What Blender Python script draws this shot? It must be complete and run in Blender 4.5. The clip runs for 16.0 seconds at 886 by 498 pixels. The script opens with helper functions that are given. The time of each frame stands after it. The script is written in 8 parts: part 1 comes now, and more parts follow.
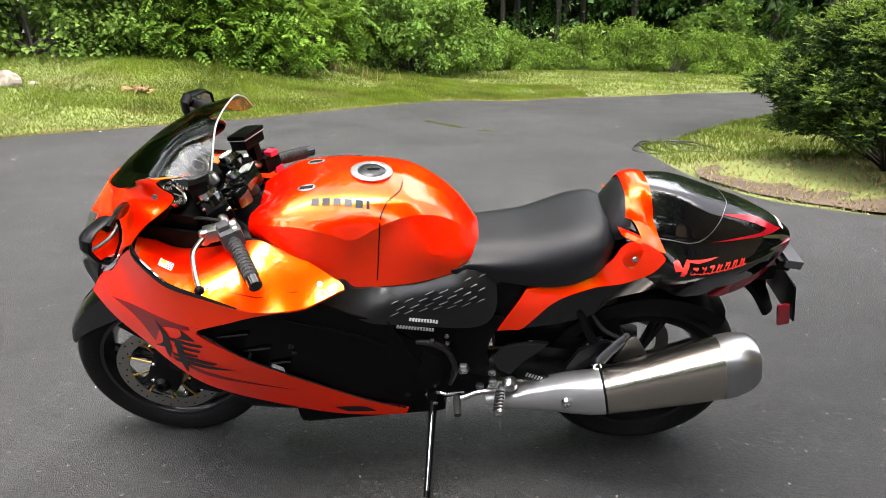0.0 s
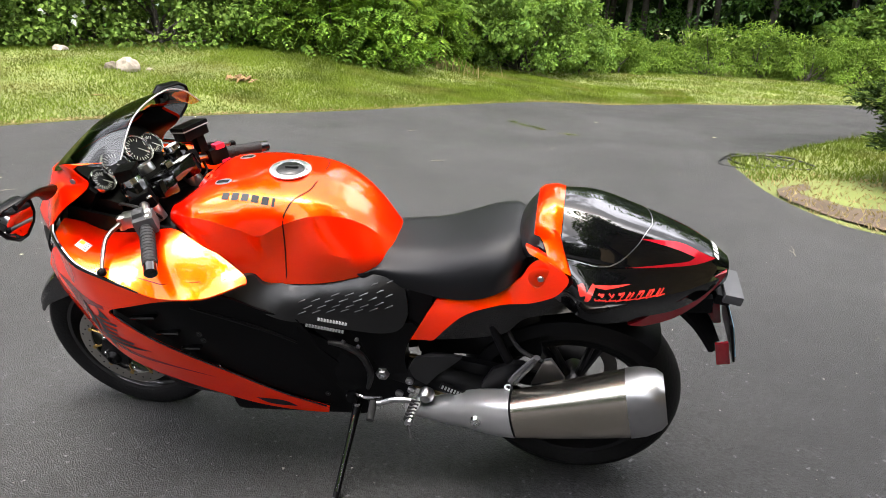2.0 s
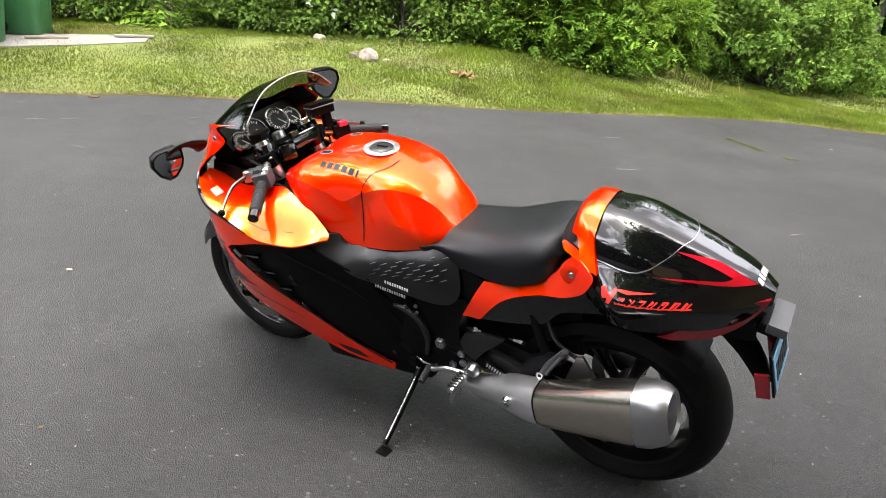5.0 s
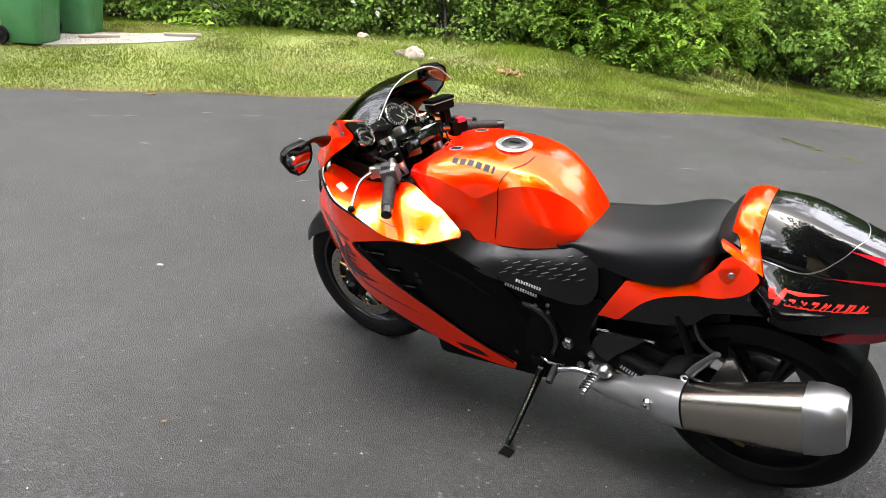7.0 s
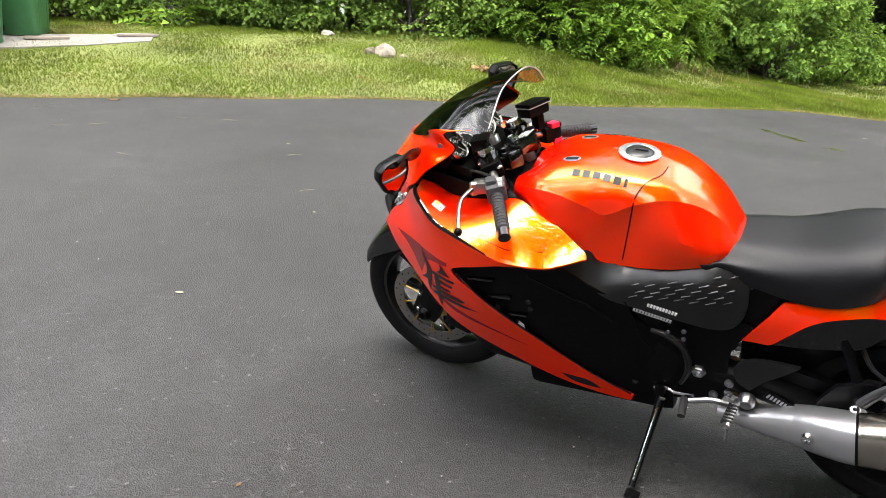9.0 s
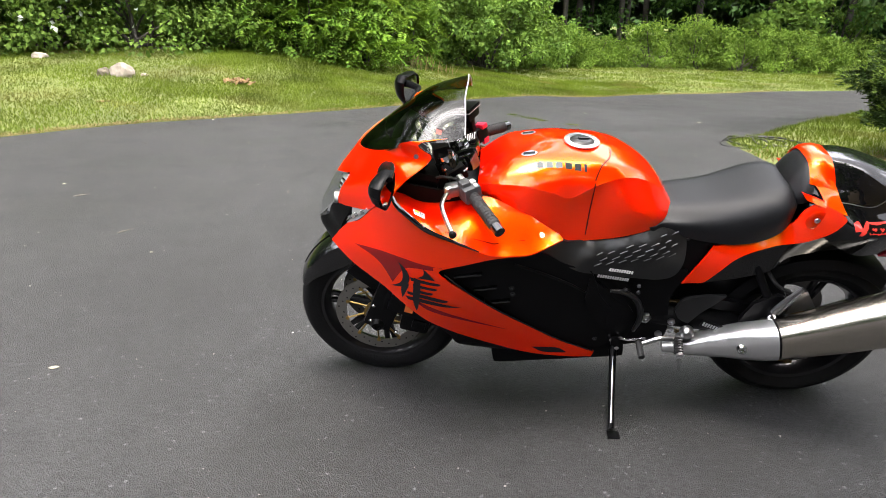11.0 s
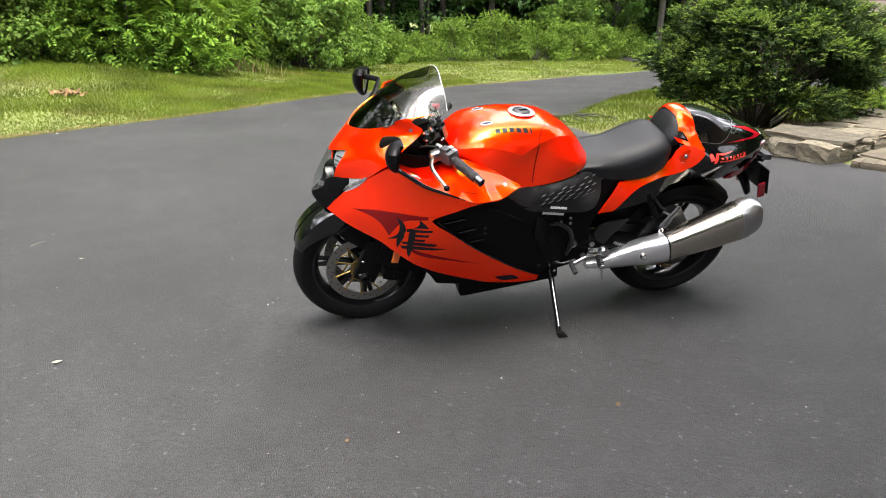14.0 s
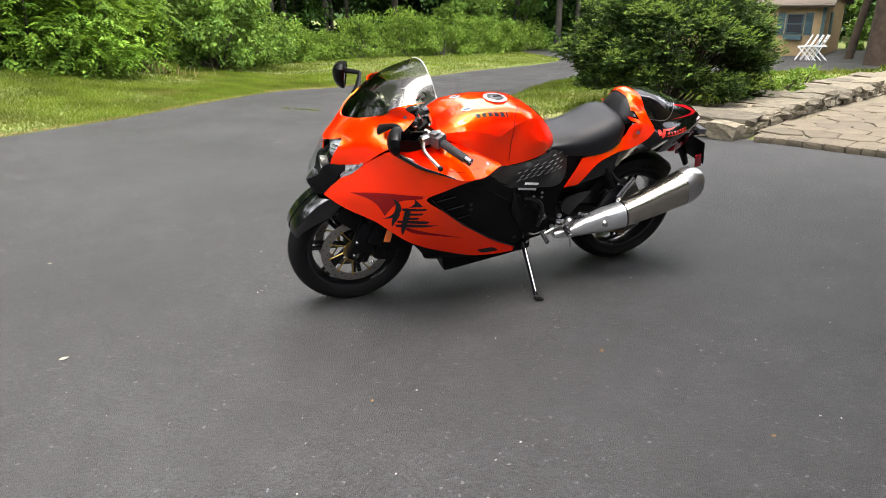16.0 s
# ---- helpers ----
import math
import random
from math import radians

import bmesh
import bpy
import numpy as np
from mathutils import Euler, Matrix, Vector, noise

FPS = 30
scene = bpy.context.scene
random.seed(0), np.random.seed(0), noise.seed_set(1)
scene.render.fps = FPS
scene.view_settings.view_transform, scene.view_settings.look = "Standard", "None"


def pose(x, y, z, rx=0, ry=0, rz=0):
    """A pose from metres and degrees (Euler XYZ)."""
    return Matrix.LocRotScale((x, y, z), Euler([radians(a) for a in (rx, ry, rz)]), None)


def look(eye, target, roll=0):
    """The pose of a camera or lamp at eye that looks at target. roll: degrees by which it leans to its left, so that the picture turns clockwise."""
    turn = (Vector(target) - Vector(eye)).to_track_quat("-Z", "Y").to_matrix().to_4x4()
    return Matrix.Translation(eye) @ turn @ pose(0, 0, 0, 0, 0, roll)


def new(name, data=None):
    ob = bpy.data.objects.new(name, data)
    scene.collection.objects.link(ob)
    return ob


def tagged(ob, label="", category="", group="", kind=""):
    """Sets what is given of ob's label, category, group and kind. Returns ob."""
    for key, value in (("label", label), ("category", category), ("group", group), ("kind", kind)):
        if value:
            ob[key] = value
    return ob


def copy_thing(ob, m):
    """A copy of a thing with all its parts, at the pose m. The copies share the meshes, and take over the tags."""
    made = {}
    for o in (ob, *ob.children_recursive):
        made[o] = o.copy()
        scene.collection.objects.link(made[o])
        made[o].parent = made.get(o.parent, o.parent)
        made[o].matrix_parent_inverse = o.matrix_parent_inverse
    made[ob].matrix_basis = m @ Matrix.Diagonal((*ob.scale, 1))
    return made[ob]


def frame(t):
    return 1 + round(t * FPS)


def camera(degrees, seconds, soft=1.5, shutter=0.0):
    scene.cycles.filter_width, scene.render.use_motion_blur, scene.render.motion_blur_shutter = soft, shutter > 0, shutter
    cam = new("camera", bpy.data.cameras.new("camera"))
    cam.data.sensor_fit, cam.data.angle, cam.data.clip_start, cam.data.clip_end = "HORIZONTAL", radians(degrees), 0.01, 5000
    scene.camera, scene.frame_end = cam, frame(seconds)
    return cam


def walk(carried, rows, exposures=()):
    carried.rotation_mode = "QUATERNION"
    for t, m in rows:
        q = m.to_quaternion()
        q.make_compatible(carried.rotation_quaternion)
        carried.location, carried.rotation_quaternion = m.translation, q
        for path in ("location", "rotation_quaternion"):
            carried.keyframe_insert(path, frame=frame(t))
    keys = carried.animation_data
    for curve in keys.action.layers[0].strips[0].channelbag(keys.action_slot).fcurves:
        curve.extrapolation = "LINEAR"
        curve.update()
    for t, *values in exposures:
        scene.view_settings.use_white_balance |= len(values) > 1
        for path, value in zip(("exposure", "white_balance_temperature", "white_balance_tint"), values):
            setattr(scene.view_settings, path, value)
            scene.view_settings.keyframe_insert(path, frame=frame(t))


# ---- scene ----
from mathutils.bvhtree import BVHTree
from mathutils.geometry import delaunay_2d_cdt

cam = camera(66.6, 16.0, soft=0.6, shutter=0.0)
PATH = [
    (0, (0.063, 0.069, 1.354), (0.055, 1.948, 0.669), 0.9),
    (0.5, (0.195, -0.012, 1.368), (0.08, 1.864, 0.683), 1.2),
    (1, (0.312, -0.014, 1.369), (0.152, 1.857, 0.68), 1.4),
    (1.5, (0.452, 0.091, 1.374), (0.253, 1.956, 0.679), 1.6),
    (2, (0.589, 0.16, 1.376), (0.246, 2.002, 0.678), 1.9),
    (2.5, (0.698, 0.121, 1.373), (0.191, 1.925, 0.674), 2.4),
    (3, (0.788, 0.077, 1.384), (0.103, 1.819, 0.678), 2.8),
    (3.5, (0.897, 0.09, 1.394), (0.112, 1.785, 0.68), 3.0),
    (3.7, (0.95, 0.112, 1.403), (0.135, 1.792, 0.685), 3.1),
    (5.8, (1.065, 0.175, 1.38), (0.079, 1.757, 0.657), 3.6),
    (6, (1.029, 0.172, 1.37), (0.035, 1.748, 0.644), 3.5),
    (6.5, (0.886, 0.092, 1.369), (-0.12, 1.661, 0.642), 3.5),
    (7, (0.77, 0.019, 1.363), (-0.23, 1.592, 0.637), 3.5),
    (7.5, (0.676, 0.012, 1.345), (-0.317, 1.588, 0.618), 3.4),
    (8, (0.523, 0.036, 1.322), (-0.463, 1.617, 0.595), 3.4),
    (8.2, (0.462, 0.044, 1.326), (-0.516, 1.63, 0.599), 3.3),
    (10.3, (-0.127, -0.131, 1.313), (-0.55, 1.692, 0.606), 1.8),
    (10.5, (-0.194, -0.15, 1.318), (-0.524, 1.693, 0.617), 1.4),
    (11, (-0.393, -0.274, 1.333), (-0.539, 1.596, 0.641), 0.9),
    (11.5, (-0.49, -0.407, 1.352), (-0.496, 1.471, 0.665), 0.6),
    (12, (-0.513, -0.51, 1.343), (-0.392, 1.364, 0.655), 0.2),
    (12.5, (-0.585, -0.651, 1.34), (-0.357, 1.213, 0.654), -0.0),
    (13, (-0.668, -0.733, 1.365), (-0.386, 1.123, 0.675), -0.1),
    (13.5, (-0.823, -0.758, 1.366), (-0.495, 1.089, 0.674), -0.2),
    (14, (-0.993, -0.803, 1.357), (-0.615, 1.035, 0.664), -0.3),
    (14.5, (-1.092, -0.874, 1.361), (-0.653, 0.95, 0.667), -0.6),
    (15, (-1.19, -0.993, 1.354), (-0.7, 0.818, 0.66), -0.7),
    (15.5, (-1.272, -1.043, 1.372), (-0.71, 0.745, 0.675), -0.9),
    (16, (-1.376, -0.97, 1.366), (-0.75, 0.794, 0.661), -1.1),
]
walk(cam, [(t, look(eye, target, roll)) for t, eye, target, roll in PATH], exposures=[(0.0, 1.47), (3.0, 1.44), (16.0, 1.42)])

# ---- sky and sun: bright broken cloud, soft light from high up beyond the drive ----
SUN_EL, SUN_AZ = 83.0, 180.0
world = bpy.data.worlds.new("world")
scene.world = world
world.use_nodes = True
wn, wl = world.node_tree.nodes, world.node_tree.links
sky = wn.new("ShaderNodeTexSky")
sky.sky_type, sky.sun_disc = "NISHITA", False
sky.sun_elevation, sky.sun_rotation = radians(SUN_EL), radians(SUN_AZ)
sky.air_density, sky.dust_density, sky.ozone_density = 1.0, 5.0, 1.0
grade = wn.new("ShaderNodeHueSaturation")
grade.inputs["Saturation"].default_value = 0.3
haze = wn.new("ShaderNodeVectorMath")
haze.operation = "MULTIPLY"
haze.inputs[1].default_value = (1.04, 1.0, 0.985)
wl.new(sky.outputs[0], grade.inputs["Color"])
wl.new(grade.outputs[0], haze.inputs[0])
# clouds on a flat layer overhead
where = wn.new("ShaderNodeTexCoord")
split = wn.new("ShaderNodeSeparateXYZ")
wl.new(where.outputs["Generated"], split.inputs[0])
lift = wn.new("ShaderNodeMath")
lift.operation = "MAXIMUM"
lift.inputs[1].default_value = 0.0
wl.new(split.outputs["Z"], lift.inputs[0])
deep = wn.new("ShaderNodeMath")
deep.operation = "ADD"
deep.inputs[1].default_value = 0.25
wl.new(lift.outputs[0], deep.inputs[0])
layer = wn.new("ShaderNodeVectorMath")
layer.operation = "DIVIDE"
spread = wn.new("ShaderNodeCombineXYZ")
for k in range(3):
    wl.new(deep.outputs[0], spread.inputs[k])
wl.new(where.outputs["Generated"], layer.inputs[0])
wl.new(spread.outputs[0], layer.inputs[1])
cloud = wn.new("ShaderNodeTexNoise")
cloud.inputs["Scale"].default_value, cloud.inputs["Detail"].default_value, cloud.inputs["Roughness"].default_value = 1.7, 7.0, 0.58
wl.new(layer.outputs[0], cloud.inputs["Vector"])
cover = wn.new("ShaderNodeMapRange")
cover.inputs["From Min"].default_value, cover.inputs["From Max"].default_value = 0.45, 0.57
cover.inputs["To Min"].default_value, cover.inputs["To Max"].default_value = 2.0, 8.0
cover.interpolation_type = "SMOOTHSTEP"
wl.new(cloud.outputs["Fac"], cover.inputs["Value"])
lit = wn.new("ShaderNodeVectorMath")
lit.operation = "SCALE"
wl.new(haze.outputs[0], lit.inputs[0])
wl.new(cover.outputs[0], lit.inputs["Scale"])
wl.new(lit.outputs[0], wn["Background"].inputs["Color"])
wn["Background"].inputs["Strength"].default_value = 0.12
sun = new("sun", bpy.data.lights.new("sun", "SUN"))
sun.data.energy, sun.data.angle, sun.data.color = 1.5, radians(30), (1.0, 0.95, 0.87)
sun.matrix_world = pose(0, 0, 20, 90 - SUN_EL, 0, 180 - SUN_AZ)

# ---- materials ----
def material(name, base, rough=0.5, metal=0.0, grain=0.0, scale=60.0, bump=0.0, coat=0.0, second=None, stain=0.0, stain_scale=2.5, island=0.0, spec=0.5, detail=6.0):
    """A procedural surface: fine grain and broad stains in the colour, fine relief."""
    m = bpy.data.materials.new(name)
    m.use_nodes = True
    n, l = m.node_tree.nodes, m.node_tree.links
    b = n["Principled BSDF"]
    b.inputs["Base Color"].default_value = (*base, 1)
    b.inputs["Roughness"].default_value, b.inputs["Metallic"].default_value = rough, metal
    b.inputs["Coat Weight"].default_value, b.inputs["Coat Roughness"].default_value = coat, 0.03
    b.inputs["Specular IOR Level"].default_value = spec
    co = n.new("ShaderNodeTexCoord")
    colour = None
    if grain or second:
        fine = n.new("ShaderNodeTexNoise")
        fine.inputs["Scale"].default_value, fine.inputs["Detail"].default_value = scale, detail
        l.new(co.outputs["Object"], fine.inputs["Vector"])
        ramp = n.new("ShaderNodeMix")
        ramp.data_type = "RGBA"
        other = second or tuple(c * (1 - grain) for c in base)
        first = base if second else tuple(min(1, c * (1 + grain)) for c in base)
        ramp.inputs["A"].default_value, ramp.inputs["B"].default_value = (*first, 1), (*other, 1)
        l.new(fine.outputs["Fac"], ramp.inputs["Factor"])
        colour = ramp.outputs["Result"]
        if bump:
            bp = n.new("ShaderNodeBump")
            bp.inputs["Strength"].default_value, bp.inputs["Distance"].default_value = bump, 0.01
            l.new(fine.outputs["Fac"], bp.inputs["Height"])
            l.new(bp.outputs[0], b.inputs["Normal"])
    if stain:
        broad = n.new("ShaderNodeTexNoise")
        broad.inputs["Scale"].default_value, broad.inputs["Detail"].default_value = stain_scale, 4
        l.new(co.outputs["Object"], broad.inputs["Vector"])
        hs = n.new("ShaderNodeHueSaturation")
        mp = n.new("ShaderNodeMapRange")
        mp.inputs["From Min"].default_value, mp.inputs["From Max"].default_value = 0.3, 0.7
        mp.inputs["To Min"].default_value, mp.inputs["To Max"].default_value = 1 - stain, 1 + stain
        l.new(broad.outputs["Fac"], mp.inputs["Value"])
        l.new(mp.outputs[0], hs.inputs["Value"])
        if colour:
            l.new(colour, hs.inputs["Color"])
        else:
            hs.inputs["Color"].default_value = (*base, 1)
        colour = hs.outputs[0]
    if island:
        geo = n.new("ShaderNodeNewGeometry")
        info = n.new("ShaderNodeObjectInfo")
        add = n.new("ShaderNodeMath")
        add.operation = "ADD"
        l.new(geo.outputs["Random Per Island"], add.inputs[0])
        l.new(info.outputs["Random"], add.inputs[1])
        fr = n.new("ShaderNodeMath")
        fr.operation = "FRACT"
        l.new(add.outputs[0], fr.inputs[0])
        mp = n.new("ShaderNodeMapRange")
        mp.inputs["To Min"].default_value, mp.inputs["To Max"].default_value = 1 - island, 1 + island
        l.new(fr.outputs[0], mp.inputs["Value"])
        hs = n.new("ShaderNodeHueSaturation")
        l.new(mp.outputs[0], hs.inputs["Value"])
        if colour:
            l.new(colour, hs.inputs["Color"])
        else:
            hs.inputs["Color"].default_value = (*base, 1)
        colour = hs.outputs[0]
    if colour:
        l.new(colour, b.inputs["Base Color"])
    return m


def leaf_material(name, base, light, through_colour=(0.25, 0.45, 0.05), spread=0.35, dry=None):
    """Leaves: two greens by leaf, some light passing through."""
    m = bpy.data.materials.new(name)
    m.use_nodes = True
    n, l = m.node_tree.nodes, m.node_tree.links
    b = n["Principled BSDF"]
    b.inputs["Roughness"].default_value = 0.58
    b.inputs["Specular IOR Level"].default_value = 0.12
    geo = n.new("ShaderNodeNewGeometry")
    mix = n.new("ShaderNodeMix")
    mix.data_type = "RGBA"
    mix.inputs["A"].default_value, mix.inputs["B"].default_value = (*base, 1), (*light, 1)
    l.new(geo.outputs["Random Per Island"], mix.inputs["Factor"])
    co = n.new("ShaderNodeTexCoord")
    broad = n.new("ShaderNodeTexNoise")
    broad.inputs["Scale"].default_value = 1.3
    l.new(co.outputs["Object"], broad.inputs["Vector"])
    mp = n.new("ShaderNodeMapRange")
    mp.inputs["From Min"].default_value, mp.inputs["From Max"].default_value = 0.3, 0.7
    mp.inputs["To Min"].default_value, mp.inputs["To Max"].default_value = 1 - spread, 1 + spread
    l.new(broad.outputs["Fac"], mp.inputs["Value"])
    hs = n.new("ShaderNodeHueSaturation")
    l.new(mp.outputs[0], hs.inputs["Value"])
    l.new(mix.outputs["Result"], hs.inputs["Color"])
    if dry:
        worn = n.new("ShaderNodeTexNoise")
        worn.inputs["Scale"].default_value, worn.inputs["Detail"].default_value = 0.9, 5
        l.new(co.outputs["Object"], worn.inputs["Vector"])
        share = n.new("ShaderNodeMapRange")
        share.inputs["From Min"].default_value, share.inputs["From Max"].default_value = 0.52, 0.75
        l.new(worn.outputs["Fac"], share.inputs["Value"])
        fade = n.new("ShaderNodeMix")
        fade.data_type = "RGBA"
        fade.inputs["B"].default_value = (*dry, 1)
        l.new(share.outputs[0], fade.inputs["Factor"])
        l.new(mix.outputs["Result"], fade.inputs["A"])
        l.new(fade.outputs["Result"], hs.inputs["Color"])
    l.new(hs.outputs[0], b.inputs["Base Color"])
    tr = n.new("ShaderNodeBsdfTranslucent")
    tint = n.new("ShaderNodeMix")
    tint.data_type = "RGBA"
    tint.inputs["Factor"].default_value = 0.5
    l.new(hs.outputs[0], tint.inputs["A"])
    tint.inputs["B"].default_value = (*through_colour, 1)
    l.new(tint.outputs["Result"], tr.inputs["Color"])
    ms = n.new("ShaderNodeMixShader")
    ms.inputs["Fac"].default_value = 0.3
    l.new(b.outputs[0], ms.inputs[1])
    l.new(tr.outputs[0], ms.inputs[2])
    l.new(ms.outputs[0], n["Material Output"].inputs["Surface"])
    return m


def glass_material(name, tint, gloss_rough=0.02, ior=1.5):
    """A thin tinted sheet: light passes straight through, the gloss grows at grazing angles."""
    m = bpy.data.materials.new(name)
    m.use_nodes = True
    n, l = m.node_tree.nodes, m.node_tree.links
    tr = n.new("ShaderNodeBsdfTransparent")
    tr.inputs["Color"].default_value = (*tint, 1)
    gl = n.new("ShaderNodeBsdfGlossy")
    gl.inputs["Roughness"].default_value = gloss_rough
    fr = n.new("ShaderNodeLayerWeight")
    fr.inputs["Blend"].default_value = 0.5
    steep = n.new("ShaderNodeMath")
    steep.operation = "POWER"
    steep.inputs[1].default_value = 6.0
    l.new(fr.outputs["Facing"], steep.inputs[0])
    gain = n.new("ShaderNodeMapRange")
    gain.inputs["To Max"].default_value = 0.5
    gain.inputs["To Min"].default_value = 1.6 * ((ior - 1) / (ior + 1)) ** 2
    l.new(steep.outputs[0], gain.inputs["Value"])
    ms = n.new("ShaderNodeMixShader")
    l.new(gain.outputs[0], ms.inputs["Fac"])
    l.new(tr.outputs[0], ms.inputs[1])
    l.new(gl.outputs[0], ms.inputs[2])
    l.new(ms.outputs[0], n["Material Output"].inputs["Surface"])
    return m


# ---- building tools ----
def solid(name, verts, faces, mat, parent=None, label="", smooth=True):
    me = bpy.data.meshes.new(name)
    me.from_pydata([tuple(v) for v in verts], [], [tuple(f) for f in faces])
    me.update()
    if smooth:
        me.shade_smooth()
    me.materials.append(mat)
    ob = new(name, me)
    if parent:
        ob.parent = parent
    return tagged(ob, label)


def part(name, bm, mat, parent=None, label="", smooth=True, sharp=40):
    """Links a bmesh as one mesh object under a thing or a part."""
    bmesh.ops.recalc_face_normals(bm, faces=bm.faces[:])
    if smooth:
        for e in bm.edges:
            if len(e.link_faces) == 2 and e.calc_face_angle(0) > radians(sharp):
                e.smooth = False
        for f in bm.faces:
            f.smooth = True
    me = bpy.data.meshes.new(name)
    bm.to_mesh(me)
    bm.free()
    me.materials.append(mat)
    ob = new(name, me)
    if parent:
        ob.parent = parent
    return tagged(ob, label)


def empty(name, m, label, category, group="", kind=""):
    ob = new(name)
    ob.empty_display_size = 0.1
    ob.matrix_world = m
    return tagged(ob, label, category, group, kind)


def joined(*meshes):
    bm = bmesh.new()
    for b in meshes:
        me = bpy.data.meshes.new("tmp")
        b.to_mesh(me)
        b.free()
        bm.from_mesh(me)
        bpy.data.meshes.remove(me)
    return bm


def box(size, at=(0, 0, 0), turn=(0, 0, 0), bevel=0.003, taper=1.0):
    """A bevelled block; taper narrows its top."""
    bm = bmesh.new()
    bmesh.ops.create_cube(bm, size=1)
    for v in bm.verts:
        k = taper if v.co.z > 0 else 1
        v.co = Vector((v.co.x * size[0] * k, v.co.y * size[1] * k, v.co.z * size[2]))
    if bevel:
        bmesh.ops.bevel(bm, geom=bm.edges[:], offset=bevel, segments=2, affect="EDGES", profile=0.7)
    bm.transform(pose(*at, *turn))
    return bm


def spline(pts, per=6, closed=False):
    """Catmull-Rom through points; a point with an extra last entry 'c' is a sharp corner."""
    corner = [p[-1] == "c" for p in pts]
    q = [Vector(p[:-1] if c else p) for p, c in zip(pts, corner)]
    n, out = len(q), []
    for i in range(n if closed else n - 1):
        a, b = q[i], q[(i + 1) % n]
        before = q[i - 1] if (closed or i > 0) and not corner[i] else a
        after = q[(i + 2) % n] if (closed or i + 2 < n) and not corner[(i + 1) % n] else b
        ta, tb = (b - before) * 0.5, (after - a) * 0.5
        for s in range(per):
            t = s / per
            t2, t3 = t * t, t * t * t
            out.append(a * (2 * t3 - 3 * t2 + 1) + ta * (t3 - 2 * t2 + t) + b * (3 * t2 - 2 * t3) + tb * (t3 - t2))
    if not closed:
        out.append(q[-1])
    return out


def tube(pts, radii, seg=10, per=5, closed_ends=True, squash=1.0):
    """A round bar along a smooth line; radii by point."""
    n = len(pts)
    radii = radii if isinstance(radii, (list, tuple)) else [radii] * n
    line = spline([(*p, r) for p, r in zip(pts, radii)], per)
    bm = bmesh.new()
    rings, side = [], None
    for i, p in enumerate(line):
        a, b = line[max(0, i - 1)], line[min(len(line) - 1, i + 1)]
        ahead = (b - a).to_3d().normalized()
        if side is None:
            side = ahead.orthogonal().normalized()
        side = (side - ahead * side.dot(ahead)).normalized()
        up = ahead.cross(side)
        c = p.to_3d()
        rings.append([bm.verts.new(c + (side * math.cos(t) + up * math.sin(t) * squash) * p[3]) for t in [math.tau * k / seg for k in range(seg)]])
    for r, s in zip(rings, rings[1:]):
        for k in range(seg):
            bm.faces.new((r[k], r[(k + 1) % seg], s[(k + 1) % seg], s[k]))
    if closed_ends:
        bm.faces.new(rings[0][::-1])
        bm.faces.new(rings[-1])
    return bm


def lathe(profile, seg=24, at=(0, 0, 0), turn=(0, 0, 0), closed=False):
    """Turns a profile of (radius, height) about z."""
    bm = bmesh.new()
    rings = [[bm.verts.new((r * math.cos(math.tau * k / seg), r * math.sin(math.tau * k / seg), h)) for k in range(seg)] for r, h in profile]
    pairs = list(zip(rings, rings[1:])) + ([(rings[-1], rings[0])] if closed else [])
    for r, s in pairs:
        for k in range(seg):
            bm.faces.new((r[k], r[(k + 1) % seg], s[(k + 1) % seg], s[k]))
    if not closed:
        for r in (rings[0], rings[-1]):
            if (r[0].co - r[1].co).length > 1e-6:
                bm.faces.new(r)
    bmesh.ops.remove_doubles(bm, verts=bm.verts[:], dist=1e-6)
    bm.transform(pose(*at, *turn))
    return bm


class Rbf:
    """A smooth surface through a few heights: (u, v, height)."""

    def __init__(self, pts):
        self.p = np.array([q[:2] for q in pts], float)
        h = np.array([q[2] for q in pts], float)
        n = len(h)
        r = np.linalg.norm(self.p[:, None] - self.p[None], axis=2)
        one = np.c_[np.ones(n), self.p]
        a = np.zeros((n + 3, n + 3))
        a[:n, :n] = r**2 * np.log(r + 1e-9) - 2e-4 * np.eye(n)
        a[:n, n:], a[n:, :n] = one, one.T
        self.w = np.linalg.solve(a, np.r_[h, 0, 0, 0])

    def __call__(self, u, v):
        r = np.hypot(self.p[:, 0] - u, self.p[:, 1] - v)
        return float((r**2 * np.log(r + 1e-9)) @ self.w[:-3] + self.w[-3] + self.w[-2] * u + self.w[-1] * v)


def filled(outline, step):
    """Triangles that fill a flat outline, with points inside at about that step."""
    o = [Vector(p) for p in outline]
    n = len(o)
    us, vs = [p.x for p in o], [p.y for p in o]

    def inside(x, y):
        hit = False
        for i in range(n):
            a, b = o[i], o[i - 1]
            if (a.y > y) != (b.y > y) and x < (b.x - a.x) * (y - a.y) / (b.y - a.y) + a.x:
                hit = not hit
        return hit

    pts = list(o)
    arr = np.array([(p.x, p.y) for p in o])
    row, y = 0, min(vs) + step * 0.5
    while y < max(vs):
        x = min(us) + (step * 0.5 if row % 2 else step)
        while x < max(us):
            if inside(x, y) and np.min(np.hypot(arr[:, 0] - x, arr[:, 1] - y)) > step * 0.55:
                pts.append(Vector((x, y)))
            x += step
        y += step * 0.87
        row += 1
    v, _, f, *_ = delaunay_2d_cdt(pts, [(i, (i + 1) % n) for i in range(n)], [], 1, 1e-6)
    return v, f


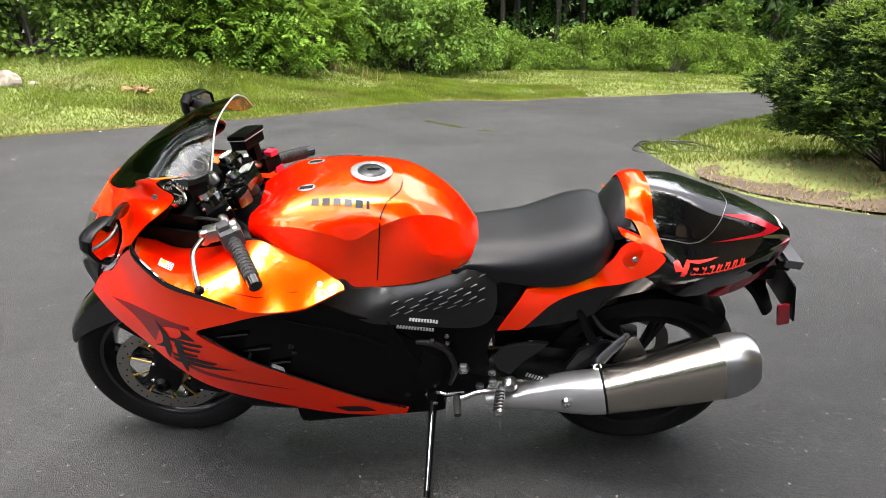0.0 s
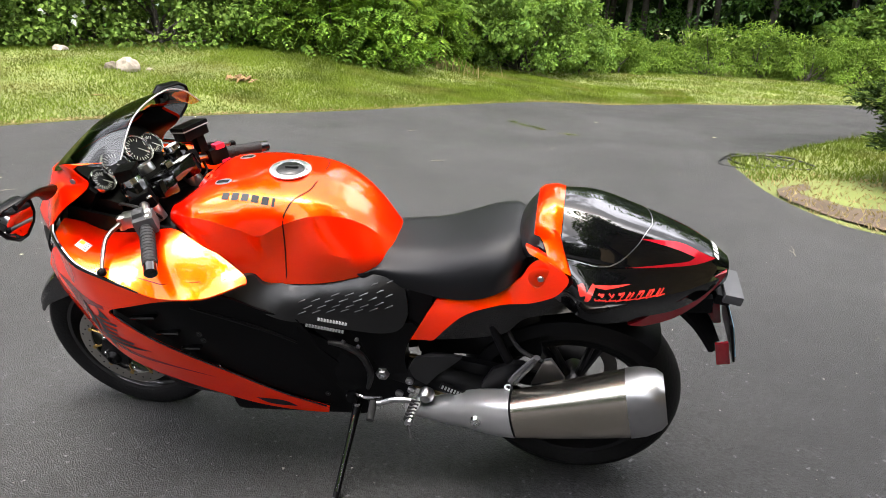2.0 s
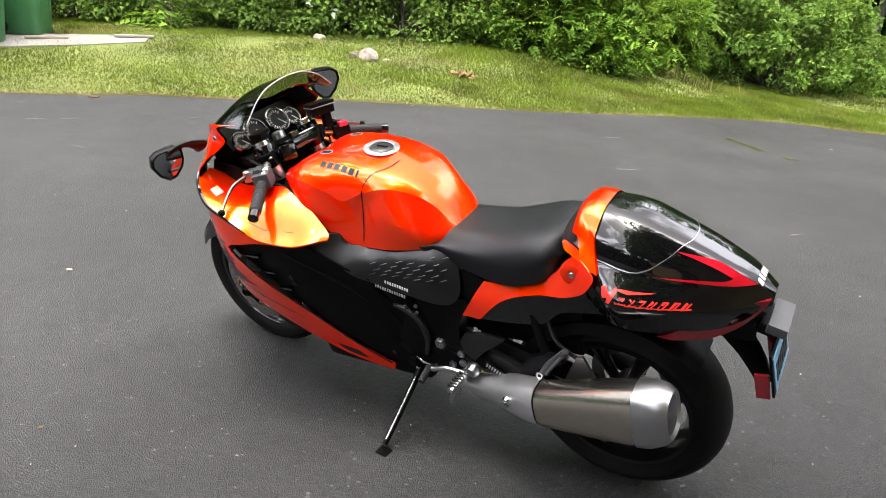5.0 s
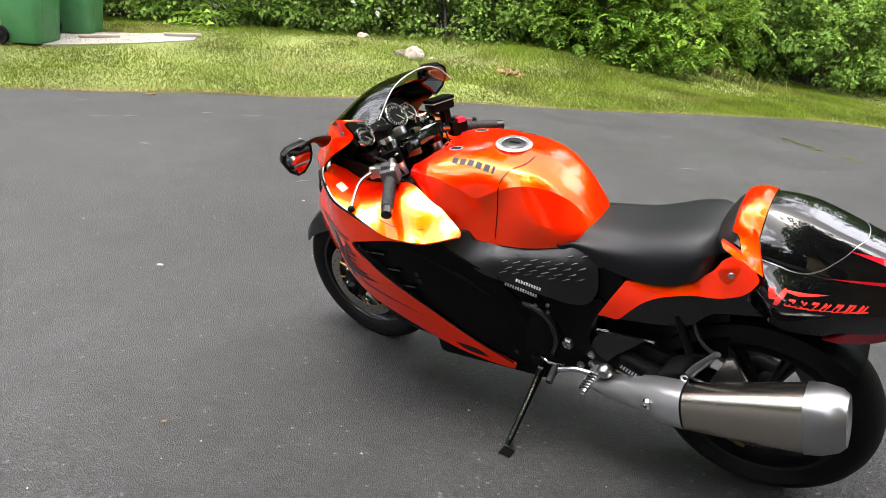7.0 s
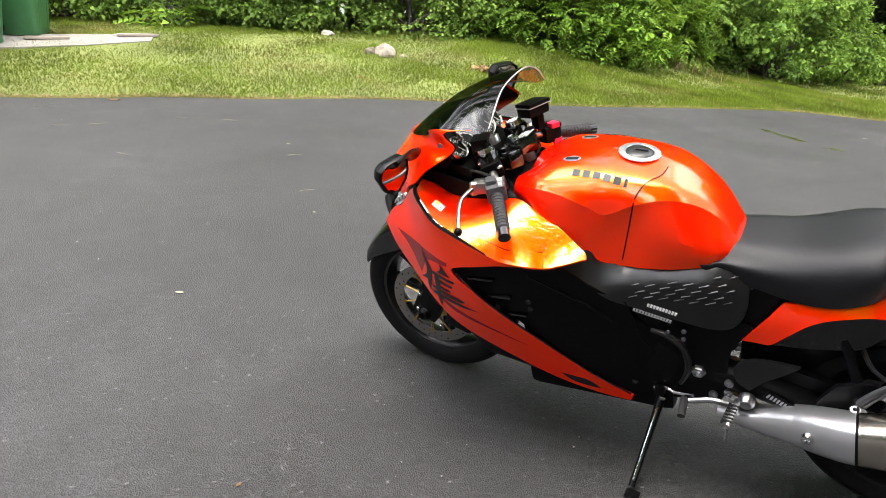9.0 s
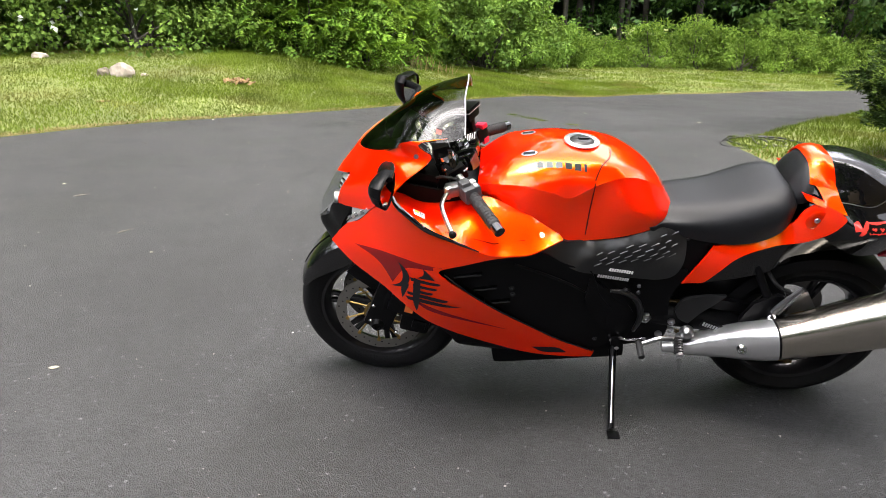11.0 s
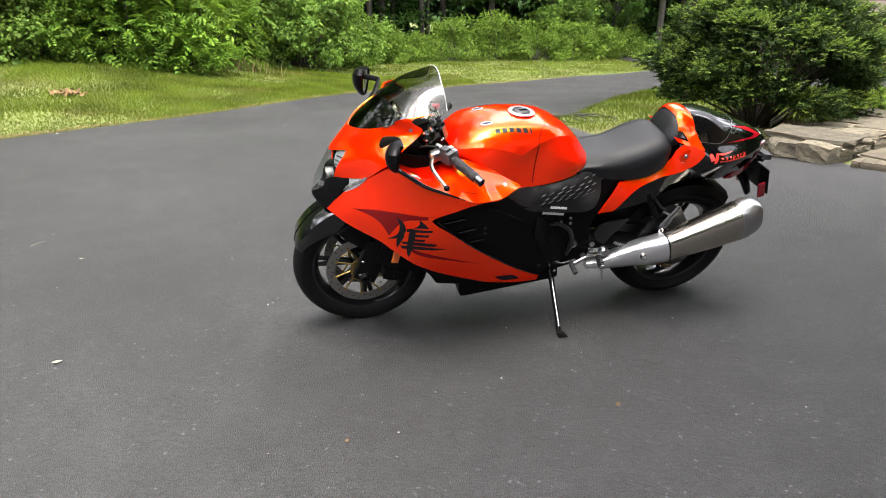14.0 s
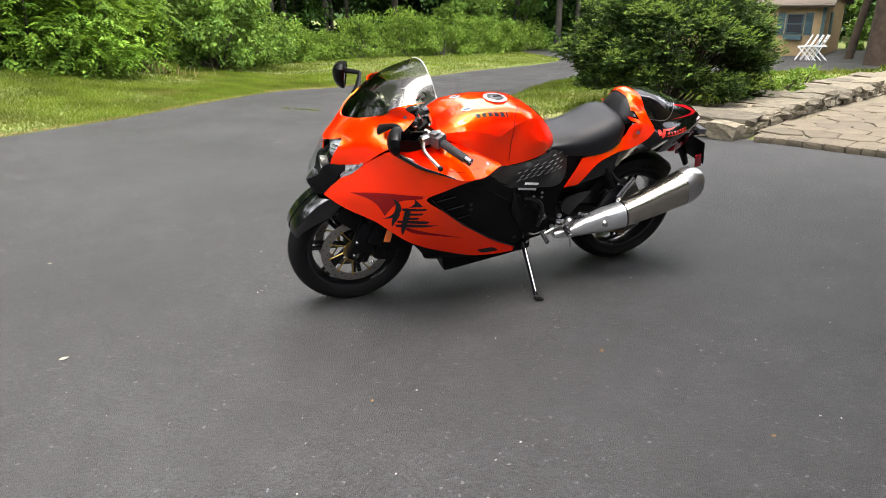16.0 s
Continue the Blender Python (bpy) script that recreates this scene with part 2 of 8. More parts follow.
def panel(outline, place, thick, step=0.014, per=5, smooth=True):
    """A curved sheet: a flat outline (u, v) laid into space by place(u, v), with thickness along the vector thick."""
    line = spline(outline, per, True) if smooth else [Vector(p[:2]) for p in outline]
    v, f = filled(line, step)
    bm = bmesh.new()
    top = [bm.verts.new(place(p.x, p.y)) for p in v]
    for t in f:
        try:
            bm.faces.new([top[i] for i in t])
        except ValueError:
            pass
    if thick:
        rim = [e for e in bm.edges if len(e.link_faces) == 1]
        low = {}
        for e in rim:
            for w in e.verts:
                if w not in low:
                    low[w] = bm.verts.new(w.co + Vector(thick))
        for e in rim:
            a, b = e.verts
            try:
                bm.faces.new((a, b, low[b], low[a]))
            except ValueError:
                pass
    return bm


def side(surface, sign):
    """Lays (x, z) on the bodywork: sign -1 for its left flank, 1 for its right."""
    return lambda x, z: Vector((x, sign * surface(x, z), z))


def loft(stations, per=4, around=4, mirror=True, ends=True):
    """A skin through half sections: each station (x, [(y, z), ...]) from the middle of the top outwards and down."""
    rows = [[Vector((x, *p)) for p in spline(sec, around)] for x, sec in stations]
    cols = [spline([tuple(r[k]) for r in rows], per) for k in range(len(rows[0]))]
    bm = bmesh.new()
    nx, nk = len(cols[0]), len(cols)
    left = [[bm.verts.new((c[i].x, -c[i].y, c[i].z)) for c in cols] for i in range(nx)]
    grids = [left]
    if mirror:
        grids.append([[left[i][0] if k == 0 else bm.verts.new((cols[k][i].x, cols[k][i].y, cols[k][i].z)) for k in range(nk)] for i in range(nx)])
    for g in grids:
        for i in range(nx - 1):
            for k in range(nk - 1):
                bm.faces.new((g[i][k], g[i + 1][k], g[i + 1][k + 1], g[i][k + 1]))
    if ends and mirror:
        for i in (0, nx - 1):
            loop = [grids[0][i][k] for k in range(nk - 1, 0, -1)] + [grids[1][i][k] for k in range(nk)]
            bm.faces.new(loop)
    bmesh.ops.remove_doubles(bm, verts=bm.verts[:], dist=1e-5)
    return bm


def decal(outline, tree, sign=-1, lift=0.0015, step=0.012, per=4, smooth=True, axis="y"):
    """A thin painted shape laid on a part, from its flank or from above."""
    def place(u, v):
        if axis == "y":
            hit = tree.ray_cast(Vector((u, sign * 1.0, v)), Vector((0, -sign, 0)))
        else:
            hit = tree.ray_cast(Vector((u, v, 3.0)), Vector((0, 0, -1)))
        if hit[0] is None:
            near = tree.find_nearest(Vector((u, sign * 0.3, v)) if axis == "y" else Vector((u, v, 1.0)))
            hit = near
        p = hit[0].copy()
        off = hit[1].copy()
        if (axis == "y" and off.y * sign < 0) or (axis == "z" and off.z < 0):
            off = -off
        return p + off * lift
    line = spline(outline, per, True) if smooth else [Vector(p[:2]) for p in outline]
    v, f = filled(line, step)
    bm = bmesh.new()
    top = [bm.verts.new(place(p.x, p.y)) for p in v]
    for t in f:
        try:
            bm.faces.new([top[i] for i in t])
        except ValueError:
            pass
    return bm


def skin(ob):
    bm = bmesh.new()
    bm.from_mesh(ob.data)
    tree = BVHTree.FromBMesh(bm)
    bm.free()
    return tree


def stroke(a, b, w):
    """A thin bar from a to b on a flank, as an outline."""
    a, b = Vector(a), Vector(b)
    n = (b - a).normalized().orthogonal() * w / 2
    return [tuple(a + n), tuple(b + n), tuple(b - n), tuple(a - n)]


# ---- the lie of the land ----
def ease(t):
    t = min(1.0, max(0.0, t))
    return t * t * (3 - 2 * t)


def ramp(v, k=0.8):
    """max(0, v) with a soft bend."""
    return k * math.log1p(math.exp(min(40.0, v / k)))


def land(x, y):
    fall = 0.045 * ramp(y - 4.5) * ease((x + 3.5) / 5.5) + 0.035 * ramp(x - 5) * ease((y - 4) / 5)
    off = (x + 7.44) * -0.653 + (y - 3.48) * 0.756
    rise = 0.132 * (ramp(off - 0.2, 0.4) - ramp(off - 4.0, 0.8)) * ease((-1.5 - x) / 3.5)
    return rise - 1.8 * math.tanh(fall / 1.8)


# ---- ground, drive, lawn ----


def asphalt_material():
    """Worn sealed asphalt: dark binder, aggregate of several greys, pale chips, broad tyre-polished patches."""
    m = bpy.data.materials.new("asphalt")
    m.use_nodes = True
    n, l = m.node_tree.nodes, m.node_tree.links
    b = n["Principled BSDF"]
    b.inputs["Specular IOR Level"].default_value = 0.42
    co = n.new("ShaderNodeTexCoord")

    def cells(scale):
        t = n.new("ShaderNodeTexVoronoi")
        t.inputs["Scale"].default_value = scale
        l.new(co.outputs["Object"], t.inputs["Vector"])
        sep = n.new("ShaderNodeSeparateColor")
        l.new(t.outputs["Color"], sep.inputs["Color"])
        return t, sep

    def mapped(value, a, b_, c, d):
        mp = n.new("ShaderNodeMapRange")
        for k, v in zip(("From Min", "From Max", "To Min", "To Max"), (a, b_, c, d)):
            mp.inputs[k].default_value = v
        l.new(value, mp.inputs["Value"])
        return mp.outputs[0]

    def cloud(scale, detail):
        t = n.new("ShaderNodeTexNoise")
        t.inputs["Scale"].default_value, t.inputs["Detail"].default_value = scale, detail
        l.new(co.outputs["Object"], t.inputs["Vector"])
        return t.outputs["Fac"]

    def times(a, c):
        t = n.new("ShaderNodeMath")
        t.operation = "MULTIPLY"
        l.new(a, t.inputs[0])
        l.new(c, t.inputs[1])
        return t.outputs[0]
    fine, fine_c = cells(200)
    chips, chips_c = cells(105)
    body = mapped(fine_c.outputs[0], 0, 1, 0.35, 1.65)
    pale = mapped(chips_c.outputs[1], 0.985, 1.0, 1.0, 4.0)
    broad = mapped(cloud(0.55, 5), 0.3, 0.7, 0.78, 1.22)
    mid = mapped(cloud(5, 6), 0.3, 0.7, 0.86, 1.14)
    pits = mapped(chips_c.outputs[2], 0.0, 0.10, 0.66, 1.0)
    value = times(times(times(body, pale), pits), times(broad, mid))
    hs = n.new("ShaderNodeHueSaturation")
    hs.inputs["Color"].default_value = (0.0245, 0.0247, 0.0256, 1)
    l.new(value, hs.inputs["Value"])
    l.new(hs.outputs[0], b.inputs["Base Color"])
    l.new(mapped(cloud(1.1, 4), 0.3, 0.7, 0.50, 0.66), b.inputs["Roughness"])
    bp = n.new("ShaderNodeBump")
    bp.inputs["Strength"].default_value, bp.inputs["Distance"].default_value = 1.0, 0.004
    l.new(fine.outputs["Distance"], bp.inputs["Height"])
    l.new(bp.outputs[0], b.inputs["Normal"])
    return m


M_ASPHALT = asphalt_material()
M_GRASSY = material("turf soil", (0.078, 0.115, 0.020), rough=0.95, second=(0.135, 0.14, 0.04), scale=9, bump=0.4, stain=0.3, stain_scale=0.8)
M_MULCH = material("bark mulch", (0.10, 0.07, 0.045), rough=0.95, second=(0.03, 0.02, 0.013), scale=40, bump=0.8, stain=0.3)

LAWN_EDGE = [(-30, -14), (-12, -0.6), (-9.0, 2.2), (-7.45, 3.65), (-6.57, 4.43), (-5.97, 5.1), (-5.21, 5.71), (-4.36, 6.6), (-3.5, 7.3), (-2.31, 8.4),
             (-1.12, 10.07), (0.13, 12.0), (1.24, 12.9), (2.48, 14.0), (4.2, 14.9), (6.0, 16.4), (8.9, 18.6), (11.5, 22.0), (14, 30)]
ISLE_EDGE = [(22, 30), (30, 15), (19, 14.2), (15.5, 12.4), (11.7, 12.3), (9.0, 12.6), (6.1, 11.9), (5.0, 11.0), (3.7, 9.5), (2.8, 8.25), (2.26, 7.8), (2.22, 6.8), (2.27, 5.95),
             (2.5, 5.2), (2.83, 4.9), (3.18, 4.7), (3.6, 4.55), (3.72, 3.95), (3.92, 3.4), (4.1, 3.0), (4.6, 1.5), (5.4, -2), (6, -14), (2, -22), (-20, -22)]
ROAD = [Vector(p) for p in spline(LAWN_EDGE + ISLE_EDGE, 4, True)]
road_np = np.array([(p.x, p.y) for p in ROAD])


def on_road(px, py):
    """Whether points lie on the drive (arrays)."""
    hit = np.zeros(len(px), bool)
    a, b = road_np, np.roll(road_np, 1, axis=0)
    for (ax, ay), (bx, by) in zip(a, b):
        if ay == by:
            continue
        cross = ((ay > py) != (by > py)) & (px < (bx - ax) * (py - ay) / (by - ay) + ax)
        hit ^= cross
    return hit


def edge_gap(px, py):
    """Distance of points from the drive's edge (arrays)."""
    a, b = road_np, np.roll(road_np, -1, axis=0)
    best = np.full(len(px), 1e9)
    for (ax, ay), (bx, by) in zip(a, b):
        dx, dy = bx - ax, by - ay
        t = np.clip(((px - ax) * dx + (py - ay) * dy) / (dx * dx + dy * dy + 1e-12), 0, 1)
        best = np.minimum(best, np.hypot(px - ax - t * dx, py - ay - t * dy))
    return best


def build_ground():
    near_x = list(np.arange(-14, 14.01, 0.28))
    near_y = list(np.arange(-6, 24.01, 0.28))
    xs = [-400, -200, -100, -60, -40, -30, -24, -20, -17] + near_x + [17, 20, 24, 30, 40, 60, 100, 200, 400]
    ys = [-400, -200, -100, -60, -40, -25, -18, -13, -9] + near_y + [27, 30, 34, 40, 50, 70, 110, 200, 400]
    gx, gy = [g.ravel() for g in np.meshgrid(xs, ys)]
    inner = on_road(gx, gy)
    gap = edge_gap(gx, gy)
    z = np.array([land(x, y) for x, y in zip(np.clip(gx, -60, 60), np.clip(gy, -60, 60))])
    z += np.where(inner, -0.02 - 0.03 * np.clip(gap / 0.3, 0, 1), np.clip(gap / 0.5, 0, 1) * 0.025 - 0.006)
    z += np.where(inner, 0, np.array([0.02 * noise.noise((x * 0.9, y * 0.9, 0)) for x, y in zip(gx, gy)]) * np.clip(gap, 0, 1))
    nx = len(xs)
    faces = [(j * nx + i, j * nx + i + 1, (j + 1) * nx + i + 1, (j + 1) * nx + i) for j in range(len(ys) - 1) for i in range(nx - 1)]
    tagged(solid("ground", np.c_[gx, gy, z], faces, M_GRASSY), "uneven lawn ground of turf and bare soil", "ground", kind="structure")
    v, f = filled(ROAD, 0.45)
    bm = bmesh.new()
    top = [bm.verts.new((p.x, p.y, land(p.x, p.y))) for p in v]
    for t in f:
        bm.faces.new([top[i] for i in t])
    rim = [e for e in bm.edges if len(e.link_faces) == 1]
    low = {w: bm.verts.new(w.co - Vector((0, 0, 0.06))) for e in rim for w in e.verts}
    for e in rim:
        a, b = e.verts
        bm.faces.new((a, b, low[b], low[a]))
    tagged(part("road", bm, M_ASPHALT), "dark grey asphalt drive with worn light aggregate", "drive", kind="structure")


build_ground()


# ---- the motorcycle: x runs back from its front axle, y to its right, z up; it leans on its side stand ----
def paint_material(name, base, flake, share=0.5, rough=0.3):
    """Candy paint: a deep pigment and brighter metal flakes under one clear coat."""
    m = material(name, base, rough=0.5, coat=1.0, spec=0.0)
    n, l = m.node_tree.nodes, m.node_tree.links
    deep = n["Principled BSDF"]
    co = n.new("ShaderNodeTexCoord")
    cell = n.new("ShaderNodeTexVoronoi")
    cell.inputs["Scale"].default_value = 900
    l.new(co.outputs["Object"], cell.inputs["Vector"])
    sep = n.new("ShaderNodeSeparateColor")
    l.new(cell.outputs["Color"], sep.inputs["Color"])
    mp = n.new("ShaderNodeMapRange")
    mp.inputs["To Min"].default_value, mp.inputs["To Max"].default_value = 0.8, 1.15
    l.new(sep.outputs[0], mp.inputs["Value"])
    hs = n.new("ShaderNodeHueSaturation")
    hs.inputs["Color"].default_value = (*flake, 1)
    l.new(mp.outputs[0], hs.inputs["Value"])
    shine = n.new("ShaderNodeBsdfPrincipled")
    shine.inputs["Metallic"].default_value, shine.inputs["Roughness"].default_value = 1.0, rough
    shine.inputs["Specular Tint"].default_value = (*flake, 1)
    l.new(hs.outputs[0], shine.inputs["Base Color"])
    for b in (deep, shine):
        b.inputs["Coat Weight"].default_value, b.inputs["Coat Roughness"].default_value, b.inputs["Coat IOR"].default_value = 1.0, 0.012, 1.45
    mix = n.new("ShaderNodeMixShader")
    mix.inputs["Fac"].default_value = share
    l.new(deep.outputs[0], mix.inputs[1])
    l.new(shine.outputs[0], mix.inputs[2])
    l.new(mix.outputs[0], n["Material Output"].inputs["Surface"])
    return m


M_ORANGE = paint_material("candy orange paint", (0.78, 0.001, 0.0003), (0.97, 0.52, 0.002), 0.16, 0.3)
M_DECAL_DARK = paint_material("dark smoke decal", (0.20, 0.003, 0.003), (0.2, 0.008, 0.006), 0.2)
M_DECAL_BLACK = material("black decal", (0.008, 0.008, 0.009), rough=0.45, coat=0.2, spec=0.15)
M_DECAL_RED = paint_material("candy red decal", (0.55, 0.008, 0.02), (0.7, 0.02, 0.04), 0.3)
M_DECAL_SCRIPT = material("red script decal", (0.75, 0.03, 0.02), rough=0.35, coat=0.8)
M_SILVER = material("silver emblem", (0.62, 0.62, 0.63), rough=0.3, metal=0.9)
M_GLOSS = material("gloss black paint", (0.0025, 0.0025, 0.003), rough=0.3, coat=1.0, spec=0.02)
M_GLOSS.node_tree.nodes["Principled BSDF"].inputs["Coat IOR"].default_value = 1.6
M_LAMPGREY = material("silvered lamp insert", (0.40, 0.42, 0.40), rough=0.25, metal=0.3, grain=0.15, scale=90)
M_BOXGREY = material("grey plastic", (0.055, 0.055, 0.06), rough=0.45, grain=0.1, scale=80)
M_SATIN = material("satin black plastic", (0.0035, 0.0035, 0.004), rough=0.36, grain=0.2, scale=300, bump=0.1, spec=0.08)
M_MATTE = material("matt grey-black cover", (0.007, 0.0073, 0.008), rough=0.32, grain=0.2, scale=400, bump=0.1, spec=0.5)
M_VINYL = material("black seat vinyl", (0.006, 0.0065, 0.008), rough=0.46, grain=0.2, scale=500, bump=0.15, stain=0.1, spec=0.3)
M_TYRE = material("tyre rubber", (0.004, 0.004, 0.0044), rough=0.6, spec=0.14, grain=0.25, scale=120, bump=0.2, stain=0.2, stain_scale=9)
M_RIM = material("black wheel enamel", (0.005, 0.005, 0.006), rough=0.3, coat=0.6, spec=0.2)
M_DISC = material("brushed brake steel", (0.24, 0.23, 0.215), rough=0.35, metal=0.9, grain=0.12, scale=90)
M_GOLD = material("gold anodised alloy", (0.36, 0.24, 0.08), rough=0.35, metal=0.9)
M_SHELL = material("black mirror lacquer", (0.003, 0.003, 0.0035), rough=0.3, coat=0.12, spec=0.06)
M_SHELL.node_tree.nodes["Principled BSDF"].inputs["Coat IOR"].default_value = 1.3
M_YELLOW = material("yellow print", (0.75, 0.5, 0.03), rough=0.5)
M_CHROME = material("polished steel", (0.7, 0.7, 0.71), rough=0.14, metal=1.0)
M_ALLOY = material("satin alloy", (0.42, 0.42, 0.43), rough=0.34, metal=1.0, grain=0.08, scale=60)
M_MUFFLER = material("brushed stainless sleeve", (0.5, 0.46, 0.40), rough=0.24, metal=1.0, grain=0.06, scale=140, stain=0.06)
M_RUBBER = material("black rubber", (0.012, 0.012, 0.013), rough=0.75, grain=0.2, scale=200, bump=0.3)
M_CHAIN = material("oily bronze chain", (0.22, 0.15, 0.07), rough=0.4, metal=0.8)
M_AMBER = material("amber reflector", (0.75, 0.16, 0.02), rough=0.15, coat=1.0)
M_REDLENS = material("red lamp lens", (0.20, 0.005, 0.010), rough=0.08, coat=1.0)
M_SCREEN = glass_material("smoked screen", (0.27, 0.28, 0.23), ior=1.45)
# ribs lighter than their cover: the highlights are put into this grey
M_RIBGREY = material("rib edge with painted highlight", (0.08, 0.08, 0.085), rough=0.35, spec=0.5, grain=0.1, scale=200)
M_EDGE = material("cut acrylic edge", (0.36, 0.37, 0.36), rough=0.3, spec=0.5)
M_LENS = glass_material("clear lens", (0.86, 0.88, 0.88))
M_MIRROR = material("mirror glass", (0.36, 0.38, 0.39), rough=0.02, metal=1.0)
M_DIAL = material("dial face", (0.01, 0.01, 0.012), rough=0.5, spec=0.2)
M_WHITE = material("white print", (0.72, 0.72, 0.7), rough=0.5)
M_GREYPRINT = material("grey print", (0.3, 0.3, 0.3), rough=0.5)
M_PLATE = material("blue plate sheet", (0.16, 0.34, 0.5), rough=0.4, grain=0.1, scale=20)
M_REDSWITCH = material("red switch plastic", (0.7, 0.02, 0.06), rough=0.35)

FRONT, REAR = (0.045, 0.297), (1.494, 0.306)
FLANK = Rbf([(-0.095, 0.62, 0.09), (-0.06, 0.70, 0.10), (0.05, 0.79, 0.175), (0.15, 0.885, 0.27), (0.2, 0.86, 0.31), (0.315, 0.80, 0.335), (0.36, 0.787, 0.34),
             (0.44, 0.75, 0.335), (0.55, 0.745, 0.30), (0.634, 0.757, 0.25), (0.285, 0.675, 0.33), (0.16, 0.72, 0.275), (0.0, 0.65, 0.165), (0.04, 0.56, 0.185),
             (0.136, 0.507, 0.235), (0.344, 0.534, 0.305), (0.228, 0.437, 0.255), (0.36, 0.37, 0.245), (0.56, 0.285, 0.215), (0.79, 0.265, 0.19), (0.67, 0.35, 0.225),
             (0.46, 0.51, 0.29), (0.55, 0.44, 0.26)])
INNER = Rbf([(0.29, 0.68, 0.312), (0.536, 0.745, 0.29), (0.5, 0.58, 0.285), (0.47, 0.51, 0.272), (0.79, 0.29, 0.18), (0.75, 0.60, 0.205), (0.66, 0.655, 0.235),
             (0.85, 0.38, 0.165), (0.65, 0.42, 0.228), (0.36, 0.60, 0.298), (0.36, 0.71, 0.318)])
COVER = Rbf([(0.556, 0.715, 0.262), (0.66, 0.712, 0.19), (0.66, 0.66, 0.23), (0.74, 0.712, 0.164), (0.74, 0.692, 0.190), (0.75, 0.62, 0.205), (0.84, 0.732, 0.150), (0.84, 0.708, 0.178), (0.92, 0.75, 0.137), (0.92, 0.728, 0.163), (1.01, 0.73, 0.135),
             (0.86, 0.66, 0.185), (0.95, 0.60, 0.17), (1.02, 0.64, 0.15), (0.6, 0.70, 0.24)])
TAIL = Rbf([(1.04, 0.55, 0.15), (1.07, 0.545, 0.15), (1.14, 0.66, 0.158), (1.25, 0.70, 0.16), (1.32, 0.75, 0.15), (1.16, 0.70, 0.142), (1.225, 0.72, 0.142), (1.285, 0.745, 0.14), (1.10, 0.60, 0.158), (1.18, 0.645, 0.166), (1.28, 0.692, 0.17), (1.38, 0.81, 0.155), (1.40, 0.74, 0.176), (1.45, 0.775, 0.20), (1.45, 0.82, 0.196), (1.38, 0.845, 0.146)])


def both(make):
    """Builds a flank part twice, for the left and the right."""
    return [make(s) for s in (-1, 1)]


def wheel(name, parent, centre, radius, width, spokes, label):
    """A cast wheel with its tyre; the rim carries the other parts."""
    x, z = centre
    turn = (90, 0, 0)
    rr, w = 0.213, width / 2
    rim_bm = lathe([(rr + 0.006, -w * 0.78), (rr - 0.004, -w * 0.74), (rr - 0.022, -w * 0.3), (rr - 0.022, w * 0.3), (rr - 0.004, w * 0.74), (rr + 0.006, w * 0.78),
                    (rr + 0.002, w * 0.6), (rr - 0.012, w * 0.25), (rr - 0.012, -w * 0.25), (rr + 0.002, -w * 0.6)], 48, (x, 0, z), turn, closed=True)
    hub_bm = lathe([(0.0, -w * 0.8), (0.032, -w * 0.8), (0.04, -w * 0.5), (0.046, 0), (0.04, w * 0.5), (0.032, w * 0.8), (0, w * 0.8)], 24, (x, 0, z), turn)
    pieces = [rim_bm, hub_bm]
    for k in range(spokes):
        a = math.tau * k / spokes + 0.35
        for d in (-0.09, 0.09):
            p, q = (x + 0.04 * math.cos(a), 0, z + 0.04 * math.sin(a)), (x + 0.196 * math.cos(a + d), 0, z + 0.196 * math.sin(a + d))
            pieces.append(tube([p, q], [0.014, 0.010], 8, 2, squash=1.0))
    rim = part(name, joined(*pieces[:2]), M_RIM, parent, label)
    for a, b in zip(pieces[2::2], pieces[3::2]):
        part("spoke", joined(a, b), M_RIM, rim)
    prof = [(rr + 0.004, -w * 0.74), (rr + 0.012, -w * 0.86)]
    for k in range(13):
        a = radians(-82 + 164 * k / 12)
        prof.append((radius - w * 0.72 + w * 0.72 * math.cos(a), w * math.sin(a) * 1.0))
    prof += [(rr + 0.012, w * 0.86), (rr + 0.004, w * 0.74)]
    part("tyre", lathe(prof, 64, (x, 0, z), turn, closed=True), M_TYRE, rim, "black road tyre with a shallow tread")
    return rim


def disc(parent, x, z, y, r_out, r_in, label):
    """A drilled brake disc."""
    bm = lathe([(r_in, -0.0025), (r_out, -0.0025), (r_out, 0.0025), (r_in, 0.0025)], 64, (x, y, z), (90, 0, 0), closed=True)
    return part("brake_disc", bm, M_DISC, parent, label)


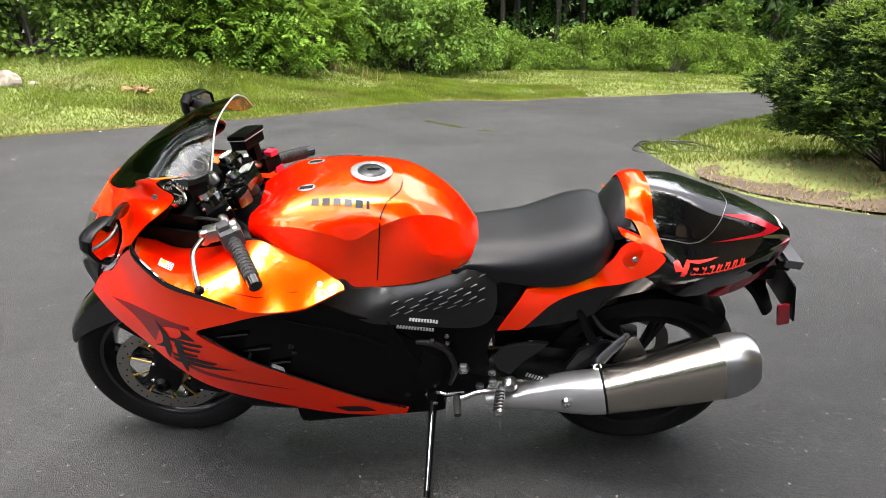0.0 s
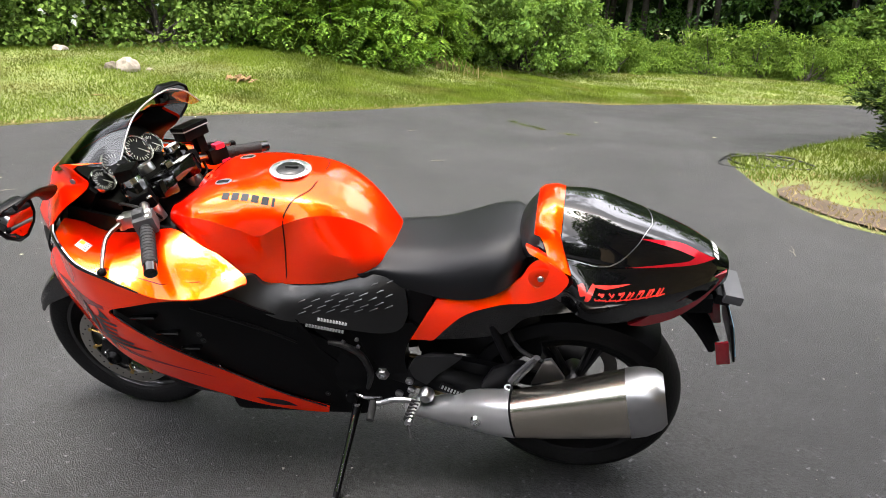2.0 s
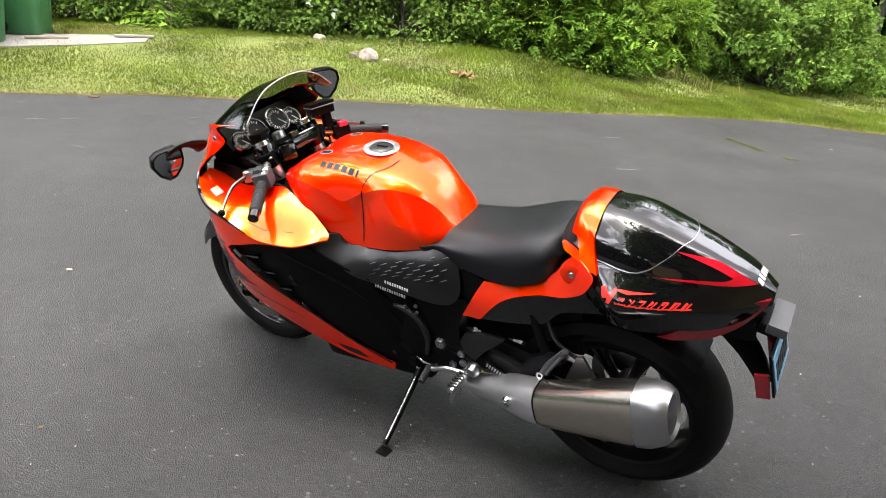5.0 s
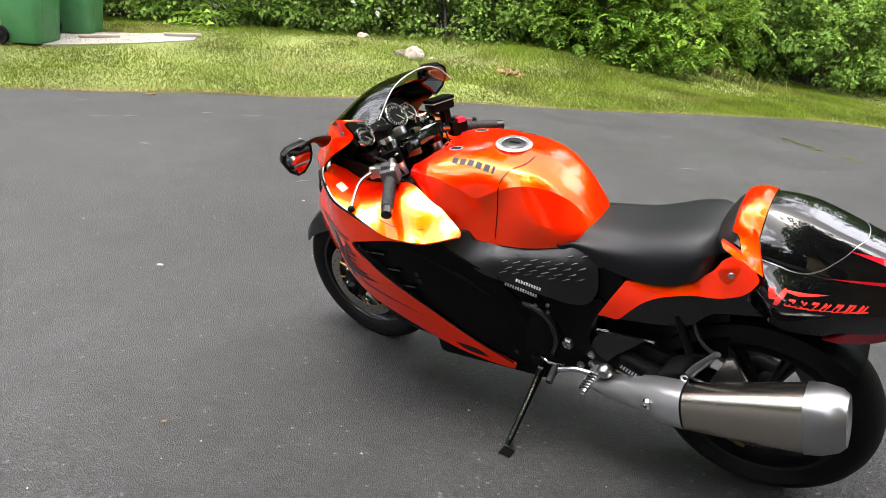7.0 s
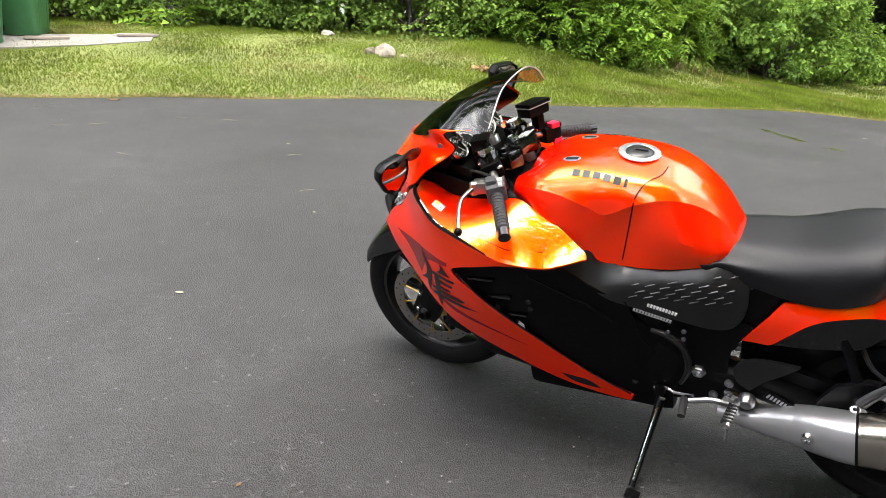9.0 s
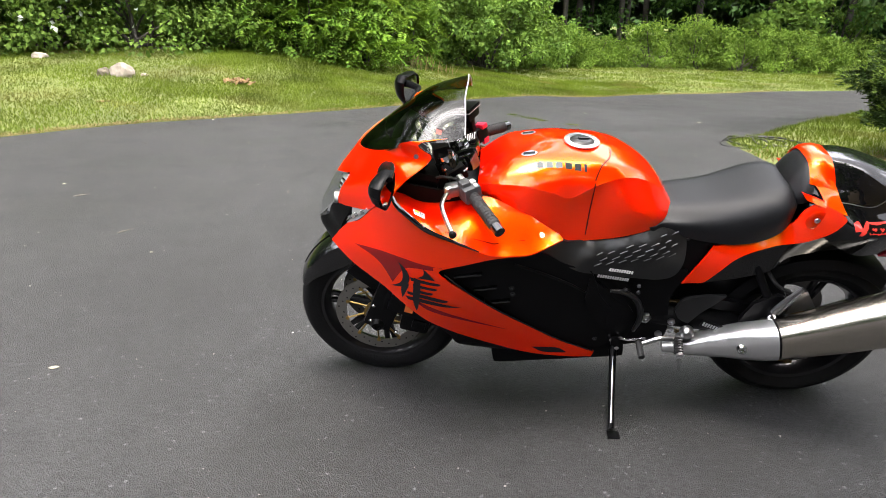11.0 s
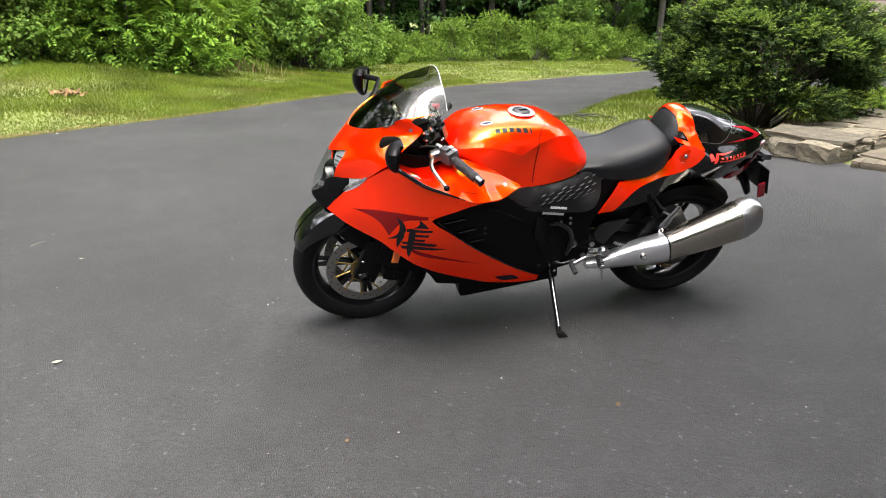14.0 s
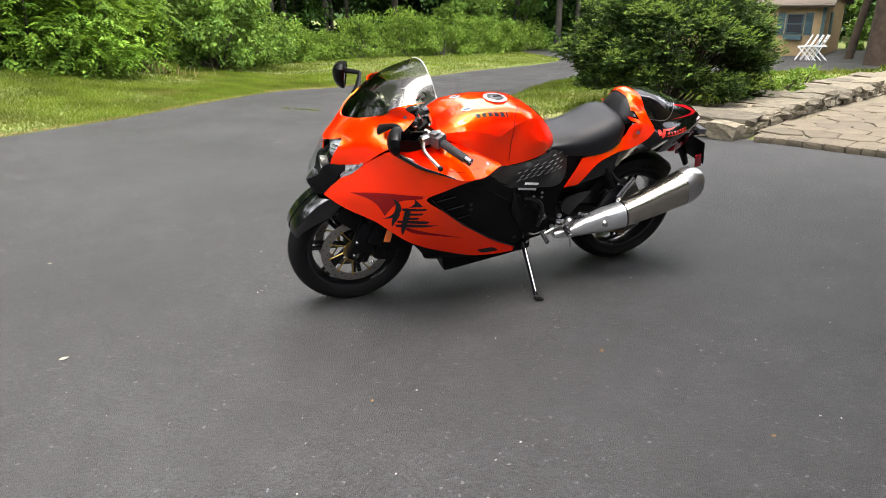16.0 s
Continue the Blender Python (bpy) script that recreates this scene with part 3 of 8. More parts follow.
def build_bike():
    lean = Matrix.Translation((-0.83, 2.03, 0)) @ Matrix.Rotation(radians(13.5), 4, "X")
    bike = empty("motorcycle", lean, "candy orange and black sport touring motorcycle leaning on its side stand", "motorcycle")

    # wheels, brakes, fork
    fx, fz = FRONT
    fw = wheel("front_wheel", bike, FRONT, 0.297, 0.12, 7, "black cast front wheel")
    for s in (-1, 1):
        d = disc(fw, fx, fz, s * 0.066, 0.16, 0.122, "drilled steel brake disc")
        holes = bmesh.new()
        for k in range(36):
            a = math.tau * k / 36
            r = 0.132 + 0.009 * (k % 3)
            hb = lathe([(0.0, -0.0032), (0.0032, -0.0032), (0.0032, 0.0032), (0.0, 0.0032)], 6, (fx + r * math.cos(a), s * 0.066, fz + r * math.sin(a)), (90, 0, 0))
            holes = joined(holes, hb)
        tagged(part("disc_holes", holes, M_SATIN, fw), kind="stuff")
        arms = []
        for k in range(10):
            a = math.tau * k / 10
            p = (fx + 0.05 * math.cos(a), s * 0.066, fz + 0.05 * math.sin(a))
            q = (fx + 0.124 * math.cos(a + 0.22), s * 0.066, fz + 0.124 * math.sin(a + 0.22))
            arms.append(tube([p, q], [0.0042, 0.0034], 6, 2))
            arms.append(lathe([(0, -0.005), (0.007, -0.005), (0.007, 0.005), (0, 0.005)], 8, q, (90, 0, 0)))
        arms.append(lathe([(0.044, -0.004), (0.058, -0.004), (0.058, 0.004), (0.044, 0.004)], 32, (fx, s * 0.066, fz), (90, 0, 0), closed=True))
        part("disc_carrier", joined(*arms), M_GOLD, fw, "gold disc carrier")
    rake = math.tan(radians(22.5))
    for s in (-1, 1):
        foot = box((0.10, 0.045, 0.20), (fx + 0.03, s * 0.106, fz + 0.075), (0, 22, 0), 0.018)
        axle = lathe([(0, -0.012), (0.024, -0.012), (0.026, 0.0), (0.016, 0.013), (0.011, 0.013), (0.011, 0.006), (0, 0.006)], 20, (fx, s * 0.13, fz), (90 * -s, 0, 0))
        leg = part("fork_leg", joined(foot, axle, tube([(fx + 0.02, s * 0.105, fz + 0.06), (fx + 0.19 * rake, s * 0.105, fz + 0.20), (fx + 0.62 * rake, s * 0.105, fz + 0.62)], [0.024, 0.028, 0.03], 16, 3)),
                   M_SATIN, bike, "black fork leg")
        for dz, dx in ((0.085, -0.028), (0.02, -0.042), (-0.03, 0.045)):
            part("bolt", lathe([(0, 0), (0.007, 0), (0.007, 0.006), (0.004, 0.009), (0, 0.009)], 8, (fx + 0.02 + dx, s * 0.127, fz + dz), (90 * -s, 0, 0)), M_CHROME, leg)
        cal = box((0.105, 0.06, 0.165), (fx + 0.14, s * 0.09, fz + 0.045), (0, 12, 0), 0.018)
        cal = joined(cal, box((0.05, 0.075, 0.05), (fx + 0.13, s * 0.09, fz + 0.06), (0, 12, 0), 0.012), box((0.05, 0.075, 0.045), (fx + 0.145, s * 0.09, fz - 0.0), (0, 12, 0), 0.012))
        caliper = part("brake_caliper", cal, M_SATIN, bike, "black radial brake caliper")
        bars = joined(*[box((0.008, 0.002, 0.006), (fx + 0.176, s * 0.115, fz + 0.055 - 0.011 * k), (0, 12, 0), 0) for k in range(6)])
        part("print", bars, M_WHITE, caliper)
        part("reflector", box((0.03, 0.008, 0.062), (fx + 0.125, s * 0.168, fz + 0.125), (0, 14, 0), 0.003), M_AMBER, leg, "amber side reflector")
        part("brake_hose", tube([(fx + 0.12, s * 0.10, fz + 0.11), (fx + 0.11, s * 0.13, fz + 0.2), (fx + 0.15, s * 0.12, fz + 0.33), (fx + 0.22, s * 0.08, fz + 0.45)], 0.005, 6, 4), M_RUBBER, bike)

    # front mudguard
    rows = []
    for k in range(19):
        a = radians(156 - (156 - 38) * k / 18)
        up = 0.007 if k else 0.0
        r = 0.308 + 0.012 * math.sin(math.pi * k / 18)
        sec = []
        for j in range(9):
            t = j / 8
            y = 0.075 * math.sin(t * math.pi / 2)
            drop = 0.03 * (1 - math.cos(t * math.pi / 2)) + max(0, t - 0.75) * 0.25 * math.sin(math.pi * min(1, k / 12))
            sec.append((y, r + up - drop))
        rows.append((a, sec))
    bm = bmesh.new()
    for s in (-1, 1):
        grid = [[bm.verts.new((fx + r * math.cos(a), s * y, fz + r * math.sin(a))) for y, r in sec] for a, sec in rows]
        for g, h in zip(grid, grid[1:]):
            for j in range(8):
                bm.faces.new((g[j], g[j + 1], h[j + 1], h[j]))
    bmesh.ops.remove_doubles(bm, verts=bm.verts[:], dist=1e-5)
    bmesh.ops.solidify(bm, geom=bm.faces[:], thickness=0.003)
    fender = part("front_fender", bm, M_GLOSS, bike, "gloss black front mudguard")
    for s in (-1, 1):
        stay = panel([(fx - 0.10, fz + 0.20, "c"), (fx + 0.0, fz + 0.28), (fx + 0.10, fz + 0.24), (fx + 0.13, fz + 0.15, "c"), (fx + 0.04, fz + 0.10)], lambda x, z, s=s: Vector((x, s * 0.096, z)), (0, -s * 0.006, 0), 0.03)
        part("fender_stay", stay, M_SATIN, fender)

    # rear wheel, swingarm, chain
    rx, rz = REAR
    rw = wheel("rear_wheel", bike, REAR, 0.307, 0.186, 7, "black cast rear wheel")
    rw.location.y = 0.014
    disc(rw, rx, rz, 0.075, 0.13, 0.09, "drilled rear brake disc")
    teeth = bmesh.new()
    ring = [teeth.verts.new((rx + (0.105 + 0.006 * (k % 2)) * math.cos(math.tau * k / 84), -0.1, rz + (0.105 + 0.006 * (k % 2)) * math.sin(math.tau * k / 84))) for k in range(84)]
    hub_ring = [teeth.verts.new((rx + 0.07 * math.cos(math.tau * k / 84), -0.1, rz + 0.07 * math.sin(math.tau * k / 84))) for k in range(84)]
    for k in range(84):
        teeth.faces.new((ring[k], ring[(k + 1) % 84], hub_ring[(k + 1) % 84], hub_ring[k]))
    bmesh.ops.solidify(teeth, geom=teeth.faces[:], thickness=0.006)
    part("sprocket", teeth, M_DISC, rw, "steel rear sprocket")
    for s in (-1, 1):
        arm = tube([(0.95, s * 0.105, 0.40), (1.15, s * 0.125, 0.40), (1.32, s * 0.13, 0.355), (rx + 0.03, s * 0.13, rz)], [0.042, 0.045, 0.04, 0.034], 12, 4, squash=0.7)
        sa = part("swingarm", arm, M_SATIN, bike, "black swingarm")
        part("axle_nut", lathe([(0, 0), (0.022, 0), (0.022, 0.012), (0.014, 0.018), (0.007, 0.018), (0.007, 0.01), (0, 0.01)], 6, (rx, s * 0.155, rz), (90 * -s, 0, 0)), M_ALLOY, sa)
        part("axle_block", box((0.075, 0.02, 0.05), (rx - 0.005, s * 0.147, rz), (0, 8, 0), 0.006), M_SATIN, sa)
    tag = part("swingarm_label", box((0.085, 0.004, 0.026), (1.165, -0.172, 0.398), (0, 20, 0), 0.001), M_SATIN, bike)
    part("label_print", joined(*[box((0.005, 0.002, 0.014), (1.132 + 0.0085 * k, -0.1745, 0.409 - 0.0031 * k), (0, 20, 0), 0) for k in range(9)]), M_GREYPRINT, tag)
    for z0, z1 in ((0.445, rz + 0.108), (0.345, rz - 0.108)):
        slope = -math.degrees(math.atan2(z1 - z0, rx - 0.96))
        links = [box((0.0145, 0.005 if k % 2 else 0.010, 0.013), (0.96 + (rx - 0.96) * k / 44, -0.1, z0 + (z1 - z0) * k / 44), (0, slope, 0), 0.002) for k in range(44)]
        tagged(part("chain", joined(*links), M_CHAIN, bike, "bronze drive chain"), kind="stuff")
    guard = panel([(1.06, 0.455, "c"), (1.12, 0.475), (1.32, 0.455), (1.40, 0.43, "c"), (1.38, 0.41), (1.2, 0.43)], lambda x, z: Vector((x, -0.125, z)), (0, 0.02, 0), 0.03)
    part("chain_guard", guard, M_SATIN, bike, "black chain guard")
    hugger_bm = bmesh.new()
    for s in (-1, 1):
        grid = []
        for k in range(15):
            a = radians(168 - 118 * k / 14)
            grid.append([hugger_bm.verts.new((rx + r * math.cos(a), s * y, rz + r * math.sin(a))) for y, r in ((0, 0.333), (0.05, 0.33), (0.085, 0.315), (0.10, 0.285))])
        for g, h in zip(grid, grid[1:]):
            for j in range(3):
                hugger_bm.faces.new((g[j], g[j + 1], h[j + 1], h[j]))
    bmesh.ops.remove_doubles(hugger_bm, verts=hugger_bm.verts[:], dist=1e-5)
    bmesh.ops.solidify(hugger_bm, geom=hugger_bm.faces[:], thickness=0.003)
    part("rear_fender", hugger_bm, M_SATIN, bike, "black rear mudguard over the tyre")

    # engine and frame, dark and mostly hidden
    part("engine", joined(box((0.46, 0.30, 0.30), (0.66, 0, 0.34), (0, -8, 0), 0.03), box((0.28, 0.26, 0.24), (0.45, 0, 0.52), (0, 25, 0), 0.03), box((0.5, 0.2, 0.14), (0.72, 0, 0.62), (0, 0, 0), 0.03),
                          box((0.22, 0.30, 0.34), (0.24, 0, 0.50), (0, 20, 0), 0.03)), M_SATIN, bike, "black engine block")
    part("frame", joined(*[tube([(0.27, s * 0.05, 0.84), (0.45, s * 0.15, 0.76), (0.75, s * 0.155, 0.62), (0.93, s * 0.12, 0.42)], [0.04, 0.045, 0.04, 0.045], 10, 4, squash=0.5) for s in (-1, 1)],
                         *[tube([(0.95, s * 0.09, 0.66), (1.25, s * 0.10, 0.70), (1.62, s * 0.06, 0.76)], 0.02, 8, 3) for s in (-1, 1)], box((0.62, 0.2, 0.1), (1.40, 0, 0.70), (0, -8, 0), 0.02)), M_SATIN, bike, "black alloy frame")

    # side fairings
    red_out = [(-0.095, 0.622, "c"), (-0.037, 0.70), (0.011, 0.734), (0.04, 0.766), (0.066, 0.80, "c"), (0.13, 0.868), (0.16, 0.868), (0.2, 0.852), (0.25, 0.828), (0.315, 0.80), (0.36, 0.783), (0.408, 0.76),
               (0.445, 0.748), (0.50, 0.745), (0.545, 0.738, "c"), (0.44, 0.737), (0.36, 0.716), (0.302, 0.695), (0.283, 0.68), (0.287, 0.668), (0.31, 0.648), (0.376, 0.596), (0.463, 0.513),
               (0.554, 0.438), (0.67, 0.35), (0.792, 0.283, "c"), (0.786, 0.256, "c"), (0.697, 0.262), (0.563, 0.284), (0.449, 0.329), (0.355, 0.369), (0.282, 0.408), (0.228, 0.44), (0.136, 0.508), (0.097, 0.535), (0.036, 0.558), (-0.027, 0.583)]
    flanks = both(lambda s: part("side_fairing", panel(red_out, side(FLANK, s), (0, -s * 0.006, 0), 0.016), M_ORANGE, bike, "candy orange side fairing with a dark brush-stroke emblem"))
    shelf_z = Rbf([(0.15, 0.27, 0.872), (0.20, 0.312, 0.855), (0.25, 0.336, 0.829), (0.315, 0.338, 0.801), (0.36, 0.34, 0.784), (0.408, 0.338, 0.761), (0.445, 0.334, 0.749), (0.5, 0.325, 0.746), (0.55, 0.30, 0.741), (0.634, 0.25, 0.757),
                   (0.15, 0.235, 0.876), (0.206, 0.2, 0.833), (0.315, 0.19, 0.823), (0.415, 0.185, 0.843), (0.465, 0.19, 0.832), (0.55, 0.205, 0.797), (0.626, 0.232, 0.762), (0.596, 0.25, 0.759), (0.32, 0.27, 0.816), (0.43, 0.27, 0.80)])
    shelf_out = [(0.152, 0.272, "c"), (0.20, 0.31), (0.25, 0.335), (0.315, 0.338), (0.36, 0.34), (0.408, 0.338), (0.445, 0.334), (0.5, 0.325), (0.55, 0.302), (0.642, 0.247, "c"), (0.626, 0.222), (0.55, 0.195), (0.465, 0.178),
                 (0.415, 0.165), (0.315, 0.155), (0.206, 0.165), (0.14, 0.21, "c")]
    shelves = both(lambda s: part("upper_fairing", panel(shelf_out, lambda x, y, s=s: Vector((x, s * y, shelf_z(x, y))), (0, 0, -0.005), 0.018), M_ORANGE, bike, "candy orange upper fairing shelf"))
    for s, sh in zip((-1, 1), shelves):
        part("screw", lathe([(0, 0), (0.0075, 0), (0.0075, 0.002), (0.004, 0.002), (0.004, 0.0005), (0, 0.0005)], 12, (0.580, s * 0.240, 0.7665), (s * -30, 0, 0)), M_SILVER, sh)
        edge = [(0.146, s * 0.262, 0.888), (0.16, s * 0.285, 0.875), (0.2, s * 0.317, 0.858), (0.25, s * 0.341, 0.831), (0.318, s * 0.344, 0.802), (0.40, s * 0.342, 0.766)]
        part("trim_strip", tube(edge, [0.006, 0.008, 0.008, 0.007, 0.005, 0.002], 8, 5, squash=0.6), M_GLOSS, sh, "black trim strip")
        tree = skin(sh)
        if s < 0:
            tag = part("sticker", decal([(0.203, -0.250), (0.236, -0.256), (0.240, -0.290), (0.209, -0.284)], tree, -1, 0.001, 0.02, 1, False, "z"), M_WHITE, sh, "white warning sticker")
            part("sticker_mark", decal([(0.205, -0.252), (0.219, -0.2545), (0.222, -0.270), (0.209, -0.268)], tree, -1, 0.0016, 0.02, 1, False, "z"), M_YELLOW, tag)
            for k in range(4):
                part("sticker_print", decal(stroke((0.223 + 0.0008 * k, -0.258 - 0.008 * k), (0.2355 + 0.0008 * k, -0.260 - 0.008 * k), 0.003), tree, -1, 0.0016, 0.02, 1, False, "z"), M_DECAL_BLACK, tag)
            part("joint", decal(stroke((0.30, -0.315), (0.44, -0.305), 0.0022), tree, -1, 0.0008, 0.02, 1, False, "z"), M_DECAL_DARK, sh)
            part("joint", decal(stroke((0.44, -0.305), (0.53, -0.27), 0.0022), tree, -1, 0.0008, 0.02, 1, False, "z"), M_DECAL_DARK, sh)

    strokes = [
        [(0.155, 0.672, "c"), (0.178, 0.655), (0.190, 0.625), (0.182, 0.595), (0.162, 0.572), (0.123, 0.558, "c"), (0.15, 0.580), (0.165, 0.605), (0.167, 0.640)],
        [(0.168, 0.600, "c"), (0.186, 0.596), (0.176, 0.560), (0.160, 0.520, "c"), (0.158, 0.560)],
        [(0.236, 0.680, "c"), (0.252, 0.665), (0.272, 0.642, "c"), (0.245, 0.640), (0.215, 0.634, "c"), (0.236, 0.655)],
        [(0.192, 0.628, "c"), (0.285, 0.633, "c"), (0.280, 0.622), (0.194, 0.614, "c")],
        [(0.200, 0.604, "c"), (0.275, 0.609, "c"), (0.268, 0.597), (0.200, 0.592, "c")],
        [(0.200, 0.580, "c"), (0.262, 0.585, "c"), (0.256, 0.573), (0.200, 0.568, "c")],
        [(0.178, 0.560, "c"), (0.25, 0.566), (0.310, 0.560, "c"), (0.296, 0.548), (0.24, 0.549), (0.18, 0.548, "c")],
        [(0.205, 0.632, "c"), (0.226, 0.630, "c"), (0.222, 0.57), (0.212, 0.50), (0.204, 0.478, "c"), (0.196, 0.53)],
        [(0.170, 0.536, "c"), (0.24, 0.545), (0.352, 0.533, "c"), (0.30, 0.527), (0.24, 0.527), (0.18, 0.522, "c")],
    ]
    for s, fl in zip((-1, 1), flanks):
        tree = skin(fl)
        part("emblem_shade", decal([(0.0, 0.660, "c"), (0.10, 0.682), (0.184, 0.693), (0.291, 0.697), (0.40, 0.713, "c"), (0.29, 0.686), (0.20, 0.668), (0.165, 0.640), (0.13, 0.575, "c"), (0.10, 0.625), (0.06, 0.650)], tree, s, 0.0008, 0.015), M_DECAL_DARK, fl)
        part("emblem_line", decal([(0.20, 0.53, "c"), (0.35, 0.478), (0.50, 0.415, "c"), (0.36, 0.462), (0.24, 0.495)], tree, s, 0.0008, 0.015), M_DECAL_DARK, fl)
        part("emblem_tail", decal([(0.58, 0.318, "c"), (0.66, 0.315), (0.70, 0.285, "c"), (0.62, 0.29)], tree, s, 0.0010, 0.02), M_DECAL_BLACK, fl)
        em = [decal(o, tree, s, 0.0018, 0.012, 3) for o in strokes]
        part("emblem", joined(*em), M_DECAL_BLACK, fl, "black brush-stroke emblem")

    # black inner panels with vents
    dark = [(0.284, 0.678), (0.302, 0.69), (0.36, 0.712), (0.44, 0.733), (0.545, 0.745, "c"), (0.60, 0.715), (0.66, 0.665), (0.745, 0.622, "c"), (0.767, 0.569), (0.79, 0.511), (0.84, 0.44), (0.885, 0.385), (0.87, 0.31, "c"),
            (0.80, 0.285, "c"), (0.67, 0.355), (0.554, 0.442), (0.463, 0.517), (0.376, 0.60), (0.31, 0.65)]
    for s in (-1, 1):
        dp = part("side_panel", panel(dark, side(INNER, s), (0, -s * 0.006, 0), 0.018), M_SATIN, bike, "black side panel behind the fairing")
        for k, (x, z, ln) in enumerate(((0.335, 0.665, 0.085), (0.39, 0.612, 0.075), (0.445, 0.555, 0.06))):
            y = INNER(x, z) + 0.006
            part("vent_blade", box((ln, 0.016, 0.007), (x + ln * 0.4, s * y, z), (0, -14, s * 6), 0.003), M_GLOSS, dp)
        for x, z in ((0.504, 0.579), (0.50, 0.605), (0.79, 0.33)):
            part("screw", lathe([(0, 0), (0.008, 0), (0.008, 0.003), (0.004, 0.003), (0.004, 0), (0, 0)], 10, (x, s * (INNER(x, z) + 0.001), z), (90 * -s, 0, 0)), M_MATTE, dp)
        pan = [(0.235, 0.44, "c"), (0.29, 0.40), (0.36, 0.365), (0.46, 0.322), (0.57, 0.278), (0.70, 0.255), (0.80, 0.252, "c"), (0.84, 0.238), (0.70, 0.226), (0.55, 0.242), (0.36, 0.290), (0.325, 0.312, "c"), (0.30, 0.36)]
        part("belly_pan", panel(pan, lambda x, z, s=s: Vector((x, s * (max(0.06, FLANK(x, z + 0.03) - 0.02 - 0.5 * max(0, 0.30 - z))), z)), (0, -s * 0.05, 0), 0.02), M_SATIN, bike, "black belly pan")
        gear = [(0.77, 0.50), (0.82, 0.497), (0.865, 0.48), (0.905, 0.43), (0.912, 0.36), (0.88, 0.29), (0.80, 0.285), (0.77, 0.36)]
        part("engine_cover", panel(gear, lambda x, z, s=s: Vector((x, s * (0.178 - 2.2 * ((x - 0.82) ** 2 + (z - 0.40) ** 2)), z)), (0, -s * 0.05, 0), 0.02), M_SATIN, bike, "rounded black engine cover")
        spar = [(0.75, 0.60, "c"), (0.86, 0.59), (0.95, 0.575), (1.04, 0.60), (1.06, 0.575, "c"), (1.028, 0.52), (1.018, 0.46), (1.03, 0.36), (1.02, 0.31, "c"), (0.93, 0.285), (0.86, 0.29), (0.80, 0.45)]
        sp = part("pivot_plate", panel(spar, lambda x, z, s=s: Vector((x, s * 0.142, z)), (0, -s * 0.05, 0), 0.03), M_SATIN, bike, "black frame pivot plate")
        part("pivot_nut", lathe([(0, 0), (0.021, 0), (0.021, 0.006), (0.016, 0.013), (0.009, 0.013), (0.009, 0.004), (0, 0.004)], 6, (0.95, s * 0.142, 0.401), (90 * -s, 0, 0)), M_ALLOY, sp, "alloy pivot nut")
        for x, z in ((1.033, 0.40), (1.037, 0.365), (1.0, 0.345)):
            part("bolt", lathe([(0, 0), (0.012, 0), (0.012, 0.008), (0.006, 0.01), (0.006, 0.004), (0, 0.004)], 12, (x, s * 0.155, z), (90 * -s, 0, 0)), M_ALLOY, sp)

        facet = [(0.742, 0.596, "c"), (0.862, 0.480, "c"), (0.822, 0.380), (0.812, 0.372, "c"), (0.752, 0.470), (0.735, 0.515, "c")]
        part("fairing_bevel", panel(facet, lambda x, z, s=s: Vector((x, s * (INNER(x, z) + 0.010 - 0.32 * max(0, (x - 0.742) * 0.85 + (z - 0.52) * 0.35)), z)), (0, -s * 0.02, 0), 0.02), M_SATIN, dp, "matt bevelled trailing edge")
        rim_line = [(0.815, s * 0.186, 0.535), (0.86, s * 0.186, 0.530), (0.905, s * 0.182, 0.497), (0.926, s * 0.178, 0.430), (0.912, s * 0.174, 0.365)]
        part("cover_rim", tube(rim_line, [0.006, 0.009, 0.010, 0.010, 0.006], 8, 4), M_MATTE, dp, "rounded engine cover rim")
        for x, z in ((0.90, 0.560), (0.902, 0.535), (0.86, 0.545)):
            part("bolt", lathe([(0, 0), (0.006, 0), (0.006, 0.006), (0.003, 0.007), (0, 0.005)], 10, (x, s * 0.186, z), (90 * -s, 0, 0)), M_BOXGREY, dp)
        fold = [(0.500, 0.700), (0.59, 0.645), (0.68, 0.583), (0.742, 0.535)]
        part("panel_crease", tube([(x, s * (INNER(x, z) + 0.002), z) for x, z in fold], [0.003, 0.005, 0.005, 0.003], 6, 4), M_SATIN, dp)
        lip = [(0.300, 0.676), (0.376, 0.602), (0.463, 0.519), (0.554, 0.444), (0.67, 0.357), (0.785, 0.289)]
        part("fairing_lip", tube([(x, s * (FLANK(x, z) + 0.001), z) for x, z in lip], 0.0028, 6, 4), M_GLOSS, dp, "gloss black lip along the fairing's edge")

        cov = [(0.55, 0.735, "c"), (0.58, 0.738), (0.628, 0.742), (0.66, 0.714), (0.734, 0.716), (0.838, 0.729), (0.915, 0.75), (1.015, 0.735, "c"), (1.03, 0.70), (1.034, 0.63), (1.012, 0.585), (0.966, 0.574), (0.90, 0.583), (0.747, 0.612), (0.66, 0.655), (0.59, 0.70)]
        cv = part("frame_cover", panel(cov, side(COVER, s), (0, -s * 0.02, 0), 0.018), M_MATTE, bike, "matt black frame cover with slanted ribs")
        tree = skin(cv)
        marks = []
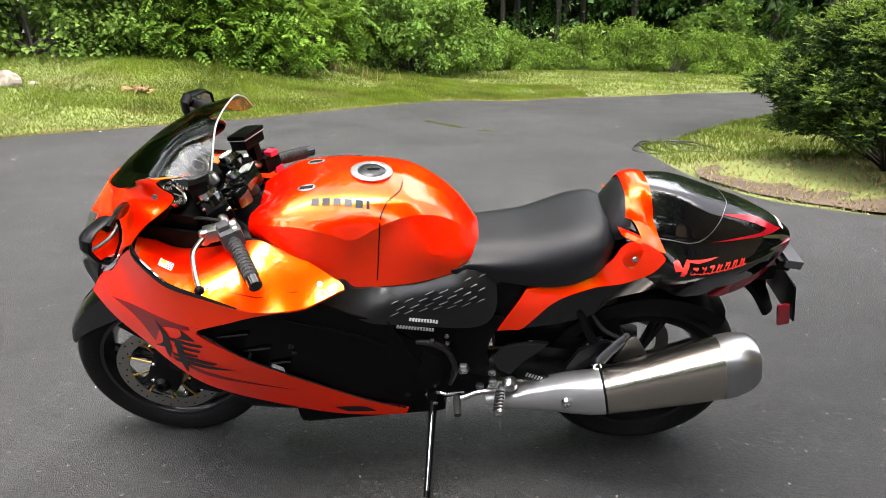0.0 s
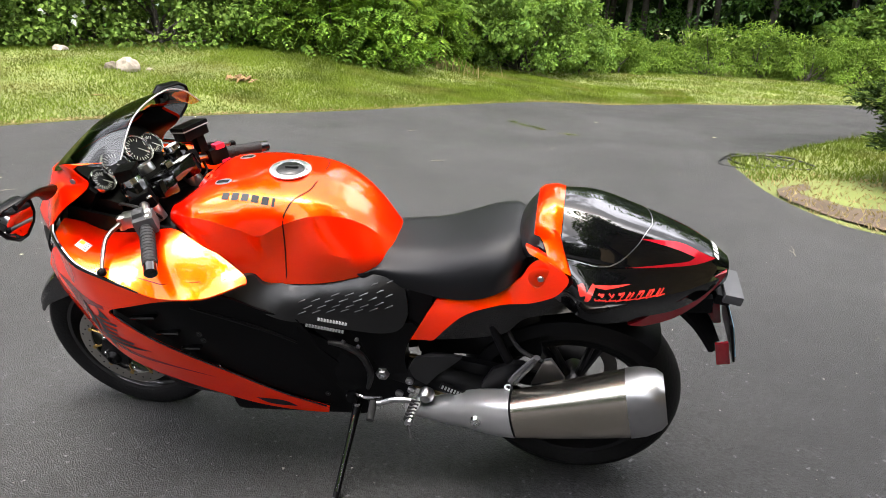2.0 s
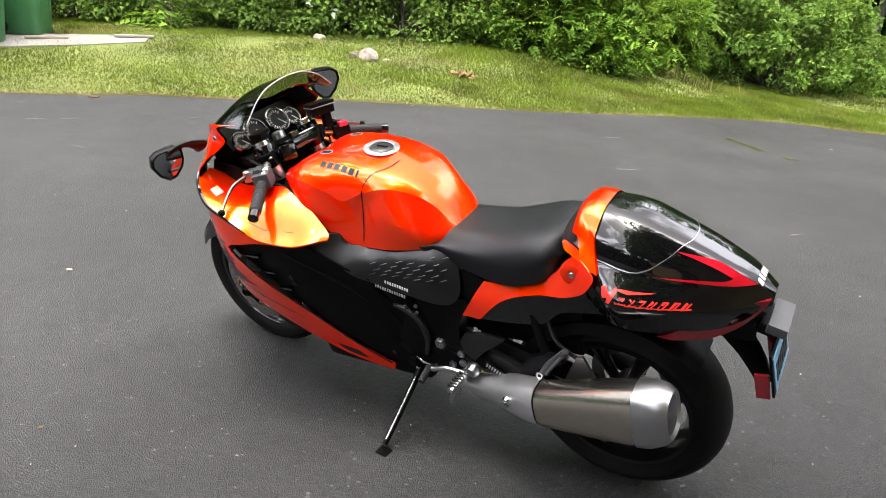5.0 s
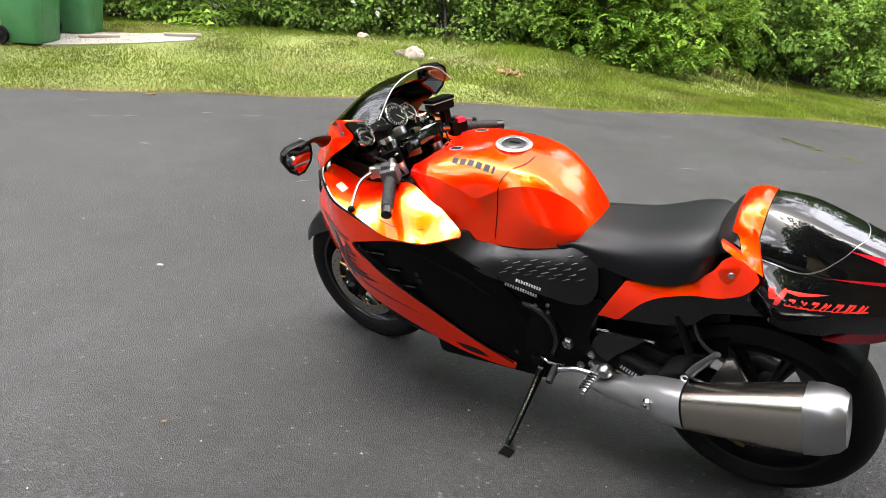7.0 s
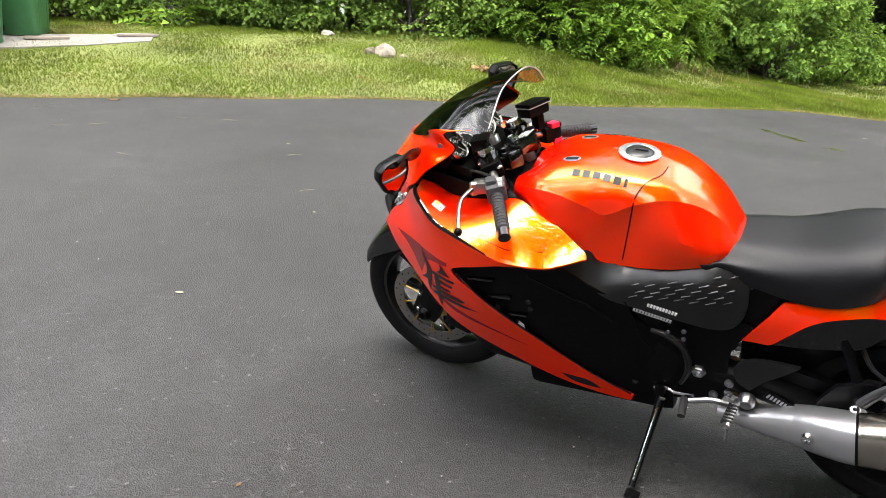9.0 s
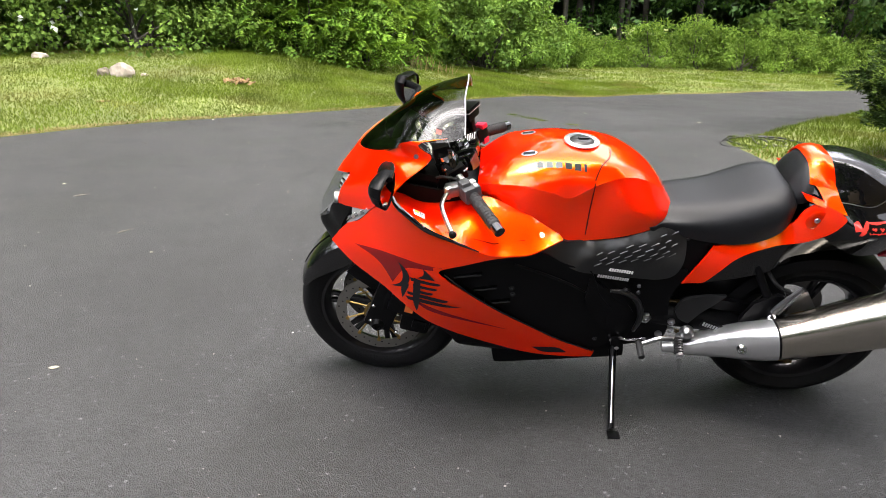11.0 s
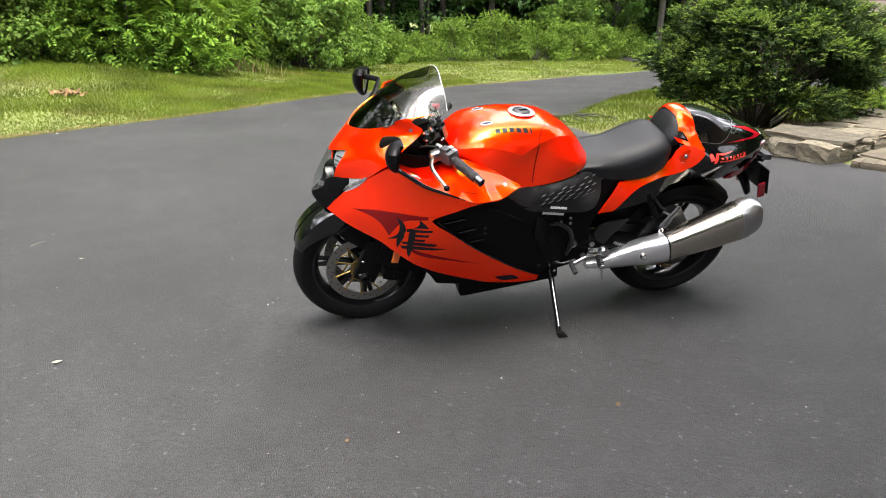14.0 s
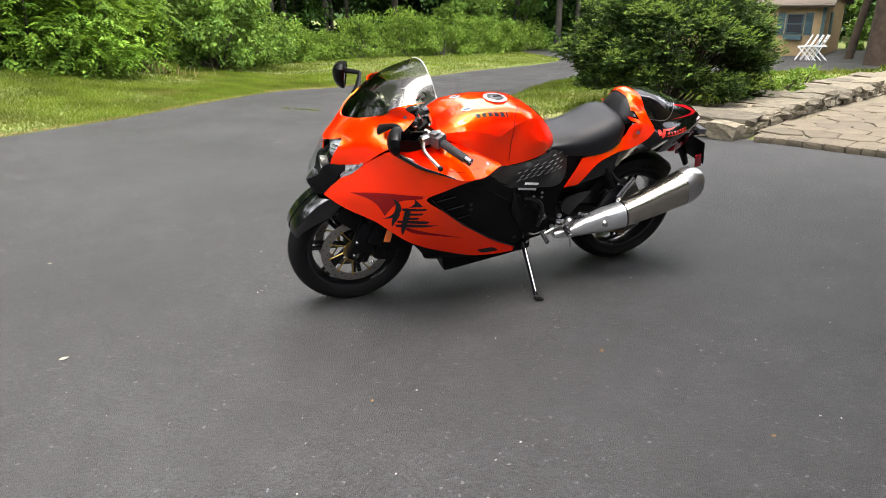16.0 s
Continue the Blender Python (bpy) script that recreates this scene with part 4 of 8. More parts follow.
        for i in range(9):
            for j in range(5):
                x, z = 0.672 + 0.038 * i + 0.016 * (j % 2), 0.702 - 0.017 * j + 0.003 * i
                if x > 0.985 or x < 0.735 or z > 0.690 + 0.25 * max(0, x - 0.80):
                    continue
                marks.append(box((0.025, 0.005, 0.0015), (x + 0.012, s * (COVER(x + 0.012, z + 0.0055) + 0.0005), z + 0.0055), (0, -24, s * -8), 0.0006))
        part("ribs", joined(*marks), M_RIBGREY, cv, "raised slanted ribs")
        if s < 0:
            for n, x0, z0, mat in ((10, 0.802, 0.624, M_WHITE), (13, 0.768, 0.604, M_GREYPRINT)):
                bars = joined(*[box((0.0058, 0.0012, 0.011), (x0 + 0.0078 * k, -(COVER(x0 + 0.0078 * k, z0 - 0.0018 * k) + 0.003), z0 - 0.0018 * k), (0, 13, -8), 0) for k in range(n)])
                part("label_print", bars, mat, cv)
        part("rear_cover", panel([(1.015, 0.735, "c"), (1.10, 0.70), (1.06, 0.58), (1.03, 0.56, "c"), (1.034, 0.63), (1.03, 0.70)], lambda x, z, s=s: Vector((x, s * 0.132, z)), (0, -s * 0.03, 0), 0.03), M_SATIN, bike)
        part("screw", lathe([(0, 0), (0.009, 0), (0.009, 0.003), (0.004, 0.003), (0.004, 0), (0, 0)], 10, (1.032, s * 0.134, 0.712), (90 * -s, 0, 0)), M_MATTE, cv)

    # tank
    stations = [
        (0.385, [(0, 0.855), (0.05, 0.868), (0.095, 0.876), (0.118, 0.866, "c"), (0.124, 0.848), (0.120, 0.835)]),
        (0.46, [(0, 0.918), (0.08, 0.926), (0.140, 0.914), (0.166, 0.890, "c"), (0.176, 0.86), (0.172, 0.832)]),
        (0.53, [(0, 0.948), (0.09, 0.948), (0.148, 0.926), (0.178, 0.893, "c"), (0.190, 0.85), (0.194, 0.80)]),
        (0.61, [(0, 0.962), (0.115, 0.950), (0.158, 0.916), (0.178, 0.873, "c"), (0.176, 0.82), (0.186, 0.735)]),
        (0.66, [(0, 0.966), (0.118, 0.948), (0.158, 0.908), (0.172, 0.856, "c"), (0.166, 0.80), (0.178, 0.708)]),
        (0.73, [(0, 0.963), (0.110, 0.948), (0.144, 0.924), (0.162, 0.893, "c"), (0.160, 0.82), (0.170, 0.712)]),
        (0.80, [(0, 0.946), (0.095, 0.937), (0.124, 0.926), (0.144, 0.912, "c"), (0.170, 0.83), (0.170, 0.722)]),
        (0.87, [(0, 0.912), (0.06, 0.908), (0.088, 0.903), (0.108, 0.894, "c"), (0.163, 0.81), (0.160, 0.735)]),
        (0.93, [(0, 0.864), (0.04, 0.862), (0.062, 0.858), (0.080, 0.852, "c"), (0.136, 0.79), (0.140, 0.748)]),
        (0.985, [(0, 0.79), (0.03, 0.79), (0.045, 0.788), (0.06, 0.785), (0.08, 0.77), (0.08, 0.755)]),
    ]
    tank = part("fuel_tank", loft(stations, 5, 5), M_ORANGE, bike, "candy orange fuel tank with knee scallops", sharp=14)
    tree = skin(tank)
    cap = lathe([(0.03, 0.0), (0.055, 0.0), (0.055, 0.004), (0.052, 0.006), (0.040, 0.006), (0.038, 0.003)], 40, (0.695, -0.004, 0.9625), (0, 3, 0))
    ring = part("filler_ring", cap, M_SILVER, tank, "brushed silver filler ring")
    part("filler_cap", joined(lathe([(0, 0.010), (0.02, 0.010), (0.032, 0.008), (0.037, 0.004), (0.037, 0.0)], 32, (0.695, -0.004, 0.9625), (0, 3, 0)), box((0.034, 0.012, 0.006), (0.70, -0.004, 0.974), (0, 3, 12), 0.003)), M_MATTE, ring, "dark lockable filler cap")
    for k in range(7):
        a = math.tau * k / 7
        part("bolt", lathe([(0, 0), (0.0028, 0), (0.0028, 0.0015), (0, 0.0015)], 8, (0.695 + 0.0465 * math.cos(a), -0.004 + 0.0465 * math.sin(a), 0.9685), (0, 3, 0)), M_ALLOY, ring)
    for s in (-1, 1):
        for k in range(6):
            x, w = 0.556 + 0.0275 * k, 0.008 if k == 5 else 0.019
            part("brand_bar", decal([(x, s * (0.120 + 0.001 * k)), (x + w, s * (0.121 + 0.001 * k)), (x + w + 0.001, s * (0.138 + 0.001 * k)), (x + 0.001, s * (0.138 + 0.001 * k))], tree, s, 0.0016, 0.02, 1, False, "z"), M_DECAL_BLACK, tank)
        oval = [(0.535 + 0.024 * math.cos(math.tau * k / 10), s * 0.075 + 0.016 * math.sin(math.tau * k / 10)) for k in range(10)]
        bd = part("badge", decal(oval, tree, s, 0.0016, 0.012, 2, True, "z"), M_SILVER, tank, "oval silver badge")
        part("badge_print", decal(stroke((0.518, s * 0.075), (0.552, s * 0.075), 0.014), tree, s, 0.0024, 0.02, 1, False, "z"), M_DECAL_BLACK, bd)
        seam = spline([(0.778, 0.03), (0.772, 0.08), (0.745, 0.125), (0.728, 0.155)], 5)
        bits = [decal(stroke((a.x, s * a.y), (b.x, s * b.y), 0.003), tree, s, 0.0011, 0.05, 1, False, "z") for a, b in zip(seam, seam[1:])]
        part("upper_seam", joined(*bits), M_SATIN, tank)
        low = spline([(0.728, 0.90), (0.722, 0.82), (0.716, 0.73)], 6)
        lows = [decal(stroke((a.x, a.y), (b.x, b.y), 0.003), tree, s, 0.0011, 0.05, 1, False, "y") for a, b in zip(low, low[1:])]
        part("lower_seam", joined(*lows), M_SATIN, tank)

    # seat
    def seat_row(x, zt, w, zb):
        return (x, [(0, zt), (w * 0.55, zt - 0.003), (w * 0.86, zt - 0.024), (w, (zt + zb) / 2), (w * 0.98, zb)])
    seat = loft([seat_row(0.906, 0.766, 0.152, 0.745), seat_row(0.925, 0.777, 0.15, 0.738), seat_row(0.955, 0.790, 0.135, 0.730), seat_row(1.02, 0.800, 0.142, 0.716), seat_row(1.10, 0.812, 0.147, 0.704), seat_row(1.17, 0.834, 0.154, 0.704),
                 seat_row(1.235, 0.858, 0.160, 0.722), seat_row(1.29, 0.871, 0.155, 0.752), seat_row(1.322, 0.866, 0.130, 0.780), seat_row(1.338, 0.845, 0.10, 0.80)], 5, 5)
    part("seat", seat, M_VINYL, bike, "black vinyl rider seat")
    pad = loft([(1.305, [(0, 0.852), (0.04, 0.850), (0.065, 0.842), (0.072, 0.832), (0.066, 0.822)]), (1.322, [(0, 0.895), (0.045, 0.890), (0.080, 0.868), (0.096, 0.845), (0.092, 0.822)]),
                (1.345, [(0, 0.930), (0.048, 0.926), (0.090, 0.895), (0.112, 0.858), (0.108, 0.83)]), (1.366, [(0, 0.944), (0.048, 0.940), (0.092, 0.908), (0.114, 0.866), (0.11, 0.84)])], 4, 4)
    part("back_pad", pad, M_VINYL, bike, "black padded hip rest")

    # tail: orange arch, black hump, lamp
    arch = loft([(1.352, [(0, 0.944), (0.03, 0.943), (0.052, 0.939), (0.068, 0.930), (0.087, 0.913), (0.101, 0.893)]), (1.366, [(0, 0.954), (0.032, 0.953), (0.058, 0.947), (0.078, 0.935), (0.097, 0.914), (0.109, 0.893)]),
                 (1.392, [(0, 0.960), (0.034, 0.959), (0.062, 0.951), (0.084, 0.937), (0.107, 0.914), (0.120, 0.894)]),
                 (1.416, [(0, 0.956), (0.034, 0.955), (0.060, 0.948), (0.086, 0.934), (0.109, 0.913), (0.123, 0.894)])], 4, 4, ends=False)
    arch_ob = part("tail_arch", arch, M_ORANGE, bike, "candy orange arch in front of the tail hump")
    ARM = Rbf([(1.33, 0.955, 0.052), (1.375, 0.940, 0.086), (1.40, 0.905, 0.114), (1.425, 0.868, 0.146), (1.447, 0.835, 0.176), (1.36, 0.853, 0.136), (1.312, 0.876, 0.116), (1.345, 0.935, 0.078), (1.37, 0.90, 0.104), (1.385, 0.86, 0.140)])
    arm = [(1.356, 0.908, "c"), (1.380, 0.916), (1.404, 0.914), (1.416, 0.900), (1.430, 0.868), (1.448, 0.834, "c"), (1.40, 0.843), (1.365, 0.850), (1.345, 0.856), (1.334, 0.870, "c"), (1.358, 0.864), (1.390, 0.858, "c"), (1.376, 0.882), (1.364, 0.894)]
    for s in (-1, 1):
        part("arch_arm", panel(arm, side(ARM, s), (0, -s * 0.014, 0), 0.01), M_ORANGE, arch_ob, "candy orange boomerang-shaped arm")
        part("recess_plate", panel([(1.352, 0.872, "c"), (1.380, 0.865, "c"), (1.366, 0.892, "c")], lambda x, z, s=s: Vector((x, s * (ARM(x, z) - 0.012), z)), None, 0.02, smooth=False), M_BOXGREY, arch_ob)
    hump_rows = [
        (1.358, [(0, 0.940), (0.046, 0.934), (0.082, 0.905), (0.102, 0.874), (0.114, 0.855), (0.132, 0.832), (0.138, 0.800), (0.130, 0.745)]),
        (1.412, [(0, 0.953), (0.054, 0.947), (0.104, 0.910), (0.128, 0.878), (0.138, 0.857), (0.152, 0.832), (0.156, 0.800), (0.145, 0.742)]),
        (1.50, [(0, 0.947), (0.068, 0.939), (0.118, 0.902), (0.140, 0.868), (0.150, 0.848), (0.190, 0.818), (0.209, 0.786), (0.172, 0.700)]),
        (1.60, [(0, 0.917), (0.062, 0.910), (0.108, 0.876), (0.126, 0.848), (0.134, 0.834), (0.167, 0.806), (0.183, 0.777), (0.142, 0.688)]),
        (1.70, [(0, 0.882), (0.05, 0.876), (0.082, 0.852), (0.095, 0.830), (0.101, 0.820), (0.119, 0.796), (0.130, 0.768), (0.100, 0.692)]),
        (1.78, [(0, 0.848), (0.034, 0.842), (0.050, 0.827), (0.058, 0.812), (0.062, 0.805), (0.071, 0.790), (0.075, 0.772), (0.060, 0.718)]),
        (1.83, [(0, 0.812), (0.016, 0.810), (0.025, 0.803), (0.029, 0.797), (0.031, 0.793), (0.033, 0.787), (0.034, 0.780), (0.028, 0.762)])]
    hump = part("tail_hump", loft(hump_rows, 5, 5), M_GLOSS, bike, "gloss black single-seat tail hump with red stripes")
    tree = skin(hump)
    for s in (-1, 1):
        part("red_stripe", decal([(1.60, 0.897, "c"), (1.66, 0.886), (1.712, 0.871), (1.79, 0.832, "c"), (1.745, 0.831), (1.66, 0.838), (1.57, 0.845, "c"), (1.66, 0.844), (1.72, 0.842), (1.738, 0.846, "c"), (1.70, 0.864), (1.65, 0.882)], tree, s, 0.0014, 0.012, 4), M_DECAL_RED, hump, "candy red arrow stripe")
        z0 = 0.804
        script = [decal([(1.466, z0 + 0.012, "c"), (1.478, z0 + 0.018), (1.488, z0 + 0.002, "c"), (1.50, z0 + 0.020), (1.506, z0 + 0.012, "c"), (1.494, z0 - 0.016), (1.484, z0 - 0.018, "c"), (1.486, z0 - 0.004), (1.474, z0 - 0.010, "c")], tree, s, 0.0014, 0.01, 3),
                  decal([(1.495, z0 + 0.017, "c"), (1.59, z0 + 0.013, "c"), (1.53, z0 + 0.009)], tree, s, 0.0014, 0.01, 2)]
        for k in range(7):
            x, z = 1.508 + 0.0235 * k, z0 - 0.003 - 0.0012 * k
            script.append(decal(stroke((x, z - 0.007), (x + 0.011, z + 0.006), 0.006), tree, s, 0.0014, 0.02, 1, False))
            script.append(decal(stroke((x + 0.008, z - 0.007), (x + 0.019, z + 0.005), 0.004), tree, s, 0.0014, 0.02, 1, False))
            script.append(decal(stroke((x, z - 0.0065), (x + 0.022, z - 0.006), 0.003), tree, s, 0.0014, 0.02, 1, False))
            if k in (0, 2, 4, 5):
                script.append(decal(stroke((x + 0.006, z + 0.005), (x + 0.020, z + 0.005), 0.003), tree, s, 0.0014, 0.02, 1, False))
        tagged(part("script", joined(*script), M_DECAL_SCRIPT, hump, "slanted red script shapes"), kind="stuff")
        rim = spline([(1.632, 0.0), (1.630, 0.03), (1.617, 0.061), (1.595, 0.10), (1.56, 0.132), (1.51, 0.148), (1.458, 0.145), (1.424, 0.140)], 4)
        # joint of the hump, its lit glint painted as a bright alloy line
        part("lit_hump_joint", joined(*[decal(stroke((a.x, s * a.y), (b.x, s * b.y), 0.0015), tree, s, 0.0010, 0.05, 1, False, "z") for a, b in zip(rim, rim[1:])]), M_ALLOY, hump)
    part("tail_print", joined(*[decal(stroke((1.786, -0.028 + 0.014 * k), (1.800, -0.030 + 0.014 * k), 0.010), tree, -1, 0.0014, 0.05, 1, False, "z") for k in range(5)]), M_WHITE, hump, "white print bars")

    tail_out = [(1.04, 0.549, "c"), (1.095, 0.558), (1.114, 0.574, "c"), (1.143, 0.616), (1.176, 0.653), (1.226, 0.686), (1.287, 0.712), (1.362, 0.733), (1.410, 0.764), (1.437, 0.806), (1.440, 0.834), (1.385, 0.85), (1.35, 0.825), (1.327, 0.785), (1.285, 0.75), (1.225, 0.72), (1.16, 0.700), (1.112, 0.690, "c"), (1.08, 0.63)]
    under_out = [(1.085, 0.552, "c"), (1.116, 0.574), (1.145, 0.614), (1.178, 0.651), (1.228, 0.684), (1.29, 0.710), (1.364, 0.731), (1.41, 0.775), (1.47, 0.775, "c"), (1.55, 0.698), (1.60, 0.69, "c"), (1.49, 0.682), (1.416, 0.670), (1.345, 0.655), (1.305, 0.612), (1.266, 0.592), (1.20, 0.572), (1.12, 0.555, "c")]
    for s in (-1, 1):
        tp = part("tail_fairing", panel(tail_out, side(TAIL, s), (0, -s * 0.006, 0), 0.014), M_ORANGE, bike, "candy orange tail fairing")
        part("screw", lathe([(0, 0.002), (0.006, 0.002), (0.012, 0.004), (0.030, 0.0015), (0.032, 0), (0, 0)], 24, (1.378, s * 0.158, 0.805), (90 * -s, 0, 0)), M_ORANGE, tp)
        part("bolt", lathe([(0, 0.004), (0.004, 0.004), (0.007, 0.006), (0.009, 0.003), (0.009, 0)], 12, (1.378, s * 0.158, 0.805), (90 * -s, 0, 0)), M_ALLOY, tp)
        part("under_cowl", panel(under_out, lambda x, z, s=s: Vector((x, s * (0.142 - 0.16 * max(0, x - 1.3)), z)), (0, -s * 0.02, 0), 0.02), M_GLOSS, bike, "gloss black cowl under the tail")
        lens = [(1.60, 0.678, "c"), (1.70, 0.680), (1.765, 0.712), (1.81, 0.765), (1.824, 0.800, "c"), (1.768, 0.784), (1.715, 0.745), (1.665, 0.718)]
        part("tail_lamp", panel(lens, lambda x, z, s=s: Vector((x, s * (0.142 - 0.50 * max(0, x - 1.63)), z)), (0, -s * 0.03, 0), 0.02), M_REDLENS, bike, "red tail lamp lens")
    part("tail_underside", box((0.22, 0.12, 0.05), (1.70, 0, 0.69), (0, -6, 0), 0.012), M_SATIN, bike)
    hang = part("plate_hanger", joined(tube([(1.72, 0, 0.69), (1.80, 0, 0.61), (1.855, 0, 0.52)], [0.035, 0.03, 0.022], 8, 3, squash=0.6), box((0.04, 0.10, 0.030), (1.83, 0, 0.716), (0, 8, 0), 0.005), box((0.16, 0.05, 0.02), (1.77, 0, 0.708), (0, -4, 0), 0.005)), M_SATIN, bike, "black plate hanger")
    part("plate_lamp", box((0.046, 0.12, 0.026), (1.852, 0, 0.726), (0, 8, 0), 0.004), M_BOXGREY, hang, "grey plate lamp")
    part("plate_frame", box((0.006, 0.19, 0.125), (1.868, 0, 0.618), (0, -14, 0), 0.002), M_SATIN, hang)
    plate = part("number_plate", box((0.003, 0.176, 0.10), (1.873, 0, 0.618), (0, -14, 0), 0.001), M_PLATE, hang, "pale blue number plate")
    part("plate_print", joined(*[box((0.002, 0.018, 0.05), (1.8752, -0.06 + 0.024 * k, 0.617), (0, -14, 0), 0) for k in range(6)]), M_DECAL_BLACK, plate)
    for s in (-1, 1):
        part("reflector", box((0.034, 0.010, 0.072), (1.853, s * 0.085, 0.575), (0, -14, 0), 0.004), M_REDLENS, hang, "red side reflector")

    # exhausts
    for s in (-1, 1):
        cx = [(1.345, 0.398), (1.40, 0.418), (1.50, 0.455), (1.60, 0.492), (1.68, 0.52)]
        def ring(c, ry, rz_, y, lean_=0.36):
            out = []
            for k in range(28):
                a = math.tau * k / 28
                e = 2 / 2.6
                u = math.copysign(abs(math.cos(a)) ** e, math.cos(a)) * ry
                v = math.copysign(abs(math.sin(a)) ** e, math.sin(a)) * rz_
                out.append(Vector((c[0] - v * lean_, s * y + u, c[1] + v * (1 - lean_ * 0.1))))
            return out
        def sleeve(rings):
            bm = bmesh.new()
            vs = [[bm.verts.new(p) for p in r] for r in rings]
            for r, q in zip(vs, vs[1:]):
                for k in range(28):
                    bm.faces.new((r[k], r[(k + 1) % 28], q[(k + 1) % 28], q[k]))
            bm.faces.new(vs[0])
            bm.faces.new(vs[-1])
            return bm
        body = part("muffler", sleeve([ring((1.342, 0.411), 0.053, 0.063, 0.237, 0.22), ring((1.43, 0.453), 0.058, 0.071, 0.250, 0.22), ring((1.53, 0.502), 0.063, 0.080, 0.264, 0.22), ring((1.616, 0.545), 0.066, 0.086, 0.276, 0.22)]), M_MUFFLER, bike, "brushed stainless muffler")
        part("end_cap", sleeve([ring((1.616, 0.545), 0.0675, 0.0875, 0.276, 0.22), ring((1.648, 0.561), 0.067, 0.086, 0.280, 0.22), ring((1.682, 0.578), 0.060, 0.073, 0.284, 0.22), ring((1.696, 0.585), 0.050, 0.058, 0.286, 0.22), ring((1.690, 0.582), 0.042, 0.047, 0.286, 0.22), ring((1.63, 0.552), 0.034, 0.038, 0.278, 0.22)]), M_ALLOY, body, "satin alloy end cap")
        part("clamp_band", sleeve([ring((1.334, 0.408), 0.0525, 0.0625, 0.235, 0.22), ring((1.343, 0.412), 0.0525, 0.0625, 0.237, 0.22)]), M_SATIN, body, "dark joint band")
        neck = [ring((1.02, 0.292), 0.026, 0.017, 0.15, 0.1), ring((1.09, 0.306), 0.032, 0.029, 0.162, 0.12), ring((1.16, 0.333), 0.038, 0.045, 0.178, 0.16), ring((1.21, 0.355), 0.0435, 0.0515, 0.192, 0.2)]
        part("muffler_neck", sleeve(neck), M_SILVER, body, "satin alloy link pipe")
        part("muffler_cone", sleeve([ring((1.206, 0.353), 0.044, 0.052, 0.190, 0.2), ring((1.25, 0.372), 0.050, 0.060, 0.206, 0.22), ring((1.30, 0.393), 0.0535, 0.064, 0.224, 0.22), ring((1.336, 0.409), 0.054, 0.0645, 0.235, 0.22)]), M_SILVER, body, "bright alloy cone")
        part("muffler_bolt", lathe([(0, 0.004), (0.005, 0.004), (0.006, 0.012), (0.014, 0.010), (0.017, 0)], 16, (1.238, s * 0.252, 0.380), (90 * -s, 0, 0)), M_CHROME, body)
        peg_arm = part("passenger_peg", tube([(1.322, s * 0.19, 0.472), (1.345, s * 0.195, 0.52), (1.386, s * 0.2, 0.586)], [0.016, 0.017, 0.012], 10, 3, squash=0.6), M_BOXGREY, bike, "folded passenger footpeg")
        part("peg_strip", tube([(1.335, s * 0.205, 0.488), (1.352, s * 0.208, 0.525), (1.380, s * 0.21, 0.572)], 0.0045, 6, 3), M_ALLOY, peg_arm)
        part("peg_spring", lathe([(0.006, 0), (0.012, 0), (0.012, 0.03), (0.006, 0.03)], 12, (1.318, s * 0.18, 0.478), (90 * -s, 0, 0), closed=True), M_CHROME, peg_arm)
        brk = panel([(1.27, 0.50, "c"), (1.34, 0.535), (1.37, 0.515, "c"), (1.30, 0.44), (1.26, 0.40, "c"), (1.24, 0.43)], lambda x, z, s=s: Vector((x, s * 0.175, z)), (0, -s * 0.015, 0), 0.03)
        part("hanger_bracket", brk, M_SATIN, bike)
        part("hanger_plate", panel([(1.375, 0.455, "c"), (1.405, 0.545, "c"), (1.422, 0.552, "c"), (1.462, 0.490, "c")], lambda x, z, s=s: Vector((x, s * 0.166, z)), (0, -s * 0.01, 0), 0.03, smooth=False), M_ALLOY, bike)

    part("shock_cover", joined(box((0.36, 0.16, 0.20), (1.21, 0, 0.555), (0, -6, 0), 0.02), box((0.10, 0.12, 0.16), (1.10, 0, 0.46), (0, 10, 0), 0.02)), M_SATIN, bike, "black rear shock cover")
    for s in (-1, 1):
        part("reservoir_hose", tube([(1.30, s * 0.12, 0.60), (1.34, s * 0.14, 0.55), (1.42, s * 0.135, 0.50), (1.47, s * 0.13, 0.43)], 0.006, 8, 4), M_RUBBER, bike)
        part("strut", tube([(1.26, s * 0.13, 0.62), (1.30, s * 0.15, 0.54), (1.335, s * 0.165, 0.48)], [0.014, 0.013, 0.016], 10, 3), M_SATIN, bike, "black subframe strut")

    # foot controls and side stand
    for s in (-1, 1):
        heel = panel([(1.035, 0.455, "c"), (1.055, 0.492), (1.112, 0.512), (1.185, 0.518, "c"), (1.150, 0.478), (1.118, 0.446), (1.085, 0.40, "c"), (1.050, 0.42)], lambda x, z, s=s: Vector((x, s * 0.165, z)), (0, -s * 0.012, 0), 0.02)
        part("heel_guard", heel, M_MATTE, bike, "matt heel guard")
        peg = tube([(1.065, s * 0.165, 0.355), (1.055, s * 0.22, 0.345), (1.05, s * 0.262, 0.34)], [0.012, 0.015, 0.013], 10, 3, squash=0.7)
        pg = part("footpeg", peg, M_ALLOY, bike, "ribbed alloy footpeg")
        part("peg_rubber", joined(*[box((0.026, 0.005, 0.018), (1.056 - 0.0015 * k, s * (0.195 + 0.011 * k), 0.355 - 0.0015 * k), (0, 10, 0), 0.002) for k in range(6)]), M_RUBBER, pg)
        part("peg_feeler", tube([(1.05, s * 0.258, 0.335), (1.058, s * 0.262, 0.285)], 0.0055, 8, 2), M_CHROME, pg)
